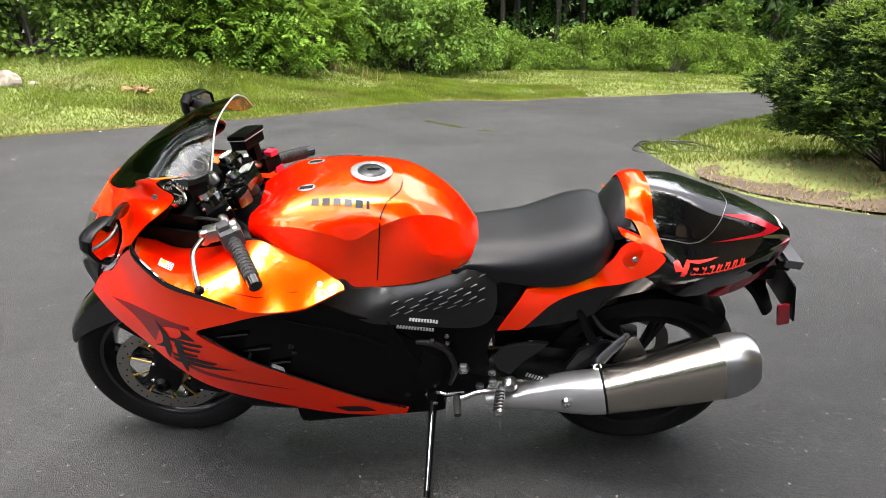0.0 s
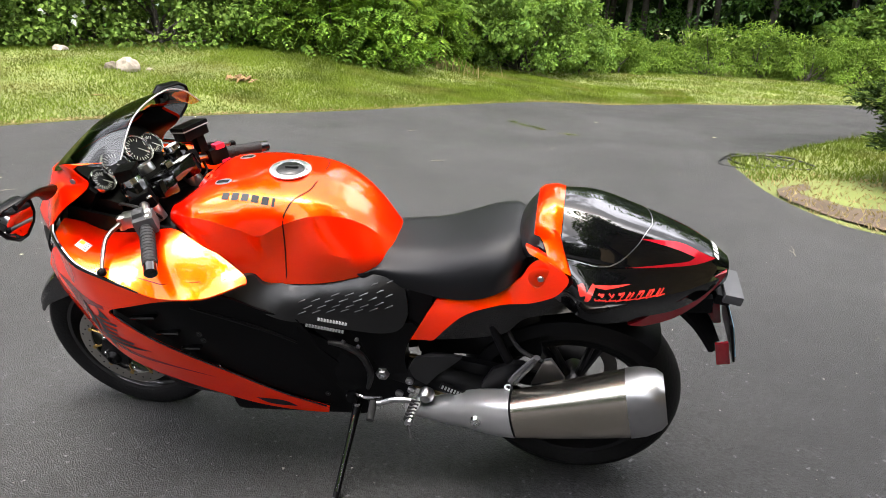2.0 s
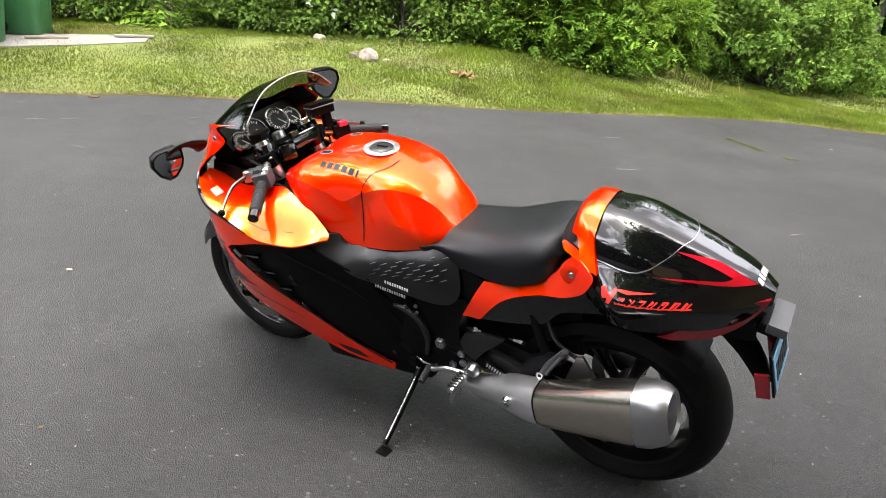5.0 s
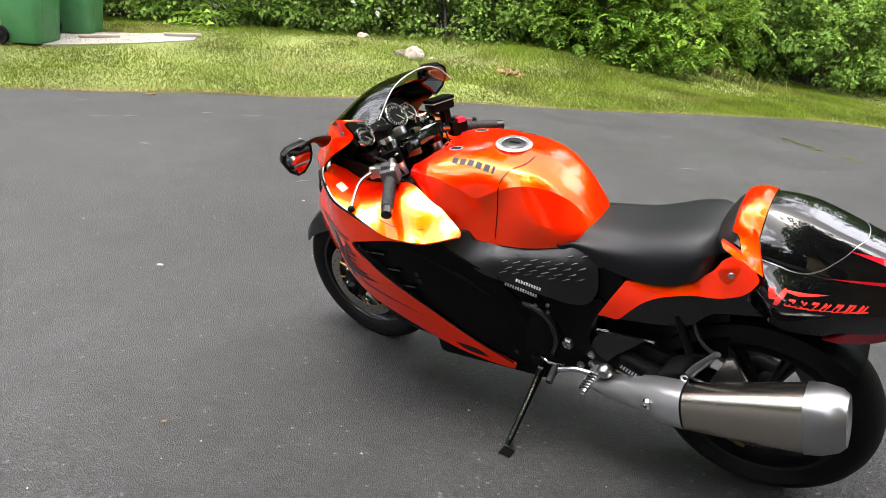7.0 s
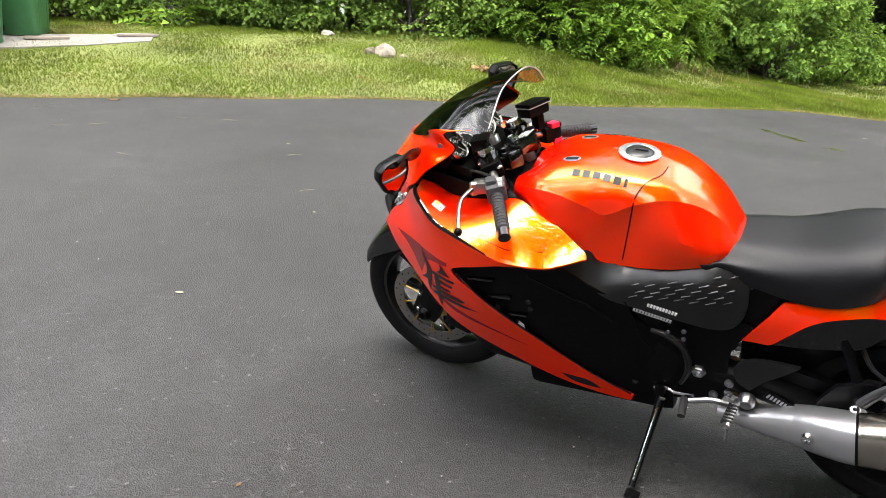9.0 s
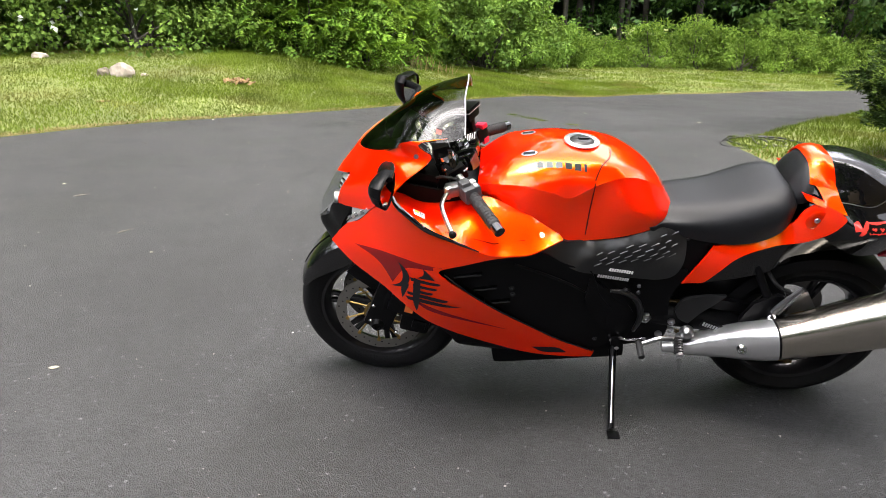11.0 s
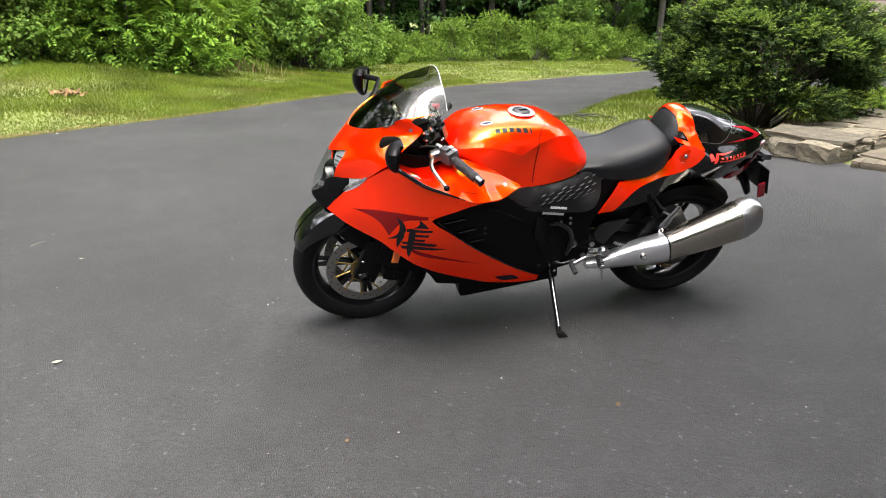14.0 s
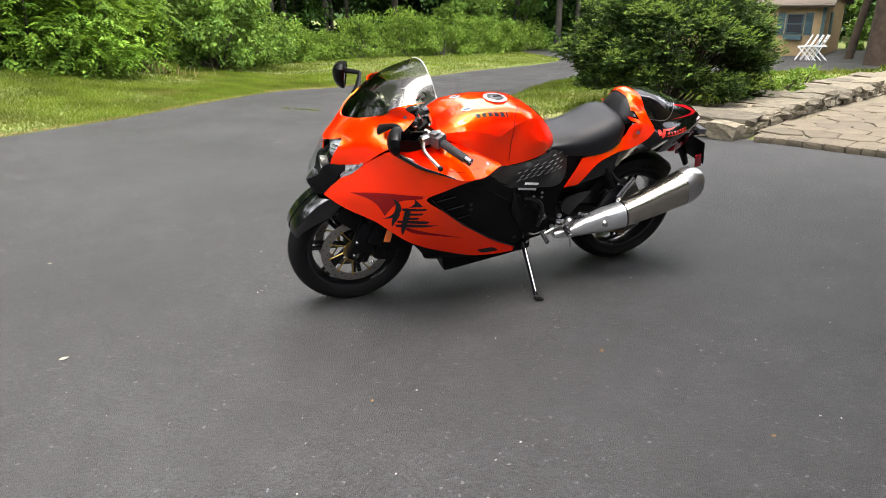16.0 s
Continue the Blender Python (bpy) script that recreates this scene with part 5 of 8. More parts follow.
        part("peg_boss", lathe([(0, 0), (0.022, 0), (0.022, 0.02), (0.014, 0.03), (0.006, 0.03), (0, 0.026)], 16, (1.085, s * 0.165, 0.372), (90 * -s, 0, 0)), M_ALLOY, pg)
    sh = part("shift_lever", tube([(1.06, -0.18, 0.345), (1.0, -0.19, 0.352), (0.955, -0.195, 0.335), (0.93, -0.2, 0.33)], [0.009, 0.008, 0.008, 0.006], 8, 4), M_ALLOY, bike, "alloy shift lever")
    part("shift_toe", tube([(0.932, -0.195, 0.335), (0.936, -0.25, 0.318)], 0.011, 10, 2), M_RUBBER, sh)
    part("shift_rod", tube([(0.955, -0.185, 0.345), (0.90, -0.175, 0.325), (0.87, -0.165, 0.33)], 0.005, 8, 2), M_CHROME, sh)
    foot_at = Vector((0.85, -0.378, 0.084))
    top_at = Vector((0.865, -0.12, 0.285))
    st = part("side_stand", tube([top_at, top_at.lerp(foot_at, 0.3), foot_at + Vector((0, 0.012, 0.02))], [0.017, 0.012, 0.010], 10, 3), M_SATIN, bike, "black side stand with a chrome edge")
    part("stand_strip", tube([top_at.lerp(foot_at, 0.1) + Vector((0, -0.012, 0)), foot_at.lerp(top_at, 0.12) + Vector((0, -0.010, 0.012))], 0.0045, 8, 2), M_CHROME, st)
    foot_bm = box((0.042, 0.042, 0.012), (0, 0, 0), (0, 0, 0), 0.005)
    foot_bm.transform(Matrix.Translation(foot_at + Vector((0.008, -0.006, 0.006))) @ Matrix.Rotation(radians(-13.5), 4, "X"))
    part("stand_foot", foot_bm, M_SATIN, st)
    part("stand_bracket", joined(box((0.05, 0.05, 0.10), (0.862, -0.115, 0.30), (0, 0, 0), 0.01), box((0.03, 0.09, 0.03), (0.86, -0.14, 0.318), (0, 0, 0), 0.008)), M_SATIN, bike)
    for x, z in ((0.848, 0.32), (0.875, 0.33), (0.87, 0.285)):
        part("bolt", lathe([(0, 0), (0.008, 0), (0.008, 0.006), (0, 0.008)], 8, (x, -0.168, z), (90, 0, 0)), M_CHROME, st)

    # nose
    def nose(pts):
        f = Rbf(pts + [(-y, z, x) for y, z, x in pts if y])
        return lambda y, z: Vector((f(y, z), y, z))

    def mirrored(half):
        """Closes half an outline over the middle: half runs from the middle round and back to it."""
        flip = [(-p[0], *p[1:]) for p in half[::-1] if abs(p[0]) > 1e-6]
        return half + flip
    cowl_x = [(0, 0.842, -0.072), (0, 0.89, -0.036), (0, 0.935, 0.0), (0.09, 0.872, -0.012), (0.10, 0.961, 0.05), (0.15, 0.983, 0.105), (0.18, 1.011, 0.152), (0.2, 1.035, 0.22), (0.203, 1.048, 0.276), (0.215, 1.0, 0.236), (0.24, 0.938, 0.182),
              (0.262, 0.894, 0.146), (0.18, 0.80, 0.058), (0.10, 0.838, -0.034), (0.09, 0.782, -0.058), (0.14, 0.745, 0.01), (0.15, 0.90, 0.055)]
    cowl_half = [(0, 0.840), (0.05, 0.856), (0.088, 0.873, "c"), (0.101, 0.84), (0.09, 0.782), (0.078, 0.752, "c"), (0.13, 0.772), (0.178, 0.795), (0.225, 0.845), (0.262, 0.89, "c"), (0.243, 0.938), (0.226, 0.975), (0.214, 1.01), (0.203, 1.048, "c"), (0.2, 1.033), (0.18, 1.010), (0.15, 0.982), (0.10, 0.960), (0.05, 0.946), (0, 0.938)]
    cowl = part("nose_cowl", panel(mirrored(cowl_half), nose(cowl_x), (0.006, 0, 0), 0.016), M_ORANGE, bike, "candy orange nose cowl")
    part("cowl_liner", panel(mirrored(cowl_half), lambda y, z, f=nose(cowl_x): f(y, z) + Vector((0.006, -0.045 * y, -0.003)), None, 0.018), M_SATIN, cowl, "black inner lining")
    for s in (-1, 1):
        part("screw", lathe([(0, 0), (0.007, 0), (0.007, 0.003), (0.003, 0.003), (0, 0.002)], 12, (0.212, s * 0.219, 0.998), (90 * -s, 0, 0)), M_ALLOY, cowl)
    lamp_x = [(0, 0.662, -0.152), (0, 0.717, -0.138), (0, 0.783, -0.106), (0, 0.842, -0.07), (0.088, 0.782, -0.062), (0.088, 0.872, -0.012), (0.04, 0.70, -0.112), (0.10, 0.84, -0.034), (0.05, 0.857, -0.05)]
    lamp_half = [(0, 0.838), (0.05, 0.853), (0.086, 0.869, "c"), (0.098, 0.838), (0.088, 0.782), (0.062, 0.735), (0.035, 0.69), (0, 0.662)]
    head = part("headlight", panel(mirrored(lamp_half), lambda y, z, f=nose(lamp_x): f(y, z) + Vector((0.06, 0, 0)), (0, 0, 0), 0.02), M_SATIN, bike, "stacked headlight behind a clear lens")
    part("lens", panel(mirrored(lamp_half), nose(lamp_x), None, 0.016), M_LENS, head, "clear headlight lens")
    part("upper_projector", lathe([(0.036, 0.0), (0.042, -0.03), (0.036, -0.034), (0.030, -0.016), (0.018, -0.026), (0, -0.030)], 24, (-0.005, 0, 0.800), (0, 82, 0)), M_DISC, head, "chrome upper projector")
    part("lower_projector", lathe([(0.030, 0.0), (0.036, -0.03), (0.031, -0.034), (0.026, -0.018), (0.015, -0.026), (0, -0.029)], 24, (-0.055, 0, 0.728), (0, 80, 0)), M_DISC, head, "chrome lower projector")
    part("chin_reflector", box((0.02, 0.05, 0.016), (-0.112, 0, 0.684), (0, 25, 0), 0.004), M_BOXGREY, head)
    for s in (-1, 1):
        f = nose(lamp_x)
        wing = [(0.040, 0.842, "c"), (0.082, 0.862, "c"), (0.092, 0.835), (0.084, 0.790, "c"), (0.060, 0.800)]
        part("side_reflector", panel([(s * y, z, *r) for y, z, *r in wing], lambda y, z, f=f: f(y, z) + Vector((0.018, 0, 0)), None, 0.02), M_LAMPGREY, head, "silver side reflector")
        for k in range(3):
            part("reflector_rib", box((0.006, 0.030, 0.003), tuple(f(s * 0.074, 0.806 + 0.016 * k) + Vector((0.014, 0, 0))), (0, 0, s * -38), 0.001), M_CHROME, head)
    mouth_x = [(0, 0.657, -0.150), (0.07, 0.742, -0.085), (0.125, 0.775, -0.010), (0.12, 0.717, -0.042), (0.10, 0.661, -0.064), (0.06, 0.612, -0.100), (0, 0.605, -0.128), (0.035, 0.69, -0.112)]
    mouth_half = [(0, 0.660), (0.033, 0.687), (0.060, 0.733), (0.078, 0.755), (0.125, 0.776, "c"), (0.128, 0.745), (0.118, 0.705), (0.10, 0.655), (0.088, 0.62, "c"), (0.045, 0.603), (0, 0.600)]
    part("air_scoop", panel(mirrored(mouth_half), nose(mouth_x), (0.05, 0, 0), 0.018), M_SATIN, bike, "black air scoop under the headlight")
    for s in (-1, 1):
        pos = panel([(0.062, 0.798, "c"), (0.01, 0.790), (-0.02, 0.762), (-0.042, 0.70, "c"), (0.008, 0.735), (0.038, 0.766)], lambda x, z, s=s: Vector((x, s * (FLANK(x, z) - 0.004), z)), (0, -s * 0.02, 0), 0.014)
        lamp = part("position_lamp", pos, M_LAMPGREY, bike, "clear position lamp with silver facets")
        for k in range(7):
            t = k / 6
            x, z = -0.026 + 0.072 * t, 0.728 + 0.058 * t
            part("facet", box((0.020, 0.006, 0.010), (x, s * (FLANK(x, z) - 0.001), z), (0, -50 + 14 * (k % 2), s * 30), 0.001), M_CHROME if k % 2 else M_SILVER, lamp)

    # windscreen
    scr = [(0.0, 0, 0.930), (0.05, 0, 0.979), (0.107, 0, 1.026), (0.161, 0, 1.066), (0.23, 0, 1.103), (0.298, 0, 1.128), (0.34, 0, 1.142), (0.051, 0.10, 0.957), (0.105, 0.15, 0.979), (0.152, 0.18, 1.008), (0.22, 0.2, 1.032), (0.27, 0.203, 1.04),
           (0.342, 0.10, 1.126), (0.346, 0.15, 1.098), (0.348, 0.195, 1.058), (0.23, 0.12, 1.083), (0.15, 0.1, 1.035), (0.315, 0.203, 1.043)]
    scr_f = Rbf(scr + [(x, -y, z) for x, y, z in scr if y])
    scr_half = [(0.0, 0), (0.015, 0.05), (0.051, 0.101), (0.105, 0.151), (0.152, 0.181), (0.22, 0.2), (0.27, 0.207), (0.315, 0.206), (0.348, 0.197, "c"), (0.346, 0.15), (0.342, 0.10), (0.344, 0.05), (0.346, 0.0)]
    scr_out = scr_half + [(p[0], -p[1], *p[2:]) for p in scr_half[::-1] if p[1]]
    screen = part("windscreen", panel(scr_out, lambda x, y: Vector((x, y, scr_f(x, y))), None, 0.016), M_SCREEN, bike, "smoked clear windscreen")
    rim_pts = spline(scr_half, 4)
    for s in (-1, 1):
        part("screen_edge", tube([(p.x, s * p.y, scr_f(p.x, s * p.y) + 0.001) for p in rim_pts[32:]], 0.0021, 6, 1), M_EDGE, screen, "pale screen edge")
        band = panel([(0.0, s * 0.0), (0.015, s * 0.05), (0.051, s * 0.101), (0.105, s * 0.151), (0.152, s * 0.181), (0.22, s * 0.2, "c"), (0.18, s * 0.165), (0.13, s * 0.12), (0.10, s * 0.06), (0.09, 0.0)], lambda x, y: Vector((x, y, scr_f(x, y) - 0.003)), None, 0.02)
        part("screen_base", band, M_GLOSS, screen, "blacked out screen base")

    # mirrors
    glass_out = [(u * 0.92, v * 0.95) for u, v in [(-0.050, 0.030), (-0.030, 0.046), (0.030, 0.040), (0.052, 0.026), (0.058, 0.0), (0.040, -0.036), (0.012, -0.058), (-0.012, -0.054), (-0.040, -0.026), (-0.050, 0.0)]]
    for s in (-1, 1):
        at = Vector((0.150, -0.356, 0.962)) if s < 0 else Vector((0.115, 0.415, 0.962))
        put = Matrix.Translation(at) @ Matrix.Rotation(radians(-15 if s < 0 else -20), 4, "Z") @ Matrix.Rotation(radians(3), 4, "Y")
        shell = bmesh.new()
        rings = []
        for x, k, du, dv in ((-0.002, 0.90, 0, 0), (0.004, 1.0, 0, 0), (-0.004, 1.06, 0, 0), (-0.022, 1.04, 0, 0.001), (-0.042, 0.90, 0.002, 0.003), (-0.058, 0.66, 0.004, 0.004), (-0.068, 0.30, 0.006, 0.005)):
            big = 1.0 if s < 0 else 1.22
            rings.append([shell.verts.new((x * 0.68 * big, s * (u * k + du) * big, (v * k + dv) * big)) for u, v in glass_out])
        for r, q in zip(rings, rings[1:]):
            for k in range(10):
                shell.faces.new((r[k], r[(k + 1) % 10], q[(k + 1) % 10], q[k]))
        shell.faces.new(rings[0])
        shell.faces.new(rings[-1])
        shell.transform(put)
        mi = part("mirror", shell, M_SHELL, bike, "black mirror housing", sharp=32)
        face = panel([(u * 0.88 * big, v * 0.88 * big) for u, v in glass_out], lambda u, v, s=s: Vector((0.0005 - 0.6 * (u * u + v * v), s * u, v)), (-0.003, 0, 0), 0.02, smooth=False)
        face.transform(put)
        part("mirror_glass", face, M_MIRROR, mi, "dark mirror glass")
        part("mirror_stem", tube([(0.115, s * 0.205, 0.950), (0.135, s * 0.24, 0.972), (0.15, s * 0.28, 0.992), (0.157, s * 0.32, 0.998), (0.155, s * 0.355, 0.992) if s < 0 else (0.10, 0.40, 0.985)], [0.026, 0.018, 0.012, 0.011, 0.014], 10, 4, squash=0.55), M_SATIN, mi, "black mirror stem")

    # cockpit
    dash = part("dash", joined(box((0.10, 0.34, 0.10), (0.155, 0, 0.925), (0, 38, 0), 0.03), box((0.16, 0.30, 0.06), (0.19, 0, 0.885), (0, 10, 0), 0.02)), M_SATIN, bike, "black instrument panel")
    for y, r, dz in ((-0.118, 0.036, -0.012), (-0.052, 0.046, 0.0), (0.052, 0.046, 0.0), (0.118, 0.036, -0.012)):
        at = (0.205, y, 0.955 + dz)
        rim_ob = part("gauge_rim", lathe([(r - 0.006, 0), (r, 0), (r, 0.010), (r - 0.003, 0.014), (r - 0.006, 0.010)], 32, at, (0, 52, 0), closed=True), M_CHROME, dash, "silver gauge rim")
        part("gauge_face", lathe([(0, 0.005), (r - 0.005, 0.005), (r - 0.005, 0.0)], 32, at, (0, 52, 0)), M_DIAL, rim_ob)
        ticks = []
        for k in range(17):
            a = radians(-225 + 270 * k / 16)
            t = box((0.007 if k % 2 else 0.011, 0.0018, 0.001), (0, 0, 0), (0, 0, 0), 0)
            t.transform(pose(*at, 0, 52, 0) @ pose((r - 0.015) * math.cos(a), (r - 0.015) * math.sin(a), 0.0062, 0, 0, math.degrees(a)))
            ticks.append(t)
        t = box((r * 0.75, 0.0024, 0.001), (0, 0, 0), (0, 0, 0), 0)
        t.transform(pose(*at, 0, 52, 0) @ pose(r * 0.25, 0.3 * r, 0.008, 0, 0, 40))
        ticks.append(t)
        part("gauge_marks", joined(*ticks), M_WHITE, rim_ob)
    for s in (-1, 1):
        part("inner_panel", panel([(0.14, 0.90, "c"), (0.30, 0.86), (0.42, 0.845, "c"), (0.40, 0.78, "c"), (0.2, 0.80), (0.12, 0.84, "c")], lambda x, z, s=s: Vector((x, s * (0.165 + 0.15 * max(0, 0.3 - x)), z)), (0, -s * 0.01, 0), 0.03), M_SATIN, bike, "black inner cowl panel")
    yoke = part("top_yoke", joined(box((0.075, 0.20, 0.028), (0.318, 0, 0.905), (0, -22, 0), 0.010), box((0.085, 0.10, 0.036), (0.340, 0, 0.922), (0, -22, 0), 0.012), box((0.05, 0.05, 0.05), (0.352, 0.065, 0.912), (0, -22, 25), 0.010),
                                   box((0.05, 0.05, 0.05), (0.352, -0.065, 0.912), (0, -22, -25), 0.010),
                                   *[lathe([(0.019, 0), (0.036, 0), (0.036, 0.034), (0.033, 0.038), (0.019, 0.034)], 24, (0.300, s * 0.105, 0.905), (0, -22, 0), closed=True) for s in (-1, 1)]), M_GLOSS, bike, "black top yoke")
    for s in (-1, 1):
        part("fork_cap", lathe([(0.0, 0.010), (0.012, 0.010), (0.013, 0.020), (0.019, 0.020), (0.026, 0.026), (0.028, 0.0)], 24, (0.292, s * 0.105, 0.930), (0, -22, 0)), M_CHROME, yoke, "bright alloy fork cap")
        part("cap_recess", lathe([(0.0, 0.0), (0.0125, 0.0), (0.0125, 0.003), (0, 0.003)], 6, (0.2885, s * 0.105, 0.940), (0, -22, 0)), M_SATIN, yoke)
        for dx, dy in ((0.03, 0.03), (-0.03, 0.03)):
            part("pinch_bolt", lathe([(0, 0.006), (0.006, 0.006), (0.008, 0.004), (0.008, 0)], 10, (0.318 + dx, s * (0.105 + dy), 0.918), (0, -22, 0)), M_CHROME, yoke)
    part("steering_nut", lathe([(0, 0.010), (0.010, 0.010), (0.012, 0.016), (0.018, 0.014), (0.020, 0)], 6, (0.330, -0.0, 0.940), (0, -22, 0)), M_CHROME, yoke)
    part("caution_label", box((0.042, 0.062, 0.001), (0.352, 0.034, 0.9478), (0, -22, 0), 0), M_DECAL_BLACK, yoke)
    part("caution_print", joined(*[box((0.0035, 0.052 if k % 3 else 0.036, 0.001), (0.337 + 0.0072 * k, 0.034, 0.9428 + 0.0029 * k), (0, -22, 0), 0) for k in range(5)]), M_WHITE, yoke)
    key = part("key_switch", lathe([(0, 0.020), (0.010, 0.020), (0.012, 0.026), (0.019, 0.024), (0.022, 0.018), (0.022, 0)], 20, (0.272, -0.01, 0.925), (0, -22, 0)), M_ALLOY, bike, "ignition key switch")
    part("key_slot", box((0.014, 0.004, 0.002), (0.264, -0.01, 0.9445), (0, -22, 30), 0), M_SATIN, key)
    for s in (-1, 1):
        part("fork_tube", tube([(0.335, s * 0.105, 0.83), (0.305, s * 0.105, 0.90)], 0.026, 16, 2), M_ALLOY, bike, "bright fork tube")
    for s, end in ((-1, Vector((0.456, -0.345, 0.836))), (1, Vector((0.472, 0.318, 0.868)))):
        root = Vector((0.315, s * 0.115, 0.90 if s < 0 else 0.905))
        way = (end - root).normalized()
        a = root.lerp(end, 0.42)
        bar = part("handlebar", tube([root, a], 0.013, 12, 2), M_ALLOY, bike, "clip-on handlebar")
        part("clip_on", box((0.06, 0.055, 0.05), tuple(root), (0, -22, s * -30), 0.012), M_SATIN, bar)
        g = root.lerp(end, 0.9)
        part("grip", tube([a, g], 0.0175, 14, 2), M_RUBBER, bar, "black rubber grip")
        rings = []
        for k in range(12):
            c = a.lerp(g, (k + 0.5) / 12)
            rings.append(tube([c - way * 0.0025, c + way * 0.0025], 0.0188, 14, 1))
        part("grip_ribs", joined(*rings), M_RUBBER, bar)
        part("bar_end", tube([g, end], [0.0165, 0.0165], 14, 2), M_GLOSS, bar, "black bar end weight")
        sw = root.lerp(end, 0.34)
        pod = part("switch_pod", joined(box((0.055, 0.06, 0.05), tuple(sw), (0, -10, s * -30), 0.012), box((0.03, 0.035, 0.06), tuple(sw + Vector((-0.012, 0, 0.006))), (0, -10, s * -30), 0.010)), M_BOXGREY if s < 0 else M_SATIN, bar, "switch pod")
        if s > 0:
            part("stop_switch", box((0.035, 0.03, 0.016), tuple(sw + Vector((0.012, 0.0, 0.03))), (0, -10, -30), 0.004), M_REDSWITCH, pod, "red stop switch")
            part("start_switch", box((0.012, 0.03, 0.02), tuple(sw + Vector((0.03, 0, -0.02))), (0, -10, -30), 0.004), M_REDSWITCH, pod, "red start switch")
        else:
            part("switch", joined(box((0.014, 0.016, 0.008), tuple(sw + Vector((0.008, 0.006, 0.03))), (0, -10, 30), 0.002), box((0.01, 0.012, 0.01), tuple(sw + Vector((0.018, -0.012, 0.026))), (0, -10, 30), 0.002)), M_WHITE, pod)
        perch = sw + Vector((-0.045, s * -0.01, 0.0))
        part("lever_perch", joined(box((0.05, 0.04, 0.035), tuple(perch), (0, 0, s * -30), 0.010), lathe([(0, -0.02), (0.010, -0.02), (0.012, 0.016), (0.006, 0.02), (0, 0.02)], 12, tuple(perch + Vector((-0.018, s * 0.02, 0))))), M_ALLOY, bar, "alloy lever perch")
        tip = Vector((0.325, -0.351, 0.826)) if s < 0 else Vector((0.345, 0.33, 0.86))
        p0 = perch + Vector((-0.018, s * 0.02, 0))
        lever = part("lever", joined(tube([p0, p0.lerp(tip, 0.35) + Vector((-0.022, 0, 0.004)), p0.lerp(tip, 0.75) + Vector((-0.012, 0, 0.002)), tip], [0.010, 0.008, 0.0075, 0.0075], 10, 5, squash=0.7)), M_DISC, bar, "grey alloy hand lever")
        ball = bmesh.new()
        bmesh.ops.create_uvsphere(ball, u_segments=12, v_segments=8, radius=0.0115)
        ball.transform(Matrix.Translation(tip))
        part("lever_ball", ball, M_SATIN, lever)
    part("fluid_reservoir", joined(box((0.055, 0.085, 0.034), (0.335, 0.135, 0.985), (0, -12, -20), 0.008), box((0.060, 0.09, 0.012), (0.333, 0.135, 1.005), (0, -12, -20), 0.004), box((0.03, 0.03, 0.06), (0.345, 0.15, 0.945), (0, -12, -20), 0.008)), M_SATIN, bike, "black brake fluid reservoir")
    part("reservoir_seam", box((0.061, 0.091, 0.003), (0.334, 0.135, 0.998), (0, -12, -20), 0.001), M_GREYPRINT, bike)
    part("clutch_reservoir", joined(box((0.045, 0.05, 0.05), (0.27, -0.09, 0.945), (0, -12, 15), 0.008), box((0.05, 0.055, 0.012), (0.268, -0.09, 0.973), (0, -12, 15), 0.004)), M_SATIN, bike, "black master cylinder")
    for s in (-1, 1):
        part("cable", tube([(0.33, s * 0.16, 0.90), (0.27, s * 0.15, 0.90), (0.24, s * 0.11, 0.86), (0.26, s * 0.06, 0.80)], 0.0045, 6, 4), M_RUBBER, bike)
        part("cable", tube([(0.34, s * 0.15, 0.89), (0.36, s * 0.13, 0.86), (0.33, s * 0.09, 0.82), (0.30, s * 0.06, 0.78)], 0.004, 6, 4), M_RUBBER, bike)
    part("wiring", joined(box((0.2, 0.2, 0.08), (0.32, 0, 0.80), (0, 10, 0), 0.02)), M_SATIN, bike)


build_bike()


# ---- plants ----
M_VINE = leaf_material("vine leaves", (0.042, 0.084, 0.013), (0.125, 0.19, 0.034), (0.18, 0.32, 0.04), spread=0.55)
M_SUMAC = leaf_material("pinnate leaves", (0.05, 0.115, 0.014), (0.165, 0.275, 0.034), (0.3, 0.46, 0.04), 0.5)
M_MAPLE = leaf_material("maple leaves", (0.055, 0.112, 0.02), (0.15, 0.24, 0.042), (0.27, 0.42, 0.05), 0.5)
M_WEED = leaf_material("bright weeds", (0.062, 0.118, 0.015), (0.16, 0.24, 0.034), (0.2, 0.34, 0.04))
M_CANOPY = leaf_material("canopy leaves", (0.03, 0.075, 0.015), (0.06, 0.13, 0.025))
# canopy leaves darkened: shade and dim reflections are put into the colour
M_DEEP = leaf_material("leaf colour darkened as shade", (0.02, 0.045, 0.012), (0.04, 0.08, 0.02), (0.05, 0.1, 0.02))
M_BLOSSOM = leaf_material("pale leaf backs", (0.30, 0.34, 0.28), (0.42, 0.45, 0.40), (0.4, 0.5, 0.35), 0.1)
M_YEW = leaf_material("yew needles", (0.012, 0.026, 0.008), (0.04, 0.07, 0.016), (0.06, 0.11, 0.02), 0.35)
M_YEWTIP = leaf_material("young yew shoots", (0.06, 0.105, 0.02), (0.15, 0.21, 0.038), (0.15, 0.24, 0.03), 0.35)
M_GRASS = leaf_material("grass blades", (0.080, 0.122, 0.010), (0.124, 0.168, 0.017), (0.15, 0.215, 0.014), 0.42, dry=(0.17, 0.145, 0.045))
M_STRAW = leaf_material("dry grass", (0.22, 0.18, 0.085), (0.32, 0.27, 0.14), (0.4, 0.3, 0.1), 0.2)
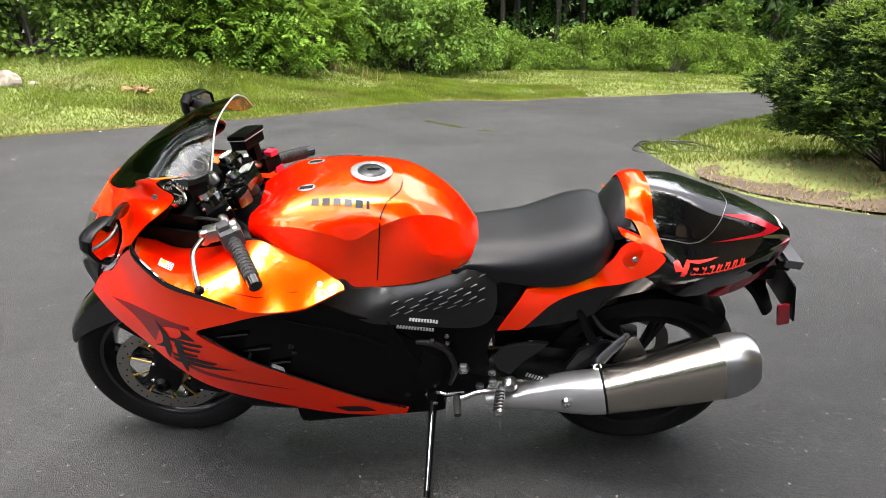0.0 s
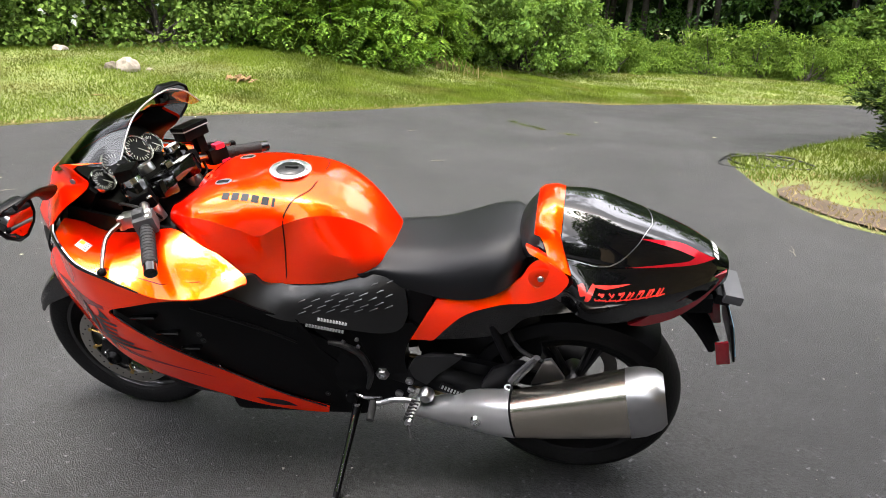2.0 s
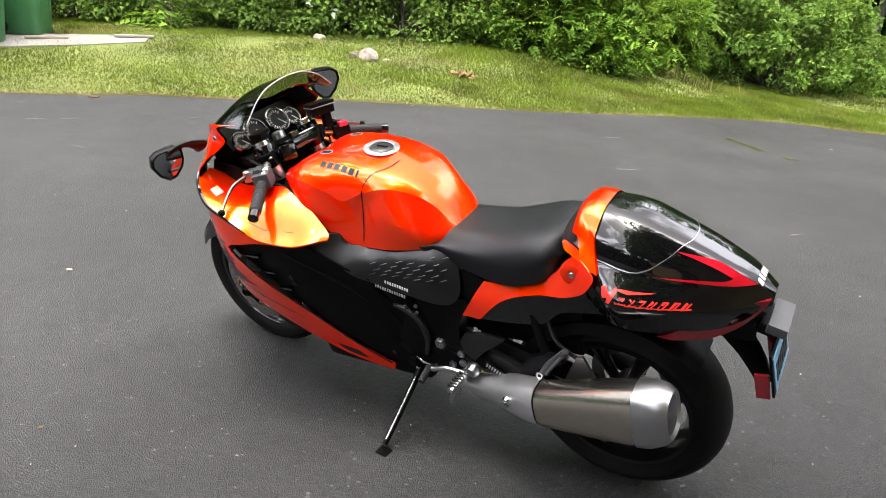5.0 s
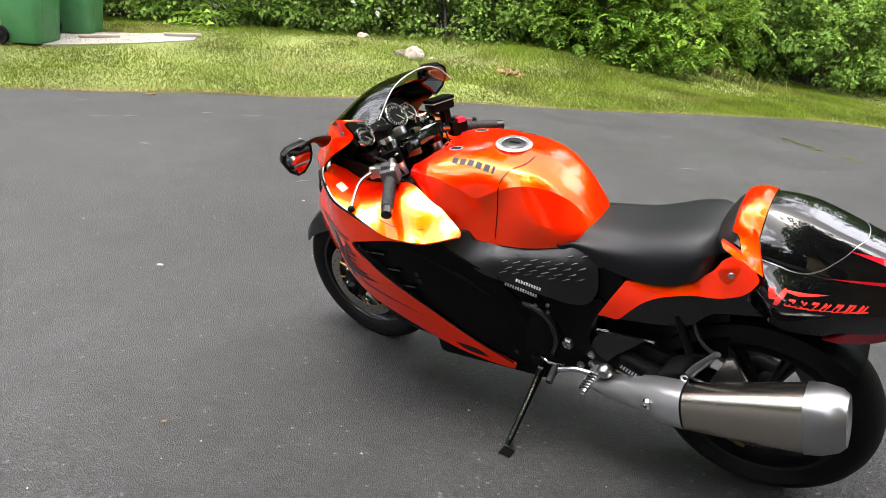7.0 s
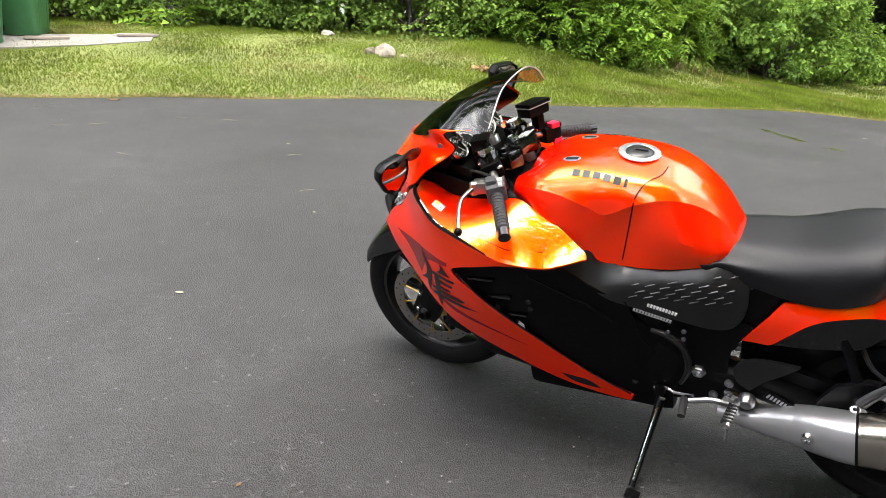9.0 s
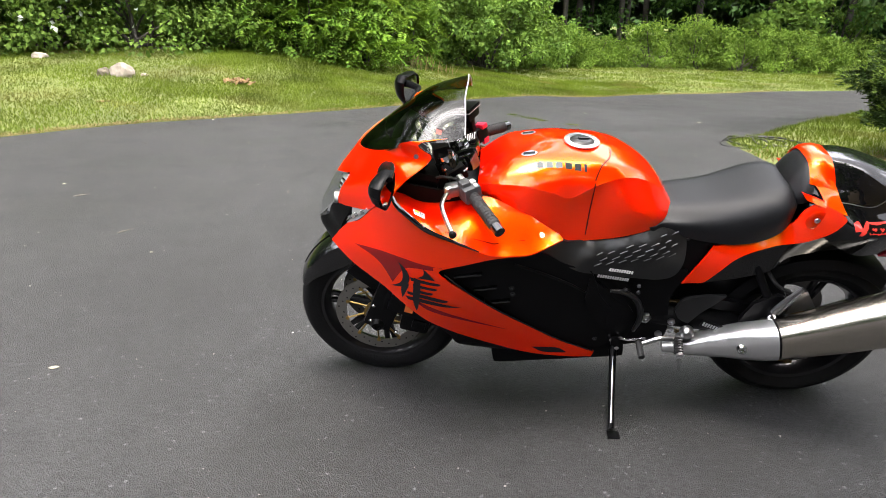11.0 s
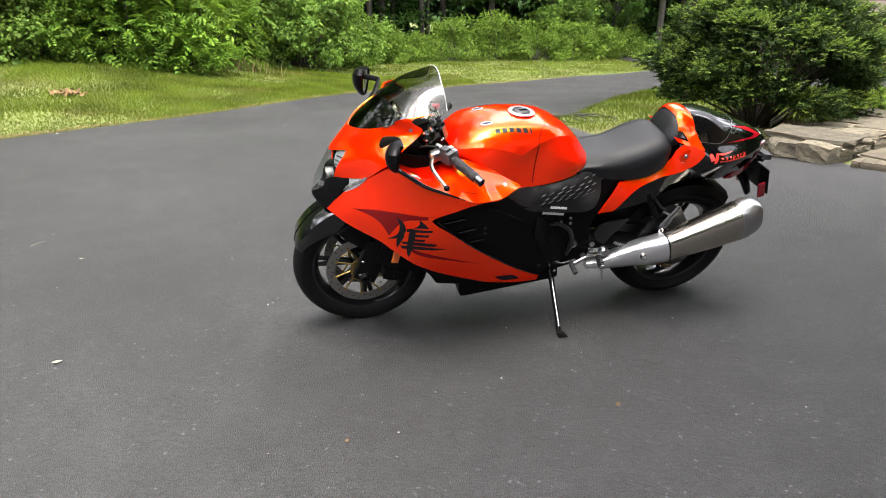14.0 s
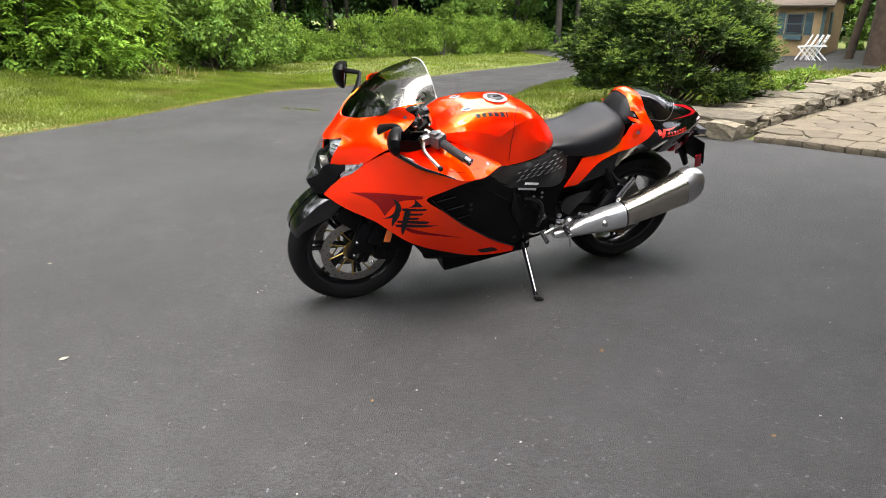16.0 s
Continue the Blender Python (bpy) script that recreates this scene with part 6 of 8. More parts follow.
M_BARK = material("grey bark", (0.085, 0.075, 0.062), rough=0.95, second=(0.03, 0.027, 0.022), scale=14, bump=0.9, stain=0.25)
M_PALEBARK = material("pale bark", (0.36, 0.34, 0.30), rough=0.9, second=(0.16, 0.14, 0.12), scale=9, bump=0.6, stain=0.2)
M_BROWNBARK = material("brown furrowed bark", (0.085, 0.058, 0.038), rough=0.95, second=(0.014, 0.010, 0.007), scale=7, bump=1.0, stain=0.25)
M_DARKBARK = material("dark bark", (0.05, 0.04, 0.03), rough=0.95, second=(0.02, 0.016, 0.012), scale=14, bump=0.9)
rng = np.random.default_rng(7)


def unit(v):
    return v / (np.linalg.norm(v, axis=1, keepdims=True) + 1e-9)


def leaf_mesh(name, at, ahead, up, length, width, mat, parent=None, fold=0.25):
    """Many folded leaves in one mesh: each a kite of two bent halves."""
    n = len(at)
    ahead = unit(ahead)
    across = unit(np.cross(ahead, up))
    top = np.cross(across, ahead)
    length, width = np.broadcast_to(length, n)[:, None], np.broadcast_to(width, n)[:, None]
    base = at
    mid = at + ahead * length * 0.42
    left = mid + across * width * 0.5 + top * width * fold
    right = mid - across * width * 0.5 + top * width * fold
    tip = at + ahead * length - top * length * 0.12
    v = np.stack([base, left, tip, right], axis=1).reshape(-1, 3)
    i = np.arange(n)[:, None] * 4
    f = np.concatenate([i + [0, 1, 2], i + [0, 2, 3]], axis=1).reshape(-1, 3)
    me = bpy.data.meshes.new(name)
    me.vertices.add(len(v))
    me.vertices.foreach_set("co", v.astype(np.float32).ravel())
    me.loops.add(len(f) * 3)
    me.loops.foreach_set("vertex_index", f.astype(np.int32).ravel())
    me.polygons.add(len(f))
    me.polygons.foreach_set("loop_start", np.arange(0, len(f) * 3, 3, dtype=np.int32))
    me.update(calc_edges=True)
    me.validate()
    me.materials.append(mat)
    ob = new(name, me)
    if parent:
        ob.parent = parent
    return ob


def scatter(clumps, radii, per, flat=0.7):
    """Points round clump centres, with the outward way of each."""
    c = np.repeat(clumps, per, axis=0)
    r = np.repeat(np.asarray(radii, float), per)[:, None]
    d = unit(rng.normal(size=c.shape))
    k = rng.random((len(c), 1)) ** 0.4
    off = d * k * r * [1, 1, flat]
    return c + off, d


def simple_leaves(name, pts, out, size, ratio, mat, parent, droop=0.35):
    ahead = unit(out * 0.7 + rng.normal(size=out.shape) * 0.6 + [0, 0, -droop])
    up = unit(rng.normal(size=out.shape) * 0.45 + [0, 0, 1.0] + out * 0.4)
    ln = size * rng.uniform(0.65, 1.3, len(pts))
    return leaf_mesh(name, pts, ahead, up, ln, ln * ratio, mat, parent)


def pinnate_leaves(name, pts, out, size, mat, parent, pairs=5):
    """Compound leaves: leaflets in pairs along an arching stalk."""
    n = len(pts)
    way = unit(out + rng.normal(size=out.shape) * 0.75 + [0, 0, -0.1])
    up = unit(np.tile([0.0, 0.0, 1.0], (n, 1)) + rng.normal(size=out.shape) * 0.3)
    across = unit(np.cross(way, up))
    ln = size * rng.uniform(0.7, 1.25, n)
    at, ahead, ups, length = [], [], [], []
    for k in range(pairs):
        t = (k + 0.8) / pairs
        p = pts + way * (ln * t)[:, None] + np.outer(-0.35 * ln * t * t, [0, 0, 1])
        for s in (-1, 1):
            at.append(p)
            ahead.append(unit(across * s + way * 0.45 + [0, 0, -0.25]))
            ups.append(up)
            length.append(ln * 0.36 * (1 - 0.5 * abs(t - 0.45)))
    at, ahead, ups, length = np.concatenate(at), np.concatenate(ahead), np.concatenate(ups), np.concatenate(length)
    return leaf_mesh(name, at, ahead, ups, length, length * 0.56, mat, parent)


def stems(name, roots, tips, radius, mat, parent):
    for a, b in zip(roots, tips):
        a, b = Vector(a), Vector(b)
        m = a.lerp(b, 0.5) + Vector((random.uniform(-1, 1), random.uniform(-1, 1), 0)) * 0.08 * (b - a).length
        part(name, tube([a, m, b], [radius, radius * 0.75, radius * 0.35], 6, 3), mat, parent)


def shrub(at, wide, tall, label, mat, kind, size, count, clumps, ratio=0.6, seed=1, group="", name="shrub", deep=None):
    """A many-stemmed bush: stems and a crown of leaf clumps with gaps."""
    random.seed(seed)
    x, y = at
    z = land(x, y)
    ob = empty(name, pose(x, y, z), label, "shrub", group)
    deep = deep or wide
    c, r = [], []
    while len(c) < clumps:
        p = np.array([random.uniform(-1, 1), random.uniform(-1, 1), random.uniform(0.05, 1)])
        if p[0] ** 2 + p[1] ** 2 + (p[2] * 0.9) ** 2 > 1.0 or (p[0] ** 2 + p[1] ** 2 + p[2] ** 2 < 0.3 and random.random() < 0.6):
            continue
        c.append(p * [wide, deep, tall])
        r.append(random.uniform(0.16, 0.34) * min(1.4, (wide + tall) * 0.45))
    c = np.array(c)
    pts, out = scatter(c, r, max(1, count // clumps))
    keep = pts[:, 2] > 0.01
    pts, out = pts[keep], out[keep]
    out = unit(out + unit(pts - [0, 0, tall * 0.35]) * 0.6)
    if kind == "pinnate":
        pinnate_leaves("crown", pts, out, size, mat, ob)
    else:
        simple_leaves("crown", pts, out, size, ratio, mat, ob)
    picks = c[::max(1, len(c) // 14)]
    stems("stem", [(random.uniform(-0.2, 0.2) * wide, random.uniform(-0.2, 0.2) * deep, -0.05) for _ in picks], [tuple(p) for p in picks], 0.016 + 0.006 * tall, M_BARK, ob)
    return ob


def tree(at, tall, girth, crown_from, spread, label, leaves, seed, mat=M_CANOPY, bark=M_BARK, lean=(0, 0), size=0.22):
    """A tapered trunk with limbs and a crown of leaf clumps."""
    random.seed(seed)
    x, y = at
    ob = empty("tree", pose(x, y, land(x, y)), label, "tree")
    top = Vector((lean[0] * tall, lean[1] * tall, tall))
    mid = top * 0.5 + Vector((random.uniform(-0.2, 0.2), random.uniform(-0.2, 0.2), 0))
    pieces = [tube([(0, 0, -0.3), (0, 0, 0.15), tuple(top * 0.25), tuple(mid), tuple(top)], [girth * 1.35, girth * 1.05, girth * 0.9, girth * 0.7, girth * 0.2], 12, 4)]
    c, r = [], []
    for k in range(9):
        h = crown_from + (tall - crown_from) * (k + 0.5) / 9
        p = top * (h / tall)
        a = random.uniform(0, math.tau)
        reach = spread * (0.55 + 0.45 * math.sin(math.pi * (k + 1) / 10)) * random.uniform(0.7, 1.1)
        q = p + Vector((math.cos(a) * reach, math.sin(a) * reach, reach * 0.35))
        pieces.append(tube([p, p.lerp(q, 0.5) + Vector((0, 0, 0.12 * reach)), q], [girth * 0.33, girth * 0.2, girth * 0.06], 7, 3))
        for _ in range(4):
            c.append(np.array(p.lerp(q, random.uniform(0.45, 1.1))) + np.array([random.gauss(0, 0.5), random.gauss(0, 0.5), random.gauss(0, 0.4)]))
            r.append(random.uniform(0.7, 1.3) * spread * 0.38)
    part("trunk", joined(*pieces), bark, ob)
    if leaves:
        pts, out = scatter(np.array(c), r, leaves // len(c), 0.6)
        simple_leaves("crown", pts, out, size, 0.62, mat, ob)
    return ob


def build_plants():
    # tangled vine hedge at the top of the bank
    vine = "tangled hedge of broad light green vine leaves"
    for k, (x, y, w, h) in enumerate(((-11.3, 7.6, 1.3, 1.9), (-10.0, 9.0, 1.3, 2.0), (-8.7, 9.9, 1.25, 2.0), (-7.6, 10.3, 1.2, 2.1), (-6.5, 11.1, 1.3, 2.2), (-5.7, 11.9, 1.2, 2.3), (-12.6, 6.4, 1.3, 2.2))):
        shrub((x, y), w, h, vine, M_VINE, "simple", 0.076, 8500, 60, 0.85, 20 + k, "hedge along the bank")
    # pinnate shrubs spilling over the lawn
    pin = "leafy shrub with long pinnate bright green leaves"
    for k, (x, y, w, h) in enumerate(((-5.0, 12.5, 1.25, 2.6), (-4.0, 12.6, 1.15, 2.3), (-3.2, 13.0, 1.05, 2.1), (-4.4, 14.0, 1.6, 3.4), (-2.6, 14.6, 0.8, 1.5))):
        shrub((x, y), w, h, pin, M_SUMAC, "pinnate", 0.27, 1500, 90, seed=40 + k, group="pinnate shrubs")
    shrub((-9.35, 8.05), 0.35, 0.55, "young pinnate plant drooping over the grass", M_SUMAC, "pinnate", 0.45, 26, 8, seed=52)
    # dark maple undergrowth
    dark = "dark green maple undergrowth at the wood's edge"
    for k, (x, y, w, h) in enumerate(((-2.3, 16.4, 1.5, 3.2), (-0.9, 17.6, 1.5, 2.8), (-2.0, 18.6, 2.0, 4.2), (0.2, 20.4, 1.6, 2.4), (-3.8, 17.0, 2.0, 4.6))):
        shrub((x, y), w, h, dark, M_MAPLE, "simple", 0.10, 9500, 80, 0.8, 60 + k, "maple undergrowth")
    # bright weeds along the far verge
    weed = "tall bright green weeds along the verge"
    for k, (x, y, w, h) in enumerate(((0.4, 22.6, 1.0, 1.15), (1.7, 23.8, 1.1, 1.3), (3.0, 25.4, 1.1, 1.0), (4.9, 25.8, 1.3, 1.5), (6.6, 26.0, 1.3, 1.7), (8.3, 25.8, 1.3, 1.7), (9.9, 26.6, 1.3, 1.5), (11.5, 27.4, 1.4, 1.3), (13.3, 29.0, 1.5, 1.3))):
        shrub((x, y), w, h, weed, M_WEED, "simple", 0.125, 5200, 60, 0.36, 80 + k, "verge weeds", deep=0.9)
    for k, (x, y, w, h) in enumerate(((11.6, 30.5, 2.2, 3.0), (14.2, 33.0, 2.6, 3.4))):
        shrub((x, y), w, h, dark, M_MAPLE, "simple", 0.22, 3200, 52, 0.8, 100 + k, "maple undergrowth")
    # the wood: trunks with high crowns
    spots = [(0.95, 37.5, 0.24, 1), (2.6, 34.5, 0.16, 0), (3.6, 37.5, 0.2, 0), (5.5, 36.0, 0.17, 0), (-1.2, 31.0, 0.2, 0), (-3.5, 26.0, 0.22, 0), (-5.0, 20.5, 0.24, 0), (-7.5, 17.5, 0.2, 0), (-10.5, 15.5, 0.26, 0),
             (-13.5, 12.0, 0.24, 0), (-16.5, 9.0, 0.22, 0), (9.5, 37.0, 0.22, 0), (12.8, 36.0, 0.2, 0), (15.2, 33.5, 0.19, 0), (16.4, 31.0, 0.2, 0), (18.4, 32.5, 0.17, 0), (7.4, 39.5, 0.2, 0), (1.7, 38.5, 0.13, 0), (2.1, 41.0, 0.2, 0), (3.1, 40.0, 0.12, 0), (4.6, 40.5, 0.16, 0), (6.2, 38.0, 0.12, 0), (21.5, 35.5, 0.25, 0), (-18.5, 3.0, 0.26, 0)]
    for k, (x, y, g, pale) in enumerate(spots):
        lab = "tall forest tree with a pale straight trunk" if pale else "tall forest tree with a dark trunk and high crown"
        tree((x, y), random.Random(k).uniform(20, 26), g * 0.8, 4.0, 4.8, lab, 4200, 200 + k, size=0.40, bark=M_PALEBARK if pale else M_BARK, lean=(random.Random(k + 9).uniform(-0.04, 0.04), random.Random(k + 5).uniform(-0.03, 0.03)))
    # unseen trees added round the yard, behind and beside the camera, for dark reflections
    for k, (x, y) in enumerate(((-21, -4), (-20, -13), (-13, -19), (-5, -22), (4, -23), (13, -20), (18, -11), (21, -2), (24, 6))):
        tree((x, y), 10 + 1.5 * (k % 3), 0.28, 2.2, 4.0, "tall unseen yard tree with a full crown, added to shape the light", 3600, 300 + k, size=0.36, mat=M_DEEP)
    # unseen crown added beside the drive to shade its near right ground
    tree((3.1, -2.1), 9.0, 0.28, 3.0, 3.6, "tall unseen yard tree with a full crown, added to shape the light", 10000, 321, size=0.32)
    # trees by the shed
    tree((20.3, 17.2), 9, 0.135, 4, 2.8, "slim tree with a brown trunk beside the shed", 1300, 330, bark=M_BROWNBARK, lean=(0.09, -0.09))
    tree((17.75, 14.0), 13, 0.42, 5, 4.0, "stout tree with rough furrowed bark behind the wall", 1500, 331, bark=M_BROWNBARK, lean=(0.02, 0.0))
    for k, (x, y) in enumerate(((22.5, 15.0), (25, 18), (21.5, 13.2), (23.6, 16.4), (26.5, 15.2), (19.5, 24.5), (16.5, 27.5), (27.5, 21.0))):
        tree((x, y), 12, 0.2, 3.0, 3.4, "slim woodland tree behind the shed", 1300, 340 + k)
    for k, (x, y) in enumerate(((24.6, 17.4), (25.6, 15.6), (26.4, 13.6), (27.6, 19.0), (25.4, 11.8), (28.4, 16.6), (28.0, 21.5), (24.0, 13.6))):
        shrub((x, y), 1.9, 4.6, "dim thicket under the trees behind the shed", M_MAPLE, "simple", 0.26, 2600, 40, 0.8, 110 + k, "thicket behind the shed")
    # depth of the wood, its shade put into the leaf colour
    far = []
    for k in range(1900):
        a = rng.uniform(radians(12), radians(172))
        d = rng.uniform(42, 60)
        far.append((d * math.cos(a), d * math.sin(a), -2.0 + 24.0 * rng.random()))
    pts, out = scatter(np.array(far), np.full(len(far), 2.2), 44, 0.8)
    tagged(simple_leaves("far_woods", pts, out, 0.8, 0.7, M_DEEP, None), "far leaves behind the trees with the wood's shade in their colour", "woods", kind="stuff")
    # ring added far behind the trees, coloured dark to dim the bright horizon
    rows = []
    for j in range(6):
        row = []
        for i in range(121):
            a = math.tau * i / 120
            d = 84 + 3.0 * j + (2.5 * noise.noise((i * 0.6, j * 0.9, 1.0)) if 0 < i < 120 else 0)
            row.append((d * math.cos(a), d * math.sin(a), -6 + (30 + (5 * noise.noise((i * 0.35, 0.0, 4.0)) if 0 < i < 120 else 0)) * j / 5))
        rows += row
    tagged(solid("backdrop", rows, [(j * 121 + i, j * 121 + i + 1, (j + 1) * 121 + i + 1, (j + 1) * 121 + i) for j in range(5) for i in range(120)], M_DEEP), "dark leaf-coloured ring added far behind the trees to block the horizon", "backdrop", kind="structure")
    roof = []
    for k in range(3200):
        x, y = rng.uniform(-30, 32), rng.uniform(18, 62)
        if y < 29 and (x > -3 or y < 22 + 0.4 * (x + 3)):
            continue
        roof.append((x, y, rng.uniform(6.5, 26)))
    pts, out = scatter(np.array(roof), np.full(len(roof), 1.9), 42, 0.5)
    tagged(simple_leaves("canopy", pts, out, 0.6, 0.7, M_CANOPY, None), "closed leaf canopy over the wood", "woods", kind="stuff")
    bough = []
    for k in range(46):
        t = rng.random()
        bough.append((4.6 + 5.2 * t + rng.normal() * 0.5, 28.6 + rng.normal() * 0.7, 3.1 + 1.6 * rng.random() + 0.5 * math.sin(3 * t)))
    pts, out = scatter(np.array(bough), np.full(len(bough), 0.75), 85, 0.45)
    tagged(simple_leaves("overhanging_boughs", pts, out, 0.26, 0.7, M_MAPLE, None), "light green maple boughs hanging over the verge", "boughs", kind="stuff")
    # unseen thicket added round the yard, coloured dark to dim the paint's reflections
    ring = []
    for k in range(1900):
        a = rng.uniform(radians(168), radians(392))
        d = rng.uniform(18, 28)
        ring.append((d * math.cos(a), d * math.sin(a), (8 + 1.5 * math.sin(5 * a) + 1.0 * math.sin(13 * a + 1)) * rng.random() ** 0.9))
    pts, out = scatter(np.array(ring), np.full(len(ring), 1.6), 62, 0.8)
    tagged(simple_leaves("unseen_thicket", pts, out, 0.75, 0.7, M_DEEP, None), "unseen dense thicket added to close the yard, coloured dark for reflections", "woods", kind="stuff")
    low = []
    for k in range(460):
        a = rng.uniform(radians(50), radians(150))
        d = rng.uniform(28, 40) if a < radians(95) else rng.uniform(17, 30)
        low.append((d * math.cos(a), d * math.sin(a), land(d * math.cos(a), min(40, d * math.sin(a))) + 0.1 + 4.6 * rng.random() ** 1.5))
    low = np.array([p for p in low if not (p[0] > 0.5 and p[1] < 30)])
    pts, out = scatter(low, np.full(len(low), 0.8), 60, 0.7)
    tagged(simple_leaves("undergrowth", pts, out, 0.2, 0.7, M_CANOPY, None), "low undergrowth on the forest floor", "undergrowth", kind="stuff")

    # spreading yew on the island
    random.seed(5)
    z0 = land(4.3, 6.3)
    yew = empty("yew_bush", pose(4.3, 6.3, z0), "spreading dark green yew bush with layered branches", "shrub")
    c, limbs = [], []
    for k in range(300):
        a = random.uniform(0, math.tau)
        h = random.random()
        lobe = 1.0 + 0.10 * math.sin(3 * a + 1) + 0.10 * math.sin(7 * a + 5 * h)
        reach = 1.16 * math.sqrt(max(0.04, 1 - (abs(h - 0.3) / 0.74) ** 2)) * lobe * (0.4 + 0.6 * random.random() ** 0.3)
        c.append(np.array([math.cos(a) * reach, math.sin(a) * reach, 0.36 + h * 1.12 + 0.06 * math.sin(11 * h + 2 * a)]))
        if k % 6 == 0:
            limbs.append(c[-1])
    c = np.array(c)
    away = unit(c * [1, 1, 0.0] + [0, 0, 0.35])
    # each branch ends in a tuft of twigs; its upper, outer side carries the new growth
    per, sprig = 52, 8
    lump = np.repeat(rng.uniform(0.75, 1.35, len(c)), per)[:, None]
    off = unit(rng.normal(size=(len(c) * per, 3))) * rng.random((len(c) * per, 1)) ** 0.5 * [0.17, 0.17, 0.10] * lump
    base = np.repeat(c, per, axis=0) + off
    fan = unit(np.repeat(away, per, axis=0) * 0.7 + unit(off) * 0.8 + rng.normal(size=base.shape) * 0.35 + [0, 0, 0.2])
    order = np.tile(np.arange(sprig), len(base))
    along = np.repeat(fan, sprig, axis=0)
    sideways = unit(np.cross(along, [0.0, 0.0, 1.0]) + rng.normal(size=along.shape) * 0.3) * np.where(order[:, None] % 2 == 0, 1, -1)
    at = np.repeat(base, sprig, axis=0) + along * (order / sprig)[:, None] * 0.075
    needle = unit(along + sideways * 0.9 + rng.normal(size=at.shape) * 0.2)
    upward = np.tile([0.0, 0.0, 1.0], (len(at), 1)) + rng.normal(size=at.shape) * 0.5
    young = np.repeat((off @ [0.0, 0.0, 1.0] + np.sum(off * np.repeat(away, per, axis=0), axis=1) * 0.6) > 0.055, sprig) & (order > 1)
    for pick, mat, word in ((~young, M_YEW, "crown"), (young, M_YEWTIP, "new_growth")):
        leaf_mesh(word, at[pick], needle[pick], upward[pick], 0.042 * rng.uniform(0.7, 1.3, pick.sum()), 0.018, mat, yew)
    stems("branch", [(random.uniform(-0.1, 0.1), random.uniform(-0.1, 0.1), -0.03) for _ in limbs], [tuple(p) for p in limbs], 0.02, M_DARKBARK, yew)
    tree((5.3, 9.65), 5.5, 0.11, 1.0, 1.5, "dark slender evergreen behind the yew", 5200, 360, mat=M_YEW, bark=M_DARKBARK, size=0.12)
    shrub((5.6, 5.75), 0.34, 0.5, "light green sprouting shrub beside the wall", M_WEED, "simple", 0.06, 900, 18, 0.5, 130)
    shrub((6.2, 6.35), 0.4, 0.35, "thin stalks with small leaves behind the wall", M_WEED, "simple", 0.07, 160, 14, 0.4, 131)
    shrub((7.4, 7.0), 0.4, 0.4, "small leafy weed behind the wall", M_WEED, "simple", 0.08, 420, 14, 0.5, 132)

    # grass
    def blades(name, n, box_, tall, wide, label, mat=M_GRASS, keep=None):
        x, y = rng.uniform(box_[0], box_[1], n), rng.uniform(box_[2], box_[3], n)
        ok = ~on_road(x, y)
        if keep is not None:
            ok &= keep(x, y)
        x, y = x[ok], y[ok]
        gap = edge_gap(x, y)
        z = np.array([land(a, b) for a, b in zip(x, y)]) + np.clip(gap / 0.5, 0, 1) * 0.02 - 0.008
        lumps = np.array([noise.noise((a * 0.8, b * 0.8, 3)) for a, b in zip(x, y)])
        ln = tall * rng.uniform(0.5, 1.35, len(x)) * (1 + 0.5 * lumps)
        ahead = unit(np.c_[rng.normal(size=(len(x), 2)) * 0.65, np.ones(len(x))])
        up = unit(np.c_[rng.normal(size=(len(x), 2)), np.full(len(x), 0.2)])
        ob = leaf_mesh(name, np.c_[x, y, z], ahead, up, ln, wide, mat, None, 0.1)
        return tagged(ob, label, "grass", kind="stuff")
    bed = lambda x, y: ~((x > 2.2) & (x < 6.2) & (y > 4.4) & (y < 12) & (((x - 3.6) / 1.75) ** 2 + ((y - 5.75) / 1.25) ** 2 < 1) & (y < 6.55 + 0.25 * (x - 2.4)))
    bank = lambda x, y: (y < 0.9 * x + 17.5) & (y > 0.86 * x + 8.5)
    blades("lawn_grass", 330000, (-12, 0, 2.5, 12.5), 0.042, 0.0075, "short mown lawn grass on the bank", keep=bank)
    blades("bank_grass", 110000, (-5, 3, 8, 17), 0.05, 0.009, "mown lawn grass along the drive")
    blades("verge_grass", 110000, (-2, 14, 11, 30), 0.06, 0.013, "grass of the far verge")
    blades("island_grass", 62000, (2.1, 9.5, 4.4, 12.9), 0.07, 0.009, "grass on the island beside the drive", keep=lambda x, y: bed(x, y) & ((x < 3.3) | (y > 4.3 + (x - 3.62) * 0.426 + 0.62)))
    blades("shed_grass", 9000, (9, 24, 8, 17), 0.10, 0.03, "grass by the wall and the shed", keep=lambda x, y: y > 4.3 + (x - 3.62) * 0.426 + 0.65)
    line = np.array([tuple(q) for q in spline(LAWN_EDGE[2:16], 40)])
    at = line[rng.integers(0, len(line) - 1, 15000)]
    at = at + rng.normal(size=at.shape) * 0.05
    at = at[~on_road(at[:, 0], at[:, 1])]
    n = len(at)
    straw = leaf_mesh("dry_grass", np.c_[at, [land(a, b) + 0.002 for a, b in at]], unit(np.c_[rng.normal(size=(n, 2)), np.full(n, 0.5)]), unit(rng.normal(size=(n, 3)) + [0, 0, 0.5]), 0.05 * rng.uniform(0.4, 1.3, n), 0.008, M_STRAW, None, 0.1)
    tagged(straw, "dry straw along the drive's edge", "grass", kind="stuff")
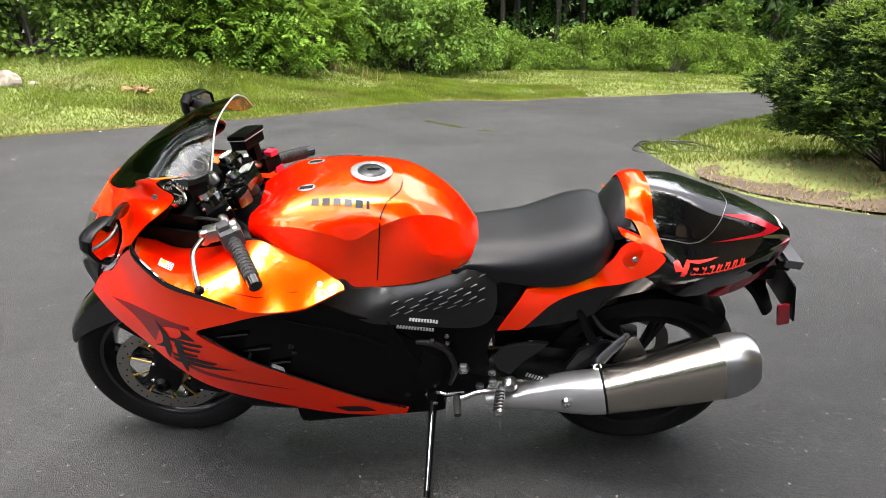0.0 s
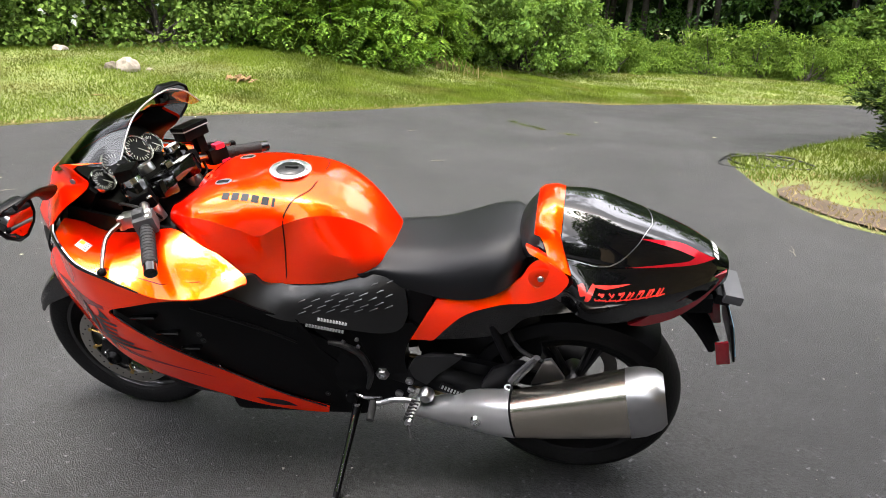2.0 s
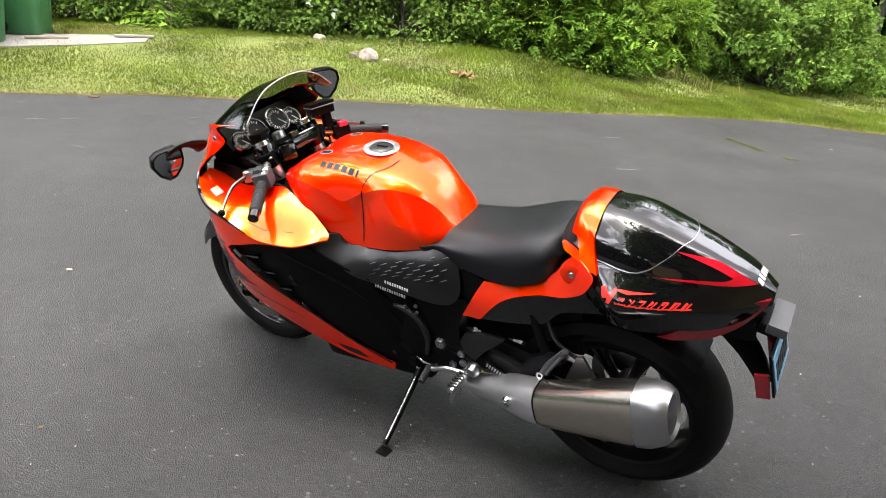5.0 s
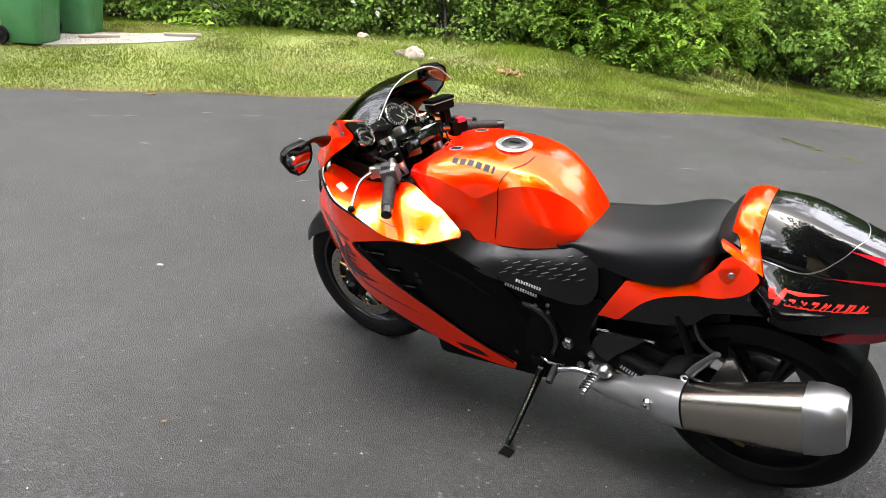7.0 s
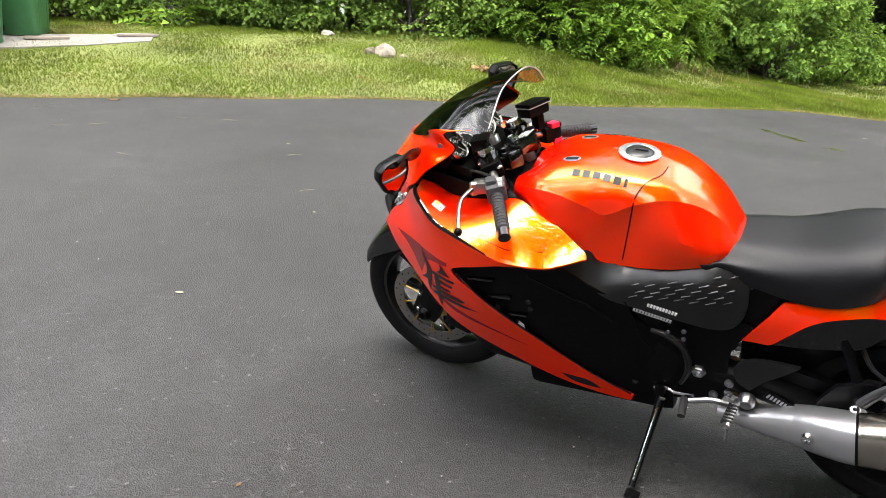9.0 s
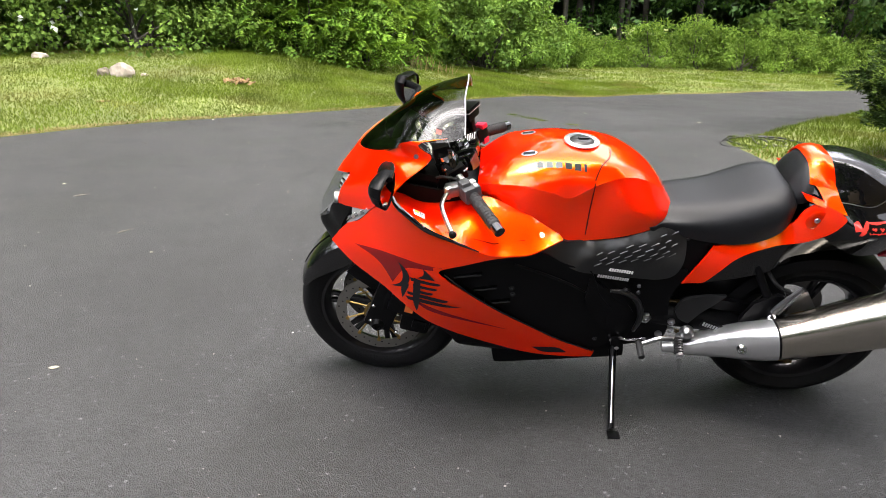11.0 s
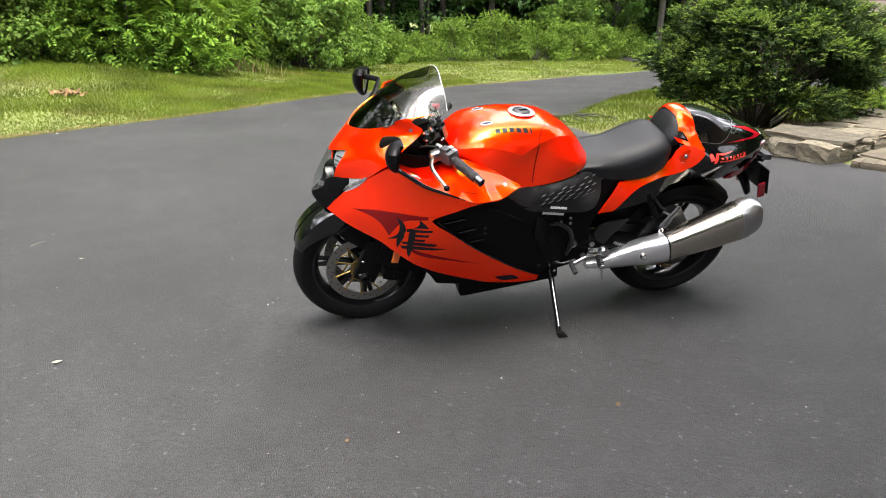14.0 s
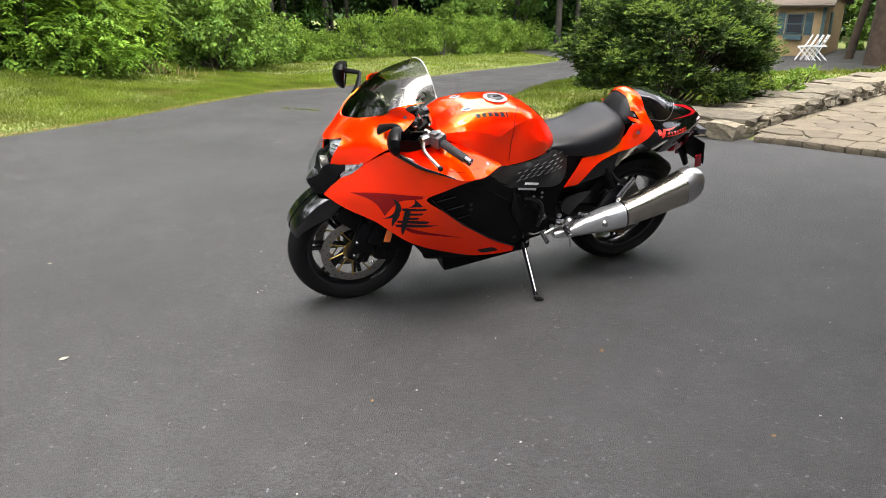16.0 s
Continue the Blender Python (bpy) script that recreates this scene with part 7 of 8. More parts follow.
    for x, y, r in ((-0.2, 9.12, 0.05), (-0.06, 8.97, 0.09), (0.08, 8.85, 0.07), (0.19, 8.73, 0.05), (0.55, 8.52, 0.08)):
        q = rng.normal(size=(60, 2)) * [r * 0.8, r * 0.3] + [x, y]
        tuft = leaf_mesh("weed_tuft", np.c_[q, [land(a, b) for a, b in q]], unit(np.c_[rng.normal(size=(60, 2)), np.full(60, 0.6)]), rng.normal(size=(60, 3)), 0.03, 0.006, M_GRASS)
        tagged(tuft, "low green weed growing from a crack in the asphalt", "weed", kind="stuff")
    blades("bed_litter", 2600, (2.2, 5.2, 4.6, 7.0), 0.05, 0.014, "dry stalks and litter on the bare bed", M_STRAW)
    tuft = rng.normal(size=(190, 2)) * [0.5, 0.25] + [-2.25, 14.2]
    leaf_mesh_ob = leaf_mesh("tall_dry_grass", np.c_[tuft, [land(a, b) for a, b in tuft]], unit(np.c_[rng.normal(size=(190, 2)) * 0.25, np.ones(190)]), rng.normal(size=(190, 3)), 0.36 * rng.uniform(0.4, 1.2, 190), 0.006, M_STRAW)
    tagged(leaf_mesh_ob, "tall pale dry grass at the wood's edge", "grass", kind="stuff")
    spots = np.array([(-9.6, 8.7), (-8.3, 9.2), (-7.4, 9.5), (-6.9, 9.9), (-6.2, 10.4), (-10.3, 8.2)])
    pick = spots[rng.integers(0, len(spots), 46)] + rng.normal(size=(46, 2)) * 0.35
    pts = np.c_[pick, [land(a, b) + h for (a, b), h in zip(pick, rng.uniform(0.3, 1.7, 46))]]
    pale = leaf_mesh("pale_leaves", pts, rng.normal(size=(46, 3)) + [0.3, -1, -0.3], np.tile([0.2, -1.0, 0.6], (46, 1)), 0.10, 0.07, M_BLOSSOM)
    tagged(pale, "pale upturned leaves scattered through the hedge", "leaves", kind="stuff")
    mulch = [(2.32, 6.1), (2.52, 5.35), (2.95, 4.92), (3.4, 4.75), (4.2, 5.0), (5.2, 5.6), (5.4, 6.4), (4.6, 6.9), (3.6, 6.85), (2.8, 6.6)]
    v, f = filled(spline(mulch, 5, True), 0.14)
    tagged(solid("mulch_bed", [(p.x, p.y, land(p.x, p.y) + 0.012 + 0.012 * noise.noise((p.x * 4, p.y * 4, 0))) for p in v], f, M_MULCH), "bare brown mulch bed under the yew", "mulch bed", kind="structure")


build_plants()


# ---- wall, patio, shed, bins and small things ----
M_STONE = material("lichened fieldstone", (0.145, 0.125, 0.086), rough=0.92, second=(0.075, 0.065, 0.045), scale=16, bump=1.0, stain=0.4, stain_scale=7, island=0.4)
M_PAVER = material("tan paving stone", (0.118, 0.096, 0.064), rough=0.9, second=(0.06, 0.05, 0.034), scale=22, bump=0.4, stain=0.2, stain_scale=6, island=0.2)
M_JOINT = material("sandy joint", (0.10, 0.085, 0.055), rough=0.95, grain=0.4, scale=40, bump=0.4)
M_SIDING = material("tan board siding", (0.33, 0.235, 0.12), rough=0.8, grain=0.15, scale=12, bump=0.2, stain=0.12, island=0.06)
M_TRIM = material("blue-green painted trim", (0.05, 0.10, 0.11), rough=0.6, grain=0.15, scale=20)
M_ROOF = material("brown roof shingle", (0.10, 0.08, 0.065), rough=0.9, grain=0.3, scale=30, bump=0.4, island=0.2)
M_PANE = material("dark window glass", (0.02, 0.025, 0.03), rough=0.06)
M_CHAIRWHITE = material("white plastic", (0.78, 0.78, 0.77), rough=0.45, grain=0.03, scale=20)
M_BIN = material("green bin plastic", (0.045, 0.16, 0.06), rough=0.45, grain=0.12, scale=25, stain=0.12, stain_scale=4)
M_CONCRETE = material("weathered concrete", (0.19, 0.18, 0.16), rough=0.9, grain=0.18, scale=30, bump=0.3, stain=0.15)
M_TIMBER = material("grey weathered timber", (0.25, 0.22, 0.18), rough=0.9, grain=0.3, scale=18, bump=0.4)
M_ROCK = material("pale quartz rock", (0.34, 0.30, 0.25), rough=0.85, second=(0.18, 0.15, 0.115), scale=7, bump=0.6, stain=0.2)
M_DEADLEAF = material("dead brown leaf", (0.20, 0.12, 0.05), rough=0.85, grain=0.3, scale=20, island=0.35)
M_PALELEAF = material("pale yellow leaf", (0.60, 0.57, 0.42), rough=0.7, grain=0.15, scale=30, island=0.15)
M_GRIT = material("pale grit", (0.38, 0.36, 0.33), rough=0.8, island=0.3)
M_CORD = material("black cord", (0.015, 0.015, 0.016), rough=0.6)
M_TWIG = material("dry twig", (0.20, 0.18, 0.15), rough=0.85, grain=0.3, scale=40)


def stone_mesh(name, seed, mat, rough=0.15):
    """A rough block of unit size with worn edges."""
    bm = bmesh.new()
    bmesh.ops.create_cube(bm, size=1)
    bmesh.ops.subdivide_edges(bm, edges=bm.edges[:], cuts=2, use_grid_fill=True)
    for v in bm.verts:
        d = v.co.normalized() * 0.62
        v.co = v.co.lerp(d, 0.28)
        v.co += noise.noise_vector(v.co * 1.7 + Vector((seed * 3.1, seed, 0))) * rough
    for f in bm.faces:
        f.smooth = False
    me = bpy.data.meshes.new(name)
    bm.to_mesh(me)
    bm.free()
    me.materials.append(mat)
    return me


def build_wall():
    random.seed(11)
    root = empty("stone_wall", Matrix(), "low dry-laid fieldstone wall with broad flat capstones", "wall", kind="structure")
    shapes = [stone_mesh("stone", k, M_STONE) for k in range(6)]
    along = Vector((0.92, 0.392, 0)).normalized()
    back = Vector((-along.y, along.x, 0))
    start = Vector((3.62, 4.30, 0))
    core_len = 12.5

    def rise(d):
        return 0.66 + 0.34 * min(max(d / 1.8, 0), 1)

    def lay(at, size, yaw):
        ob = new("stone", random.choice(shapes))
        ob.parent = root
        ob.matrix_local = Matrix.Translation(at) @ Matrix.Rotation(yaw + random.uniform(-0.1, 0.1), 4, "Z") @ Matrix.Rotation(random.uniform(-0.06, 0.06), 4, "X") @ Matrix.Diagonal((*size, 1))
    yaw = math.atan2(along.y, along.x)
    for side_off in (0.06, 0.55):
        d = 0.0
        while d < core_len:
            z0 = 0.0
            ln = random.uniform(0.18, 0.36)
            for course in range(2):
                p = start + along * (d + ln / 2) + back * (side_off + random.uniform(-0.03, 0.03))
                h = random.uniform(0.07, 0.11) * rise(d)
                lay(p + Vector((0, 0, land(p.x, p.y) + z0 + h / 2 - 0.01)), (ln * 1.05, 0.22, h * 1.15), yaw)
                z0 += h * 0.92
            d += ln
    d = -0.02
    while d < core_len:
        ln = random.uniform(0.22, 0.5)
        split = random.random() < 0.5
        rows = ((0.14, 0.36), (0.50, 0.36)) if split else ((0.31, 0.72),)
        for off, w in rows:
            p = start + along * (d + ln / 2) + back * (off + random.uniform(-0.04, 0.04))
            lay(p + Vector((0, 0, land(p.x, p.y) + 0.195 * rise(d) + random.uniform(-0.012, 0.02))), (ln * 1.04, w, random.uniform(0.08, 0.12)), yaw)
        d += ln * 0.98
    lay(Vector((3.55, 4.38, 0.05)), (0.30, 0.30, 0.17), 0.4)
    lay(Vector((3.44, 4.66, 0.05)), (0.32, 0.30, 0.15), 1.0)
    core = box((core_len - 0.3, 0.42, 0.18), (0, 0, 0), (0, 0, 0), 0.01)
    core.transform(Matrix.Translation(start + along * core_len / 2 + back * 0.31 + Vector((0, 0, -0.02))) @ Matrix.Rotation(yaw, 4, "Z"))
    part("wall_core", core, M_JOINT, root)


def build_patio():
    random.seed(12)
    root = empty("patio", Matrix(), "tan irregular paving stones with sandy joints", "patio", kind="structure")
    edge = [Vector(p) for p in ((3.60, 4.12), (3.76, 3.86), (3.95, 3.38), (4.15, 2.95), (4.7, 1.4))]
    cell, jit = 0.33, {}

    def corner(i, j, k):
        key = (i, j, k)
        if key not in jit:
            jit[key] = (random.uniform(-0.04, 0.04), random.uniform(-0.04, 0.04))
        return jit[key]

    def front_x(y):
        for a, b in zip(edge, edge[1:]):
            if b.y <= y <= a.y:
                return a.x + (b.x - a.x) * (a.y - y) / (a.y - b.y)
        return 99 if y > edge[0].y + 8 else (edge[0].x if y > edge[0].y else edge[-1].x)
    along = Vector((0.92, 0.392))
    outline = [(3.95, 4.45), (3.78, 4.06), (3.8, 3.86), (4.0, 3.38), (4.2, 2.95), (4.75, 1.4), (9.5, 1.4), (13, 5.0), (13, 8.5)]
    v, f = filled([Vector(p) for p in outline], 0.5)
    solid("patio_bed", [(p.x, p.y, land(p.x, p.y) + 0.042) for p in v], f, M_JOINT, root)
    n = 0
    for j in range(-2, 26):
        for i in range(-2, 34):
            cx, cy = 3.4 + cell * (i + 0.5 * (j % 2)), 1.3 + cell * 0.87 * j
            wall_y = 4.30 + (cx - 3.62) * 0.426 - 0.05
            if cx < front_x(cy) + 0.15 or cy > wall_y - 0.16 or cy < 1.5 or cx > 3.9 + 8.0 or n >= 290:
                continue
            ring = []
            for k in range(6):
                a = radians(60 * k + 30)
                wx, wy = cx + cell * 0.577 * math.cos(a), cy + cell * 0.577 * math.sin(a)
                jx, jy = corner(round(wx * 12), round(wy * 12), 0)
                p = Vector((wx + jx, wy + jy))
                ring.append(Vector((cx, cy)) + (p - Vector((cx, cy))) * 0.955)
            h = random.uniform(-0.004, 0.006)
            z = land(cx, cy) + 0.056 + h
            verts = [(p.x - cx, p.y - cy, -0.03) for p in ring] + [(p.x - cx, p.y - cy, -0.004) for p in ring] + [((p.x - cx) * 0.95, (p.y - cy) * 0.95, 0) for p in ring]
            faces = [(k, (k + 1) % 6, 6 + (k + 1) % 6, 6 + k) for k in range(6)] + [(6 + k, 6 + (k + 1) % 6, 12 + (k + 1) % 6, 12 + k) for k in range(6)] + [tuple(range(12, 18))]
            ob = solid("paver", verts, faces, M_PAVER, root, smooth=False)
            ob.location = (cx, cy, z)
            n += 1
    shape = stone_mesh("edge_stone", 31, M_PAVER, 0.05)
    line = spline([tuple(p) for p in edge], 6)
    for a, b in zip(line[::2], line[2::2]):
        m = (a + b) / 2
        ob = new("edge_stone", shape)
        ob.parent = root
        ob.matrix_local = Matrix.Translation((m.x + 0.09, m.y + 0.02, land(m.x, m.y) + 0.022)) @ Matrix.Rotation(math.atan2(b.y - a.y, b.x - a.x), 4, "Z") @ Matrix.Diagonal(((b - a).length * 0.97, 0.20, 0.07, 1))


def build_shed():
    z0 = -1.08
    face = Vector((-0.55, 0.835, 0)).normalized()
    deep = Vector((0.835, 0.55, 0)).normalized()
    m = Matrix((( face.x, deep.x, 0, 20.9), (face.y, deep.y, 0, 19.0), (0, 0, 1, z0), (0, 0, 0, 1)))
    shed = empty("shed", m, "small tan shed with blue-green trim and barn doors", "shed")
    high, length, depth = 1.86, 5.2, 4.2

    def board(x, w, y, name="siding_board"):
        part(name, box((w * 0.985, 0.03, high), (x + w / 2, y, high / 2), (0, 0, 0), 0.004), M_SIDING, shed)
    part("wall", box((length - 0.04, 0.08, high), (length / 2, 0.06, high / 2), (0, 0, 0), 0), M_SIDING, shed)
    part("wall", box((0.08, depth - 0.1, high), (0.06, depth / 2, high / 2), (0, 0, 0), 0), M_SIDING, shed)
    part("wall", box((0.08, depth - 0.1, high), (length - 0.06, depth / 2, high / 2), (0, 0, 0), 0), M_SIDING, shed)
    part("wall", box((length - 0.04, 0.08, high), (length / 2, depth - 0.06, high / 2), (0, 0, 0), 0), M_SIDING, shed)
    x = 0.0
    while x < length - 0.05:
        board(x, 0.2, 0.0)
        x += 0.2
    y = 0.05
    while y < depth - 0.05:
        part("siding_board", box((0.03, 0.197, high), (0.0, y + 0.1, high / 2), (0, 0, 0), 0.004), M_SIDING, shed)
        y += 0.2
    part("corner_trim", box((0.11, 0.03, high), (0.05, -0.022, high / 2), (0, 0, 0), 0.004), M_TRIM, shed)
    # roof with overhanging eaves
    slope = math.degrees(math.atan2(1.3, depth / 2 + 0.35))
    for s, yc in ((1, depth / 4 - 0.17), (-1, depth * 3 / 4 + 0.17)):
        part("roof", box((length + 0.6, (depth / 2 + 0.4) / math.cos(radians(slope)), 0.08), (length / 2, yc, high + 0.62), (s * slope, 0, 0), 0.005), M_ROOF, shed)
    for k in range(9):
        t = k / 9
        part("shingle_course", box((length + 0.62, 0.30, 0.02), (length / 2, -0.30 + (depth / 2 + 0.3) * (t + 0.05), high + 0.03 + 1.3 * (t + 0.06)), (slope - 3, 0, 0), 0.003), M_ROOF, shed)
    part("fascia", box((length + 0.6, 0.03, 0.12), (length / 2, -0.33, high - 0.01), (0, 0, 0), 0.004), M_TIMBER, shed)
    for xg in (-0.0, length):
        g = bmesh.new()
        vs = [g.verts.new((xg, yy, zz)) for yy, zz in ((0, high), (depth, high), (depth / 2, high + 1.2))]
        g.faces.new(vs)
        bmesh.ops.solidify(g, geom=g.faces[:], thickness=0.05)
        part("gable", g, M_SIDING, shed, smooth=False)
    # window with shutters and planter
    win = part("window", box((0.62, 0.05, 0.72), (1.0, -0.03, 1.18), (0, 0, 0), 0.005), M_TRIM, shed, "shuttered window")
    part("pane", box((0.50, 0.012, 0.30), (1.0, -0.062, 1.35), (0, 0, 0), 0), M_PANE, win)
    part("pane", box((0.50, 0.012, 0.28), (1.0, -0.062, 1.02), (0, 0, 0), 0), M_PANE, win)
    for xs in (0.52, 1.48):
        sh = part("shutter", box((0.26, 0.04, 0.80), (xs, -0.035, 1.18), (0, 0, 0), 0.006), M_TRIM, shed, "blue-green shutter")
        for k in range(9):
            part("slat", box((0.2, 0.012, 0.05), (xs, -0.058, 0.86 + 0.08 * k), (30, 0, 0), 0.002), M_TRIM, sh)
    part("planter_box", box((0.6, 0.18, 0.16), (1.0, -0.10, 0.70), (0, 0, 0), 0.008, 1.08), M_TRIM, shed, "blue-green window planter")
    part("window", box((0.04, 0.5, 0.8), (-0.03, 1.3, 1.15), (0, 0, 0), 0.006), M_TRIM, shed)
    # barn doors
    for k in range(2):
        xd = 2.05 + 0.98 * k
        door = part("barn_door", box((0.95, 0.05, 1.56), (xd + 0.48, -0.035, 0.80), (0, 0, 0), 0.006), M_SIDING, shed, "tan barn door with blue-green braces")
        for xx in (xd + 0.06, xd + 0.90):
            part("stile", box((0.09, 0.02, 1.56), (xx, -0.07, 0.80), (0, 0, 0), 0.003), M_TRIM, door)
        for zz in (0.08, 0.80):
            part("rail", box((0.78, 0.02, 0.09), (xd + 0.48, -0.07, zz), (0, 0, 0), 0.003), M_TRIM, door)
        part("arch_rail", tube([(xd + 0.06, -0.07, 1.42), (xd + 0.48, -0.07, 1.55), (xd + 0.9, -0.07, 1.42)], 0.035, 6, 4, squash=0.4), M_TRIM, door)
        for a in (38, -38):
            part("brace", box((0.95, 0.018, 0.075), (xd + 0.48, -0.072 - 0.004 * (a > 0), 0.44), (0, a, 0), 0.003), M_TRIM, door)
    lamp = part("wall_lantern", joined(box((0.09, 0.09, 0.14), (1.72, -0.09, 1.42), (0, 0, 0), 0.01, 1.2), box((0.12, 0.12, 0.03), (1.72, -0.09, 1.505), (0, 0, 0), 0.01, 0.6), box((0.04, 0.08, 0.04), (1.72, -0.03, 1.46), (0, 0, 0), 0.004)), M_CORD, shed, "black wall lantern")
    part("foundation", box((length, depth, 0.3), (length / 2, depth / 2, -0.1), (0, 0, 0), 0.01), M_CONCRETE, shed)


def folding_chair():
    """A white folding chair with slatted seat and back."""
    ch = empty("folding_chair", Matrix(), "white folding chair standing on the asphalt", "chair", "chairs by the shed")
    w = 0.43
    for s in (-1, 1):
        part("leg", tube([(s * w / 2, -0.22, 0), (s * w / 2, 0.02, 0.42), (s * w / 2, 0.22, 0.82)], 0.016, 8, 2), M_CHAIRWHITE, ch)
        part("leg", tube([(s * (w / 2 - 0.03), 0.24, 0), (s * (w / 2 - 0.03), -0.17, 0.44)], 0.015, 8, 2), M_CHAIRWHITE, ch)
    part("seat", box((w - 0.05, 0.38, 0.03), (0, 0.0, 0.445), (4, 0, 0), 0.01), M_CHAIRWHITE, ch)
    for z in (0.62, 0.70, 0.78):
        part("back_slat", box((w, 0.018, 0.055), (0, 0.13 + (z - 0.62) * 0.45, z), (-25, 0, 0), 0.005), M_CHAIRWHITE, ch)
    part("stretcher", tube([(-w / 2, -0.14, 0.12), (w / 2, -0.14, 0.12)], 0.011, 8, 2), M_CHAIRWHITE, ch)
    return ch


def wheelie_bin(at, turn):
    """A two-wheeled refuse bin with a tapered body, ribs and a hinged lid."""
    x, y = at
    ob = empty("wheeled_bin", pose(x, y, land(x, y) + 0.03, 0, 0, turn), "green plastic wheeled refuse bin", "bin", "refuse bins")
    rows = []
    for z, w, d in ((0.0, 0.25, 0.27), (0.02, 0.26, 0.28), (0.5, 0.30, 0.33), (0.95, 0.34, 0.38), (0.97, 0.36, 0.40), (1.02, 0.36, 0.40)):
        ring = []
        for k in range(32):
            a = math.tau * k / 32
            ring.append((math.copysign(abs(math.cos(a)) ** 0.35, math.cos(a)) * w, math.copysign(abs(math.sin(a)) ** 0.35, math.sin(a)) * d, z))
        rows.append(ring)
    bm = bmesh.new()
    vs = [[bm.verts.new(p) for p in r] for r in rows]
    for r, q in zip(vs, vs[1:]):
        for k in range(32):
            bm.faces.new((r[k], r[(k + 1) % 32], q[(k + 1) % 32], q[k]))
    bm.faces.new(vs[0])
    bm.faces.new(vs[-1])
    part("body", bm, M_BIN, ob)
    for k in (-1, 1):
        part("rib", box((0.03, 0.035, 0.85), (0.29, k * 0.14, 0.50), (0, 5.5, 0), 0.01), M_BIN, ob)
    part("catch_bar", box((0.05, 0.30, 0.04), (0.335, 0, 0.72), (0, 0, 0), 0.01), M_BIN, ob)
    part("lid", joined(box((0.76, 0.84, 0.05), (0, 0, 1.05), (0, 0, 0), 0.02), box((0.6, 0.66, 0.05), (0, 0, 1.09), (0, 0, 0), 0.02)), M_BIN, ob, "flat green lid")
    for s in (-1, 1):
        part("wheel", lathe([(0.0, -0.03), (0.05, -0.03), (0.06, -0.02), (0.10, -0.02), (0.12, -0.03), (0.13, 0), (0.12, 0.03), (0.10, 0.02), (0.06, 0.02), (0.05, 0.03), (0, 0.03)], 24, (-0.26, s * 0.31, 0.10), (90, 0, 0)), M_TYRE, ob, "black wheel")
    part("axle", tube([(-0.26, -0.3, 0.10), (-0.26, 0.3, 0.10)], 0.012, 8, 1), M_CORD, ob)
    return ob


def rock(name, at, size, seed, label, mat=M_ROCK):
    bm = bmesh.new()
    bmesh.ops.create_icosphere(bm, subdivisions=3, radius=1)
    for v in bm.verts:
        p = v.co.copy()
        v.co *= 1 + 0.35 * noise.noise(p * 1.1 + Vector((seed, 0, 0))) + 0.12 * noise.noise(p * 3 + Vector((0, seed, 0)))
        v.co = Vector((v.co.x * size[0], v.co.y * size[1], v.co.z * size[2]))
    for f in bm.faces:
        f.smooth = False
    ob = part(name, bm, mat, None, smooth=False)
    x, y = at
    ob.location = (x, y, land(x, y) + size[2] * 0.35)
    return tagged(ob, label, "rock")


def litter_leaf(at, size, turn, mat, label, curl=0.3):
    x, y = at
    n = 7
    bm = bmesh.new()
    rows = []
    for k in range(n):
        t = k / (n - 1)
        w = size * 0.32 * math.sin(math.pi * min(0.98, t + 0.04)) * (1 + 0.25 * math.sin(t * 19))
        rows.append([bm.verts.new((size * (t - 0.5), s * w, 0.003 + curl * size * (0.25 * s * s + 0.3 * (t - 0.5) ** 2))) for s in (-1, 0, 1)])
    for r, q in zip(rows, rows[1:]):
        for j in range(2):
            bm.faces.new((r[j], r[j + 1], q[j + 1], q[j]))
    bmesh.ops.solidify(bm, geom=bm.faces[:], thickness=0.0008)
    ob = part("fallen_leaf", bm, mat)
    ob.matrix_world = pose(x, y, land(x, y) + 0.001, 0, 0, turn)
    return tagged(ob, label, "leaf", "fallen leaves")


def twig(at, ln, turn, seed):
    random.seed(seed)
    x, y = at
    pts = [(ln * (t - 0.5), random.uniform(-0.08, 0.08) * ln, 0.004) for t in (0, 0.3, 0.6, 1)]
    ob = part("twig", joined(tube(pts, [0.003, 0.0028, 0.0022, 0.0012], 6, 3), tube([pts[1], (pts[1][0] + ln * 0.2, pts[1][1] + ln * 0.12, 0.006)], 0.0015, 5, 2)), M_TWIG)
    ob.matrix_world = pose(x, y, land(x, y) + 0.001, 0, 0, turn)
    return tagged(ob, "thin dry twig lying on the asphalt", "twig", "twigs on the drive")


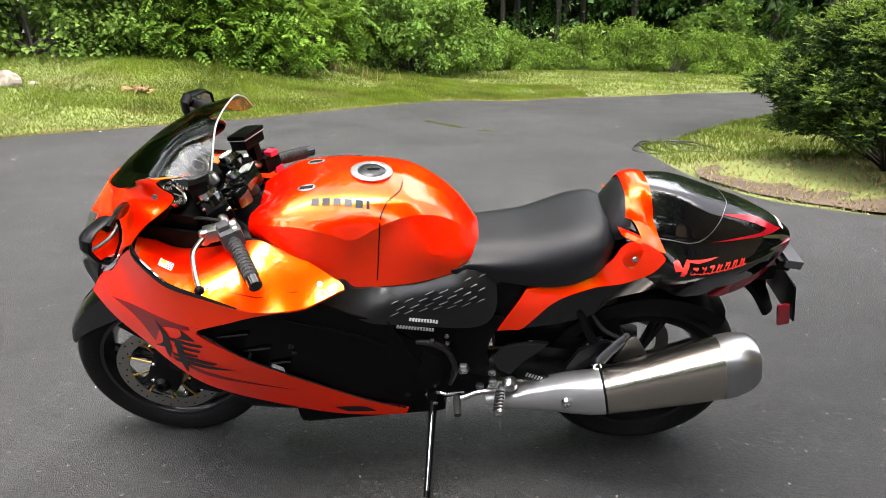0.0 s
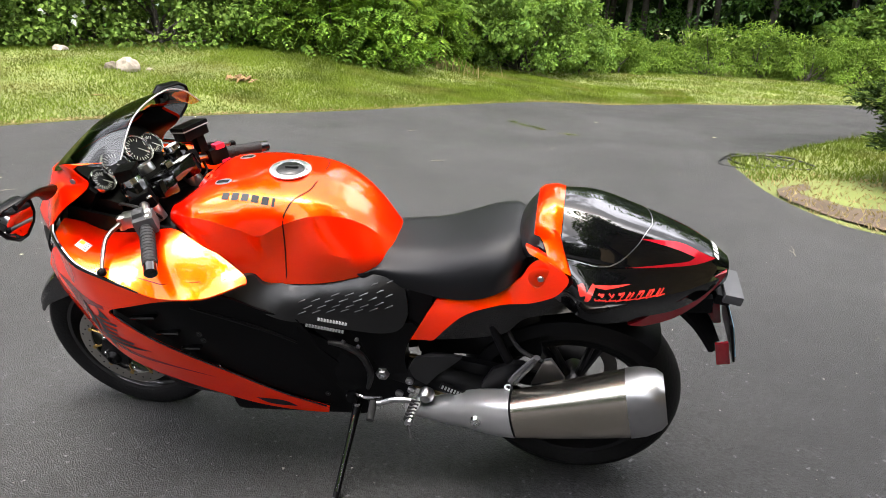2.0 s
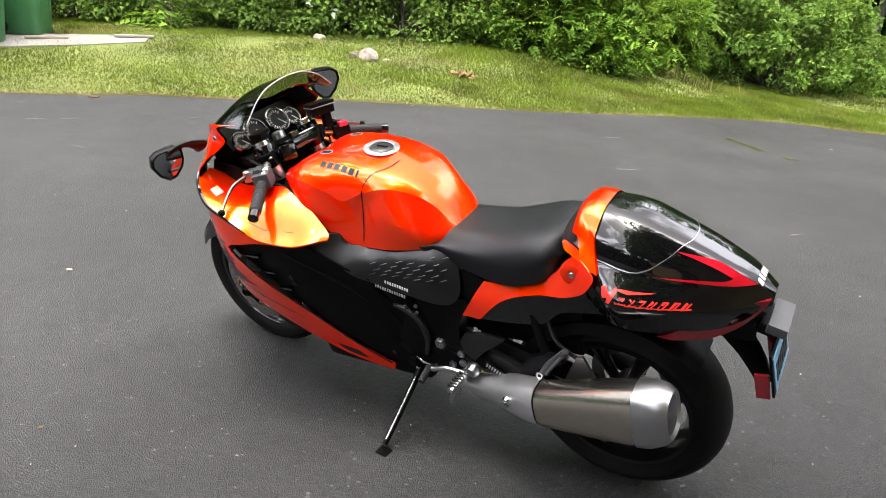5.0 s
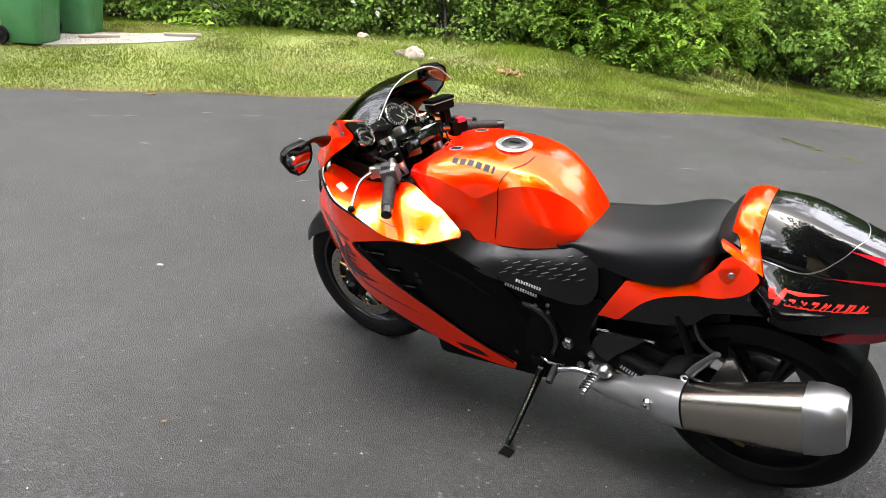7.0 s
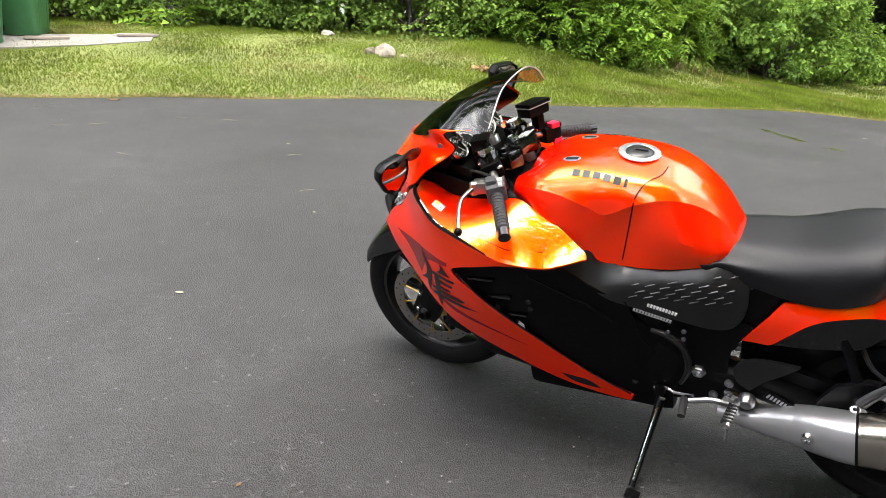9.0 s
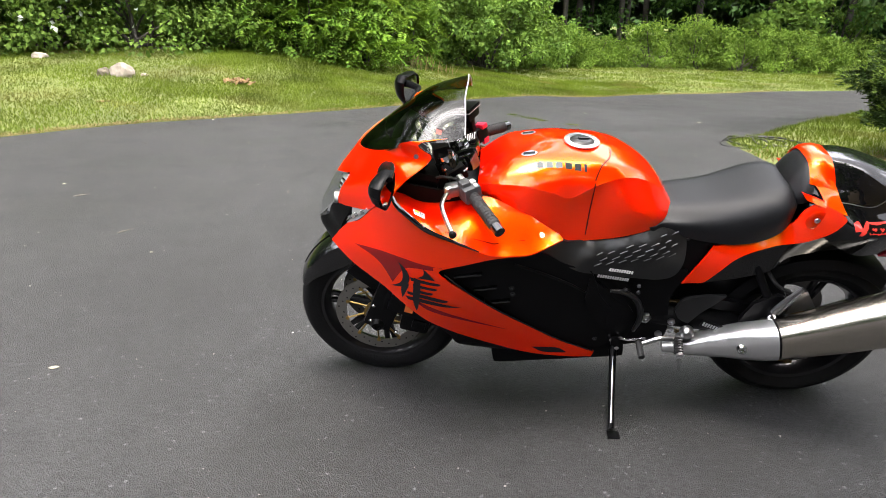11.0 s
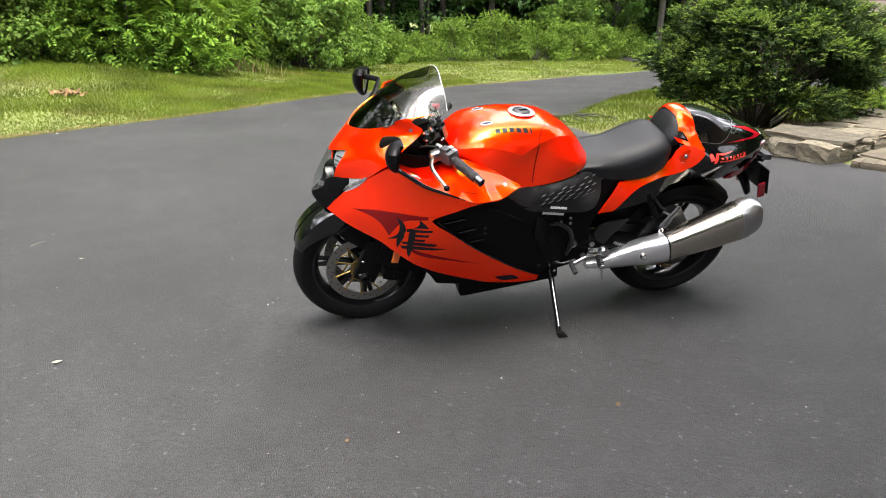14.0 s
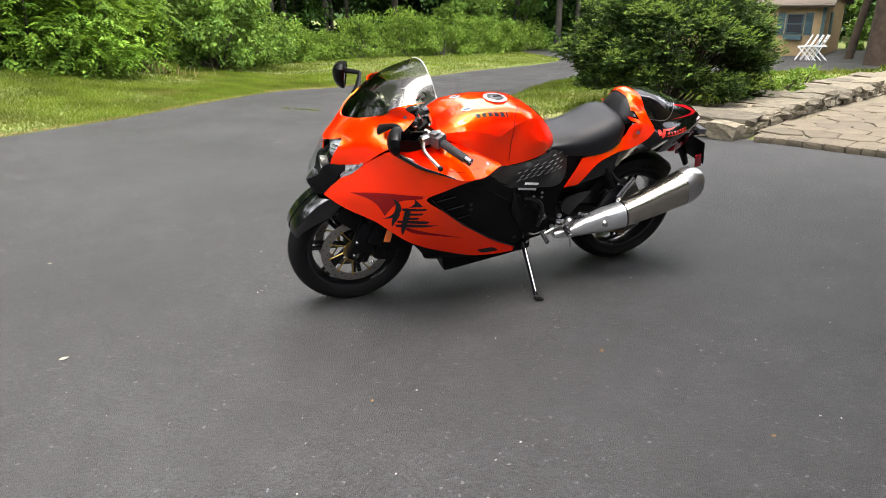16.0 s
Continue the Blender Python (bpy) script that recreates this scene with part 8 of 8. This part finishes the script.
def build_yard():
    build_wall()
    build_patio()
    build_shed()
    first = folding_chair()
    c0 = Vector((18.20, 17.25, 0))
    step = Vector((0.14, -0.09, 0))
    first.matrix_world = pose(c0.x, c0.y, land(c0.x, c0.y) + 0.005, 0, 0, 224)
    for k in range(1, 4):
        p = c0 + step * k
        copy_thing(first, pose(p.x, p.y, land(p.x, p.y) + 0.005, 0, 0, 224 + 2 * k))
    # unseen house wall added beside and behind the walk; closes and shades the drive
    wall = part("house_wall", joined(box((0.25, 12.0, 6.6), (5.0, -5.2, 3.2), (0, 0, 0), 0.01), *[box((0.03, 12.0, 0.19), (4.87, -5.2, 0.15 + 0.2 * k), (0, 8, 0), 0.004) for k in range(31)], box((1.4, 12.6, 0.16), (4.7, -5.2, 6.5), (0, 14, 0), 0.02)), M_SIDING)
    tagged(wall, "unseen plain tan clapboard house wall added beside the drive to shade it", "wall", kind="structure")
    wheelie_bin((-9.40, 5.05), 30)
    wheelie_bin((-9.72, 5.92), 38)
    slab = [(-9.95, 4.75, "c"), (-9.1, 5.0, "c"), (-8.75, 5.6), (-8.47, 6.1), (-8.22, 6.8, "c"), (-8.6, 7.22, "c"), (-9.25, 6.3), (-10.2, 5.2, "c")]
    bm = panel(slab, lambda x, y: Vector((x, y, land(x, y) + 0.045 + 0.006 * noise.noise((x * 3, y * 3, 0)))), (0, 0, -0.1), 0.15, 3)
    tagged(part("slab", bm, M_CONCRETE), "pale weathered concrete slab in the grass", "slab", kind="structure")
    for k, (x, y, t) in enumerate(((-8.56, 6.87, 55), (-9.12, 5.85, 58))):
        ob = part("board", box((0.55, 0.11, 0.035), (0, 0, 0), (0, 0, 0), 0.006), M_TIMBER)
        ob.matrix_world = pose(x, y, land(x, y) + 0.066, 0, 0, t)
        tagged(ob, "short grey weathered board on the slab", "board", "boards on the slab")
    post = part("timber_post", joined(box((0.10, 0.10, 0.62), (0, 0, 0.30), (0, 0, 0), 0.01), box((0.09, 0.5, 0.05), (-0.02, -0.2, 0.55), (0, 0, 0), 0.006)), M_TIMBER)
    post.matrix_world = pose(-9.2, 4.18, land(-9.2, 4.18) - 0.03, 0, 0, 30)
    tagged(post, "grey weathered timber post with a rail", "post")
    rock("rock", (-5.42, 8.62), (0.15, 0.11, 0.14), 33, "pale angular quartz rock in the lawn")
    rock("rock", (-5.68, 8.62), (0.11, 0.09, 0.08), 7, "small brown stone beside the pale rock", M_STONE)
    rock("rock", (-5.22, 8.80), (0.06, 0.05, 0.035), 9, "small pale stone beside the rock")
    rock("rock", (-7.1, 9.4), (0.12, 0.1, 0.07), 12, "pale stone under the hedge")
    random.seed(3)
    pile = []
    for k in range(46):
        t = box((random.uniform(0.05, 0.1), random.uniform(0.02, 0.05), 0.002), (0, 0, 0), (0, 0, 0), 0)
        t.transform(pose(random.gauss(0, 0.11), random.gauss(0, 0.06), 0.03 + random.uniform(0, 0.06), random.uniform(-50, 50), random.uniform(-50, 50), random.uniform(0, 360)))
        pile.append(t)
    ob = part("leaf_pile", joined(*pile), M_DEADLEAF)
    ob.location = (-3.98, 9.02, land(-3.98, 9.02) + 0.01)
    tagged(ob, "small heap of dead brown leaves on the lawn", "leaves", kind="stuff")
    for k, (x, y, s, t, m) in enumerate(((-2.03, 1.84, 0.062, 20, M_PALELEAF), (-7.6, 5.4, 0.2, 70, M_PALELEAF), (-6.75, 5.0, 0.13, 20, M_DEADLEAF), (0.03, 1.09, 0.03, 60, M_DEADLEAF), (-4.05, 7.6, 0.15, 140, M_DEADLEAF),
                                         (0.24, 0.40, 0.022, 10, M_DEADLEAF), (-6.2, 4.65, 0.12, 40, M_DEADLEAF), (0.9, 10.0, 0.08, 0, M_PALELEAF), (-0.93, 1.08, 0.02, 80, M_DEADLEAF), (2.4, 9.4, 0.09, 5, M_PALELEAF), (-5.0, 7.38, 0.16, 35, M_DEADLEAF), (-3.6, 4.37, 0.05, 60, M_PALELEAF), (-2.27, 3.07, 0.035, 15, M_PALELEAF), (-3.59, 7.12, 0.07, 120, M_PALELEAF))):
        litter_leaf((x, y), s * (0.6 if m is M_PALELEAF else 1.0), t, m, "pale fallen leaf lying flat" if m is M_PALELEAF else "curled dead brown leaf")
    random.seed(77)
    near = [(-5.57, 3.65), (-5.39, 3.88), (-5.07, 4.53), (-4.67, 4.78), (-6.41, 3.98), (-5.78, 5.39), (-3.75, 5.87), (-3.3, 4.1), (-2.6, 3.4), (-4.3, 3.3), (-1.9, 4.4), (-0.6, 6.2), (0.9, 5.2), (1.6, 6.6), (-1.2, 7.6), (0.4, 7.4), (2.0, 4.4), (-2.8, 6.1)]
    for k, (x, y) in enumerate(near):
        twig((x, y), random.uniform(0.07, 0.19), random.uniform(0, 180), 500 + k)
    cord = []
    random.seed(21)
    for loop in range(3):
        pts = []
        for k in range(9):
            a = math.tau * k / 8 + loop
            pts.append((2.42 + 0.30 * math.cos(a) + random.uniform(-0.08, 0.08) + 0.16 * loop, 7.55 + 0.34 * math.sin(a) + random.uniform(-0.08, 0.08), land(2.4, 7.5) + 0.012 + 0.006 * loop))
        cord.append(tube(pts, 0.011, 6, 4))
    tagged(part("cord", joined(*cord), M_CORD), "tangled black cord lying on the asphalt", "cord")
    # pale grit over the drive
    n = 6500
    x, y = rng.uniform(-6, 5, n), rng.uniform(-2.5, 10, n)
    ok = on_road(x, y)
    x, y = x[ok], y[ok]
    z = np.array([land(a, b) for a, b in zip(x, y)])
    s = 0.0012 + 0.0042 * rng.random(len(x)) ** 7
    grit = leaf_mesh("grit", np.c_[x, y, z + 0.002], unit(np.c_[rng.normal(size=(len(x), 2)), np.zeros(len(x))]), np.tile([0.0, 0.0, 1.0], (len(x), 1)) + rng.normal(size=(len(x), 3)) * 0.3, s * 2.2, s * 2, M_GRIT, None, 0.4)
    tagged(grit, "pale grit and petals scattered on the asphalt", "grit", kind="stuff")


build_yard()
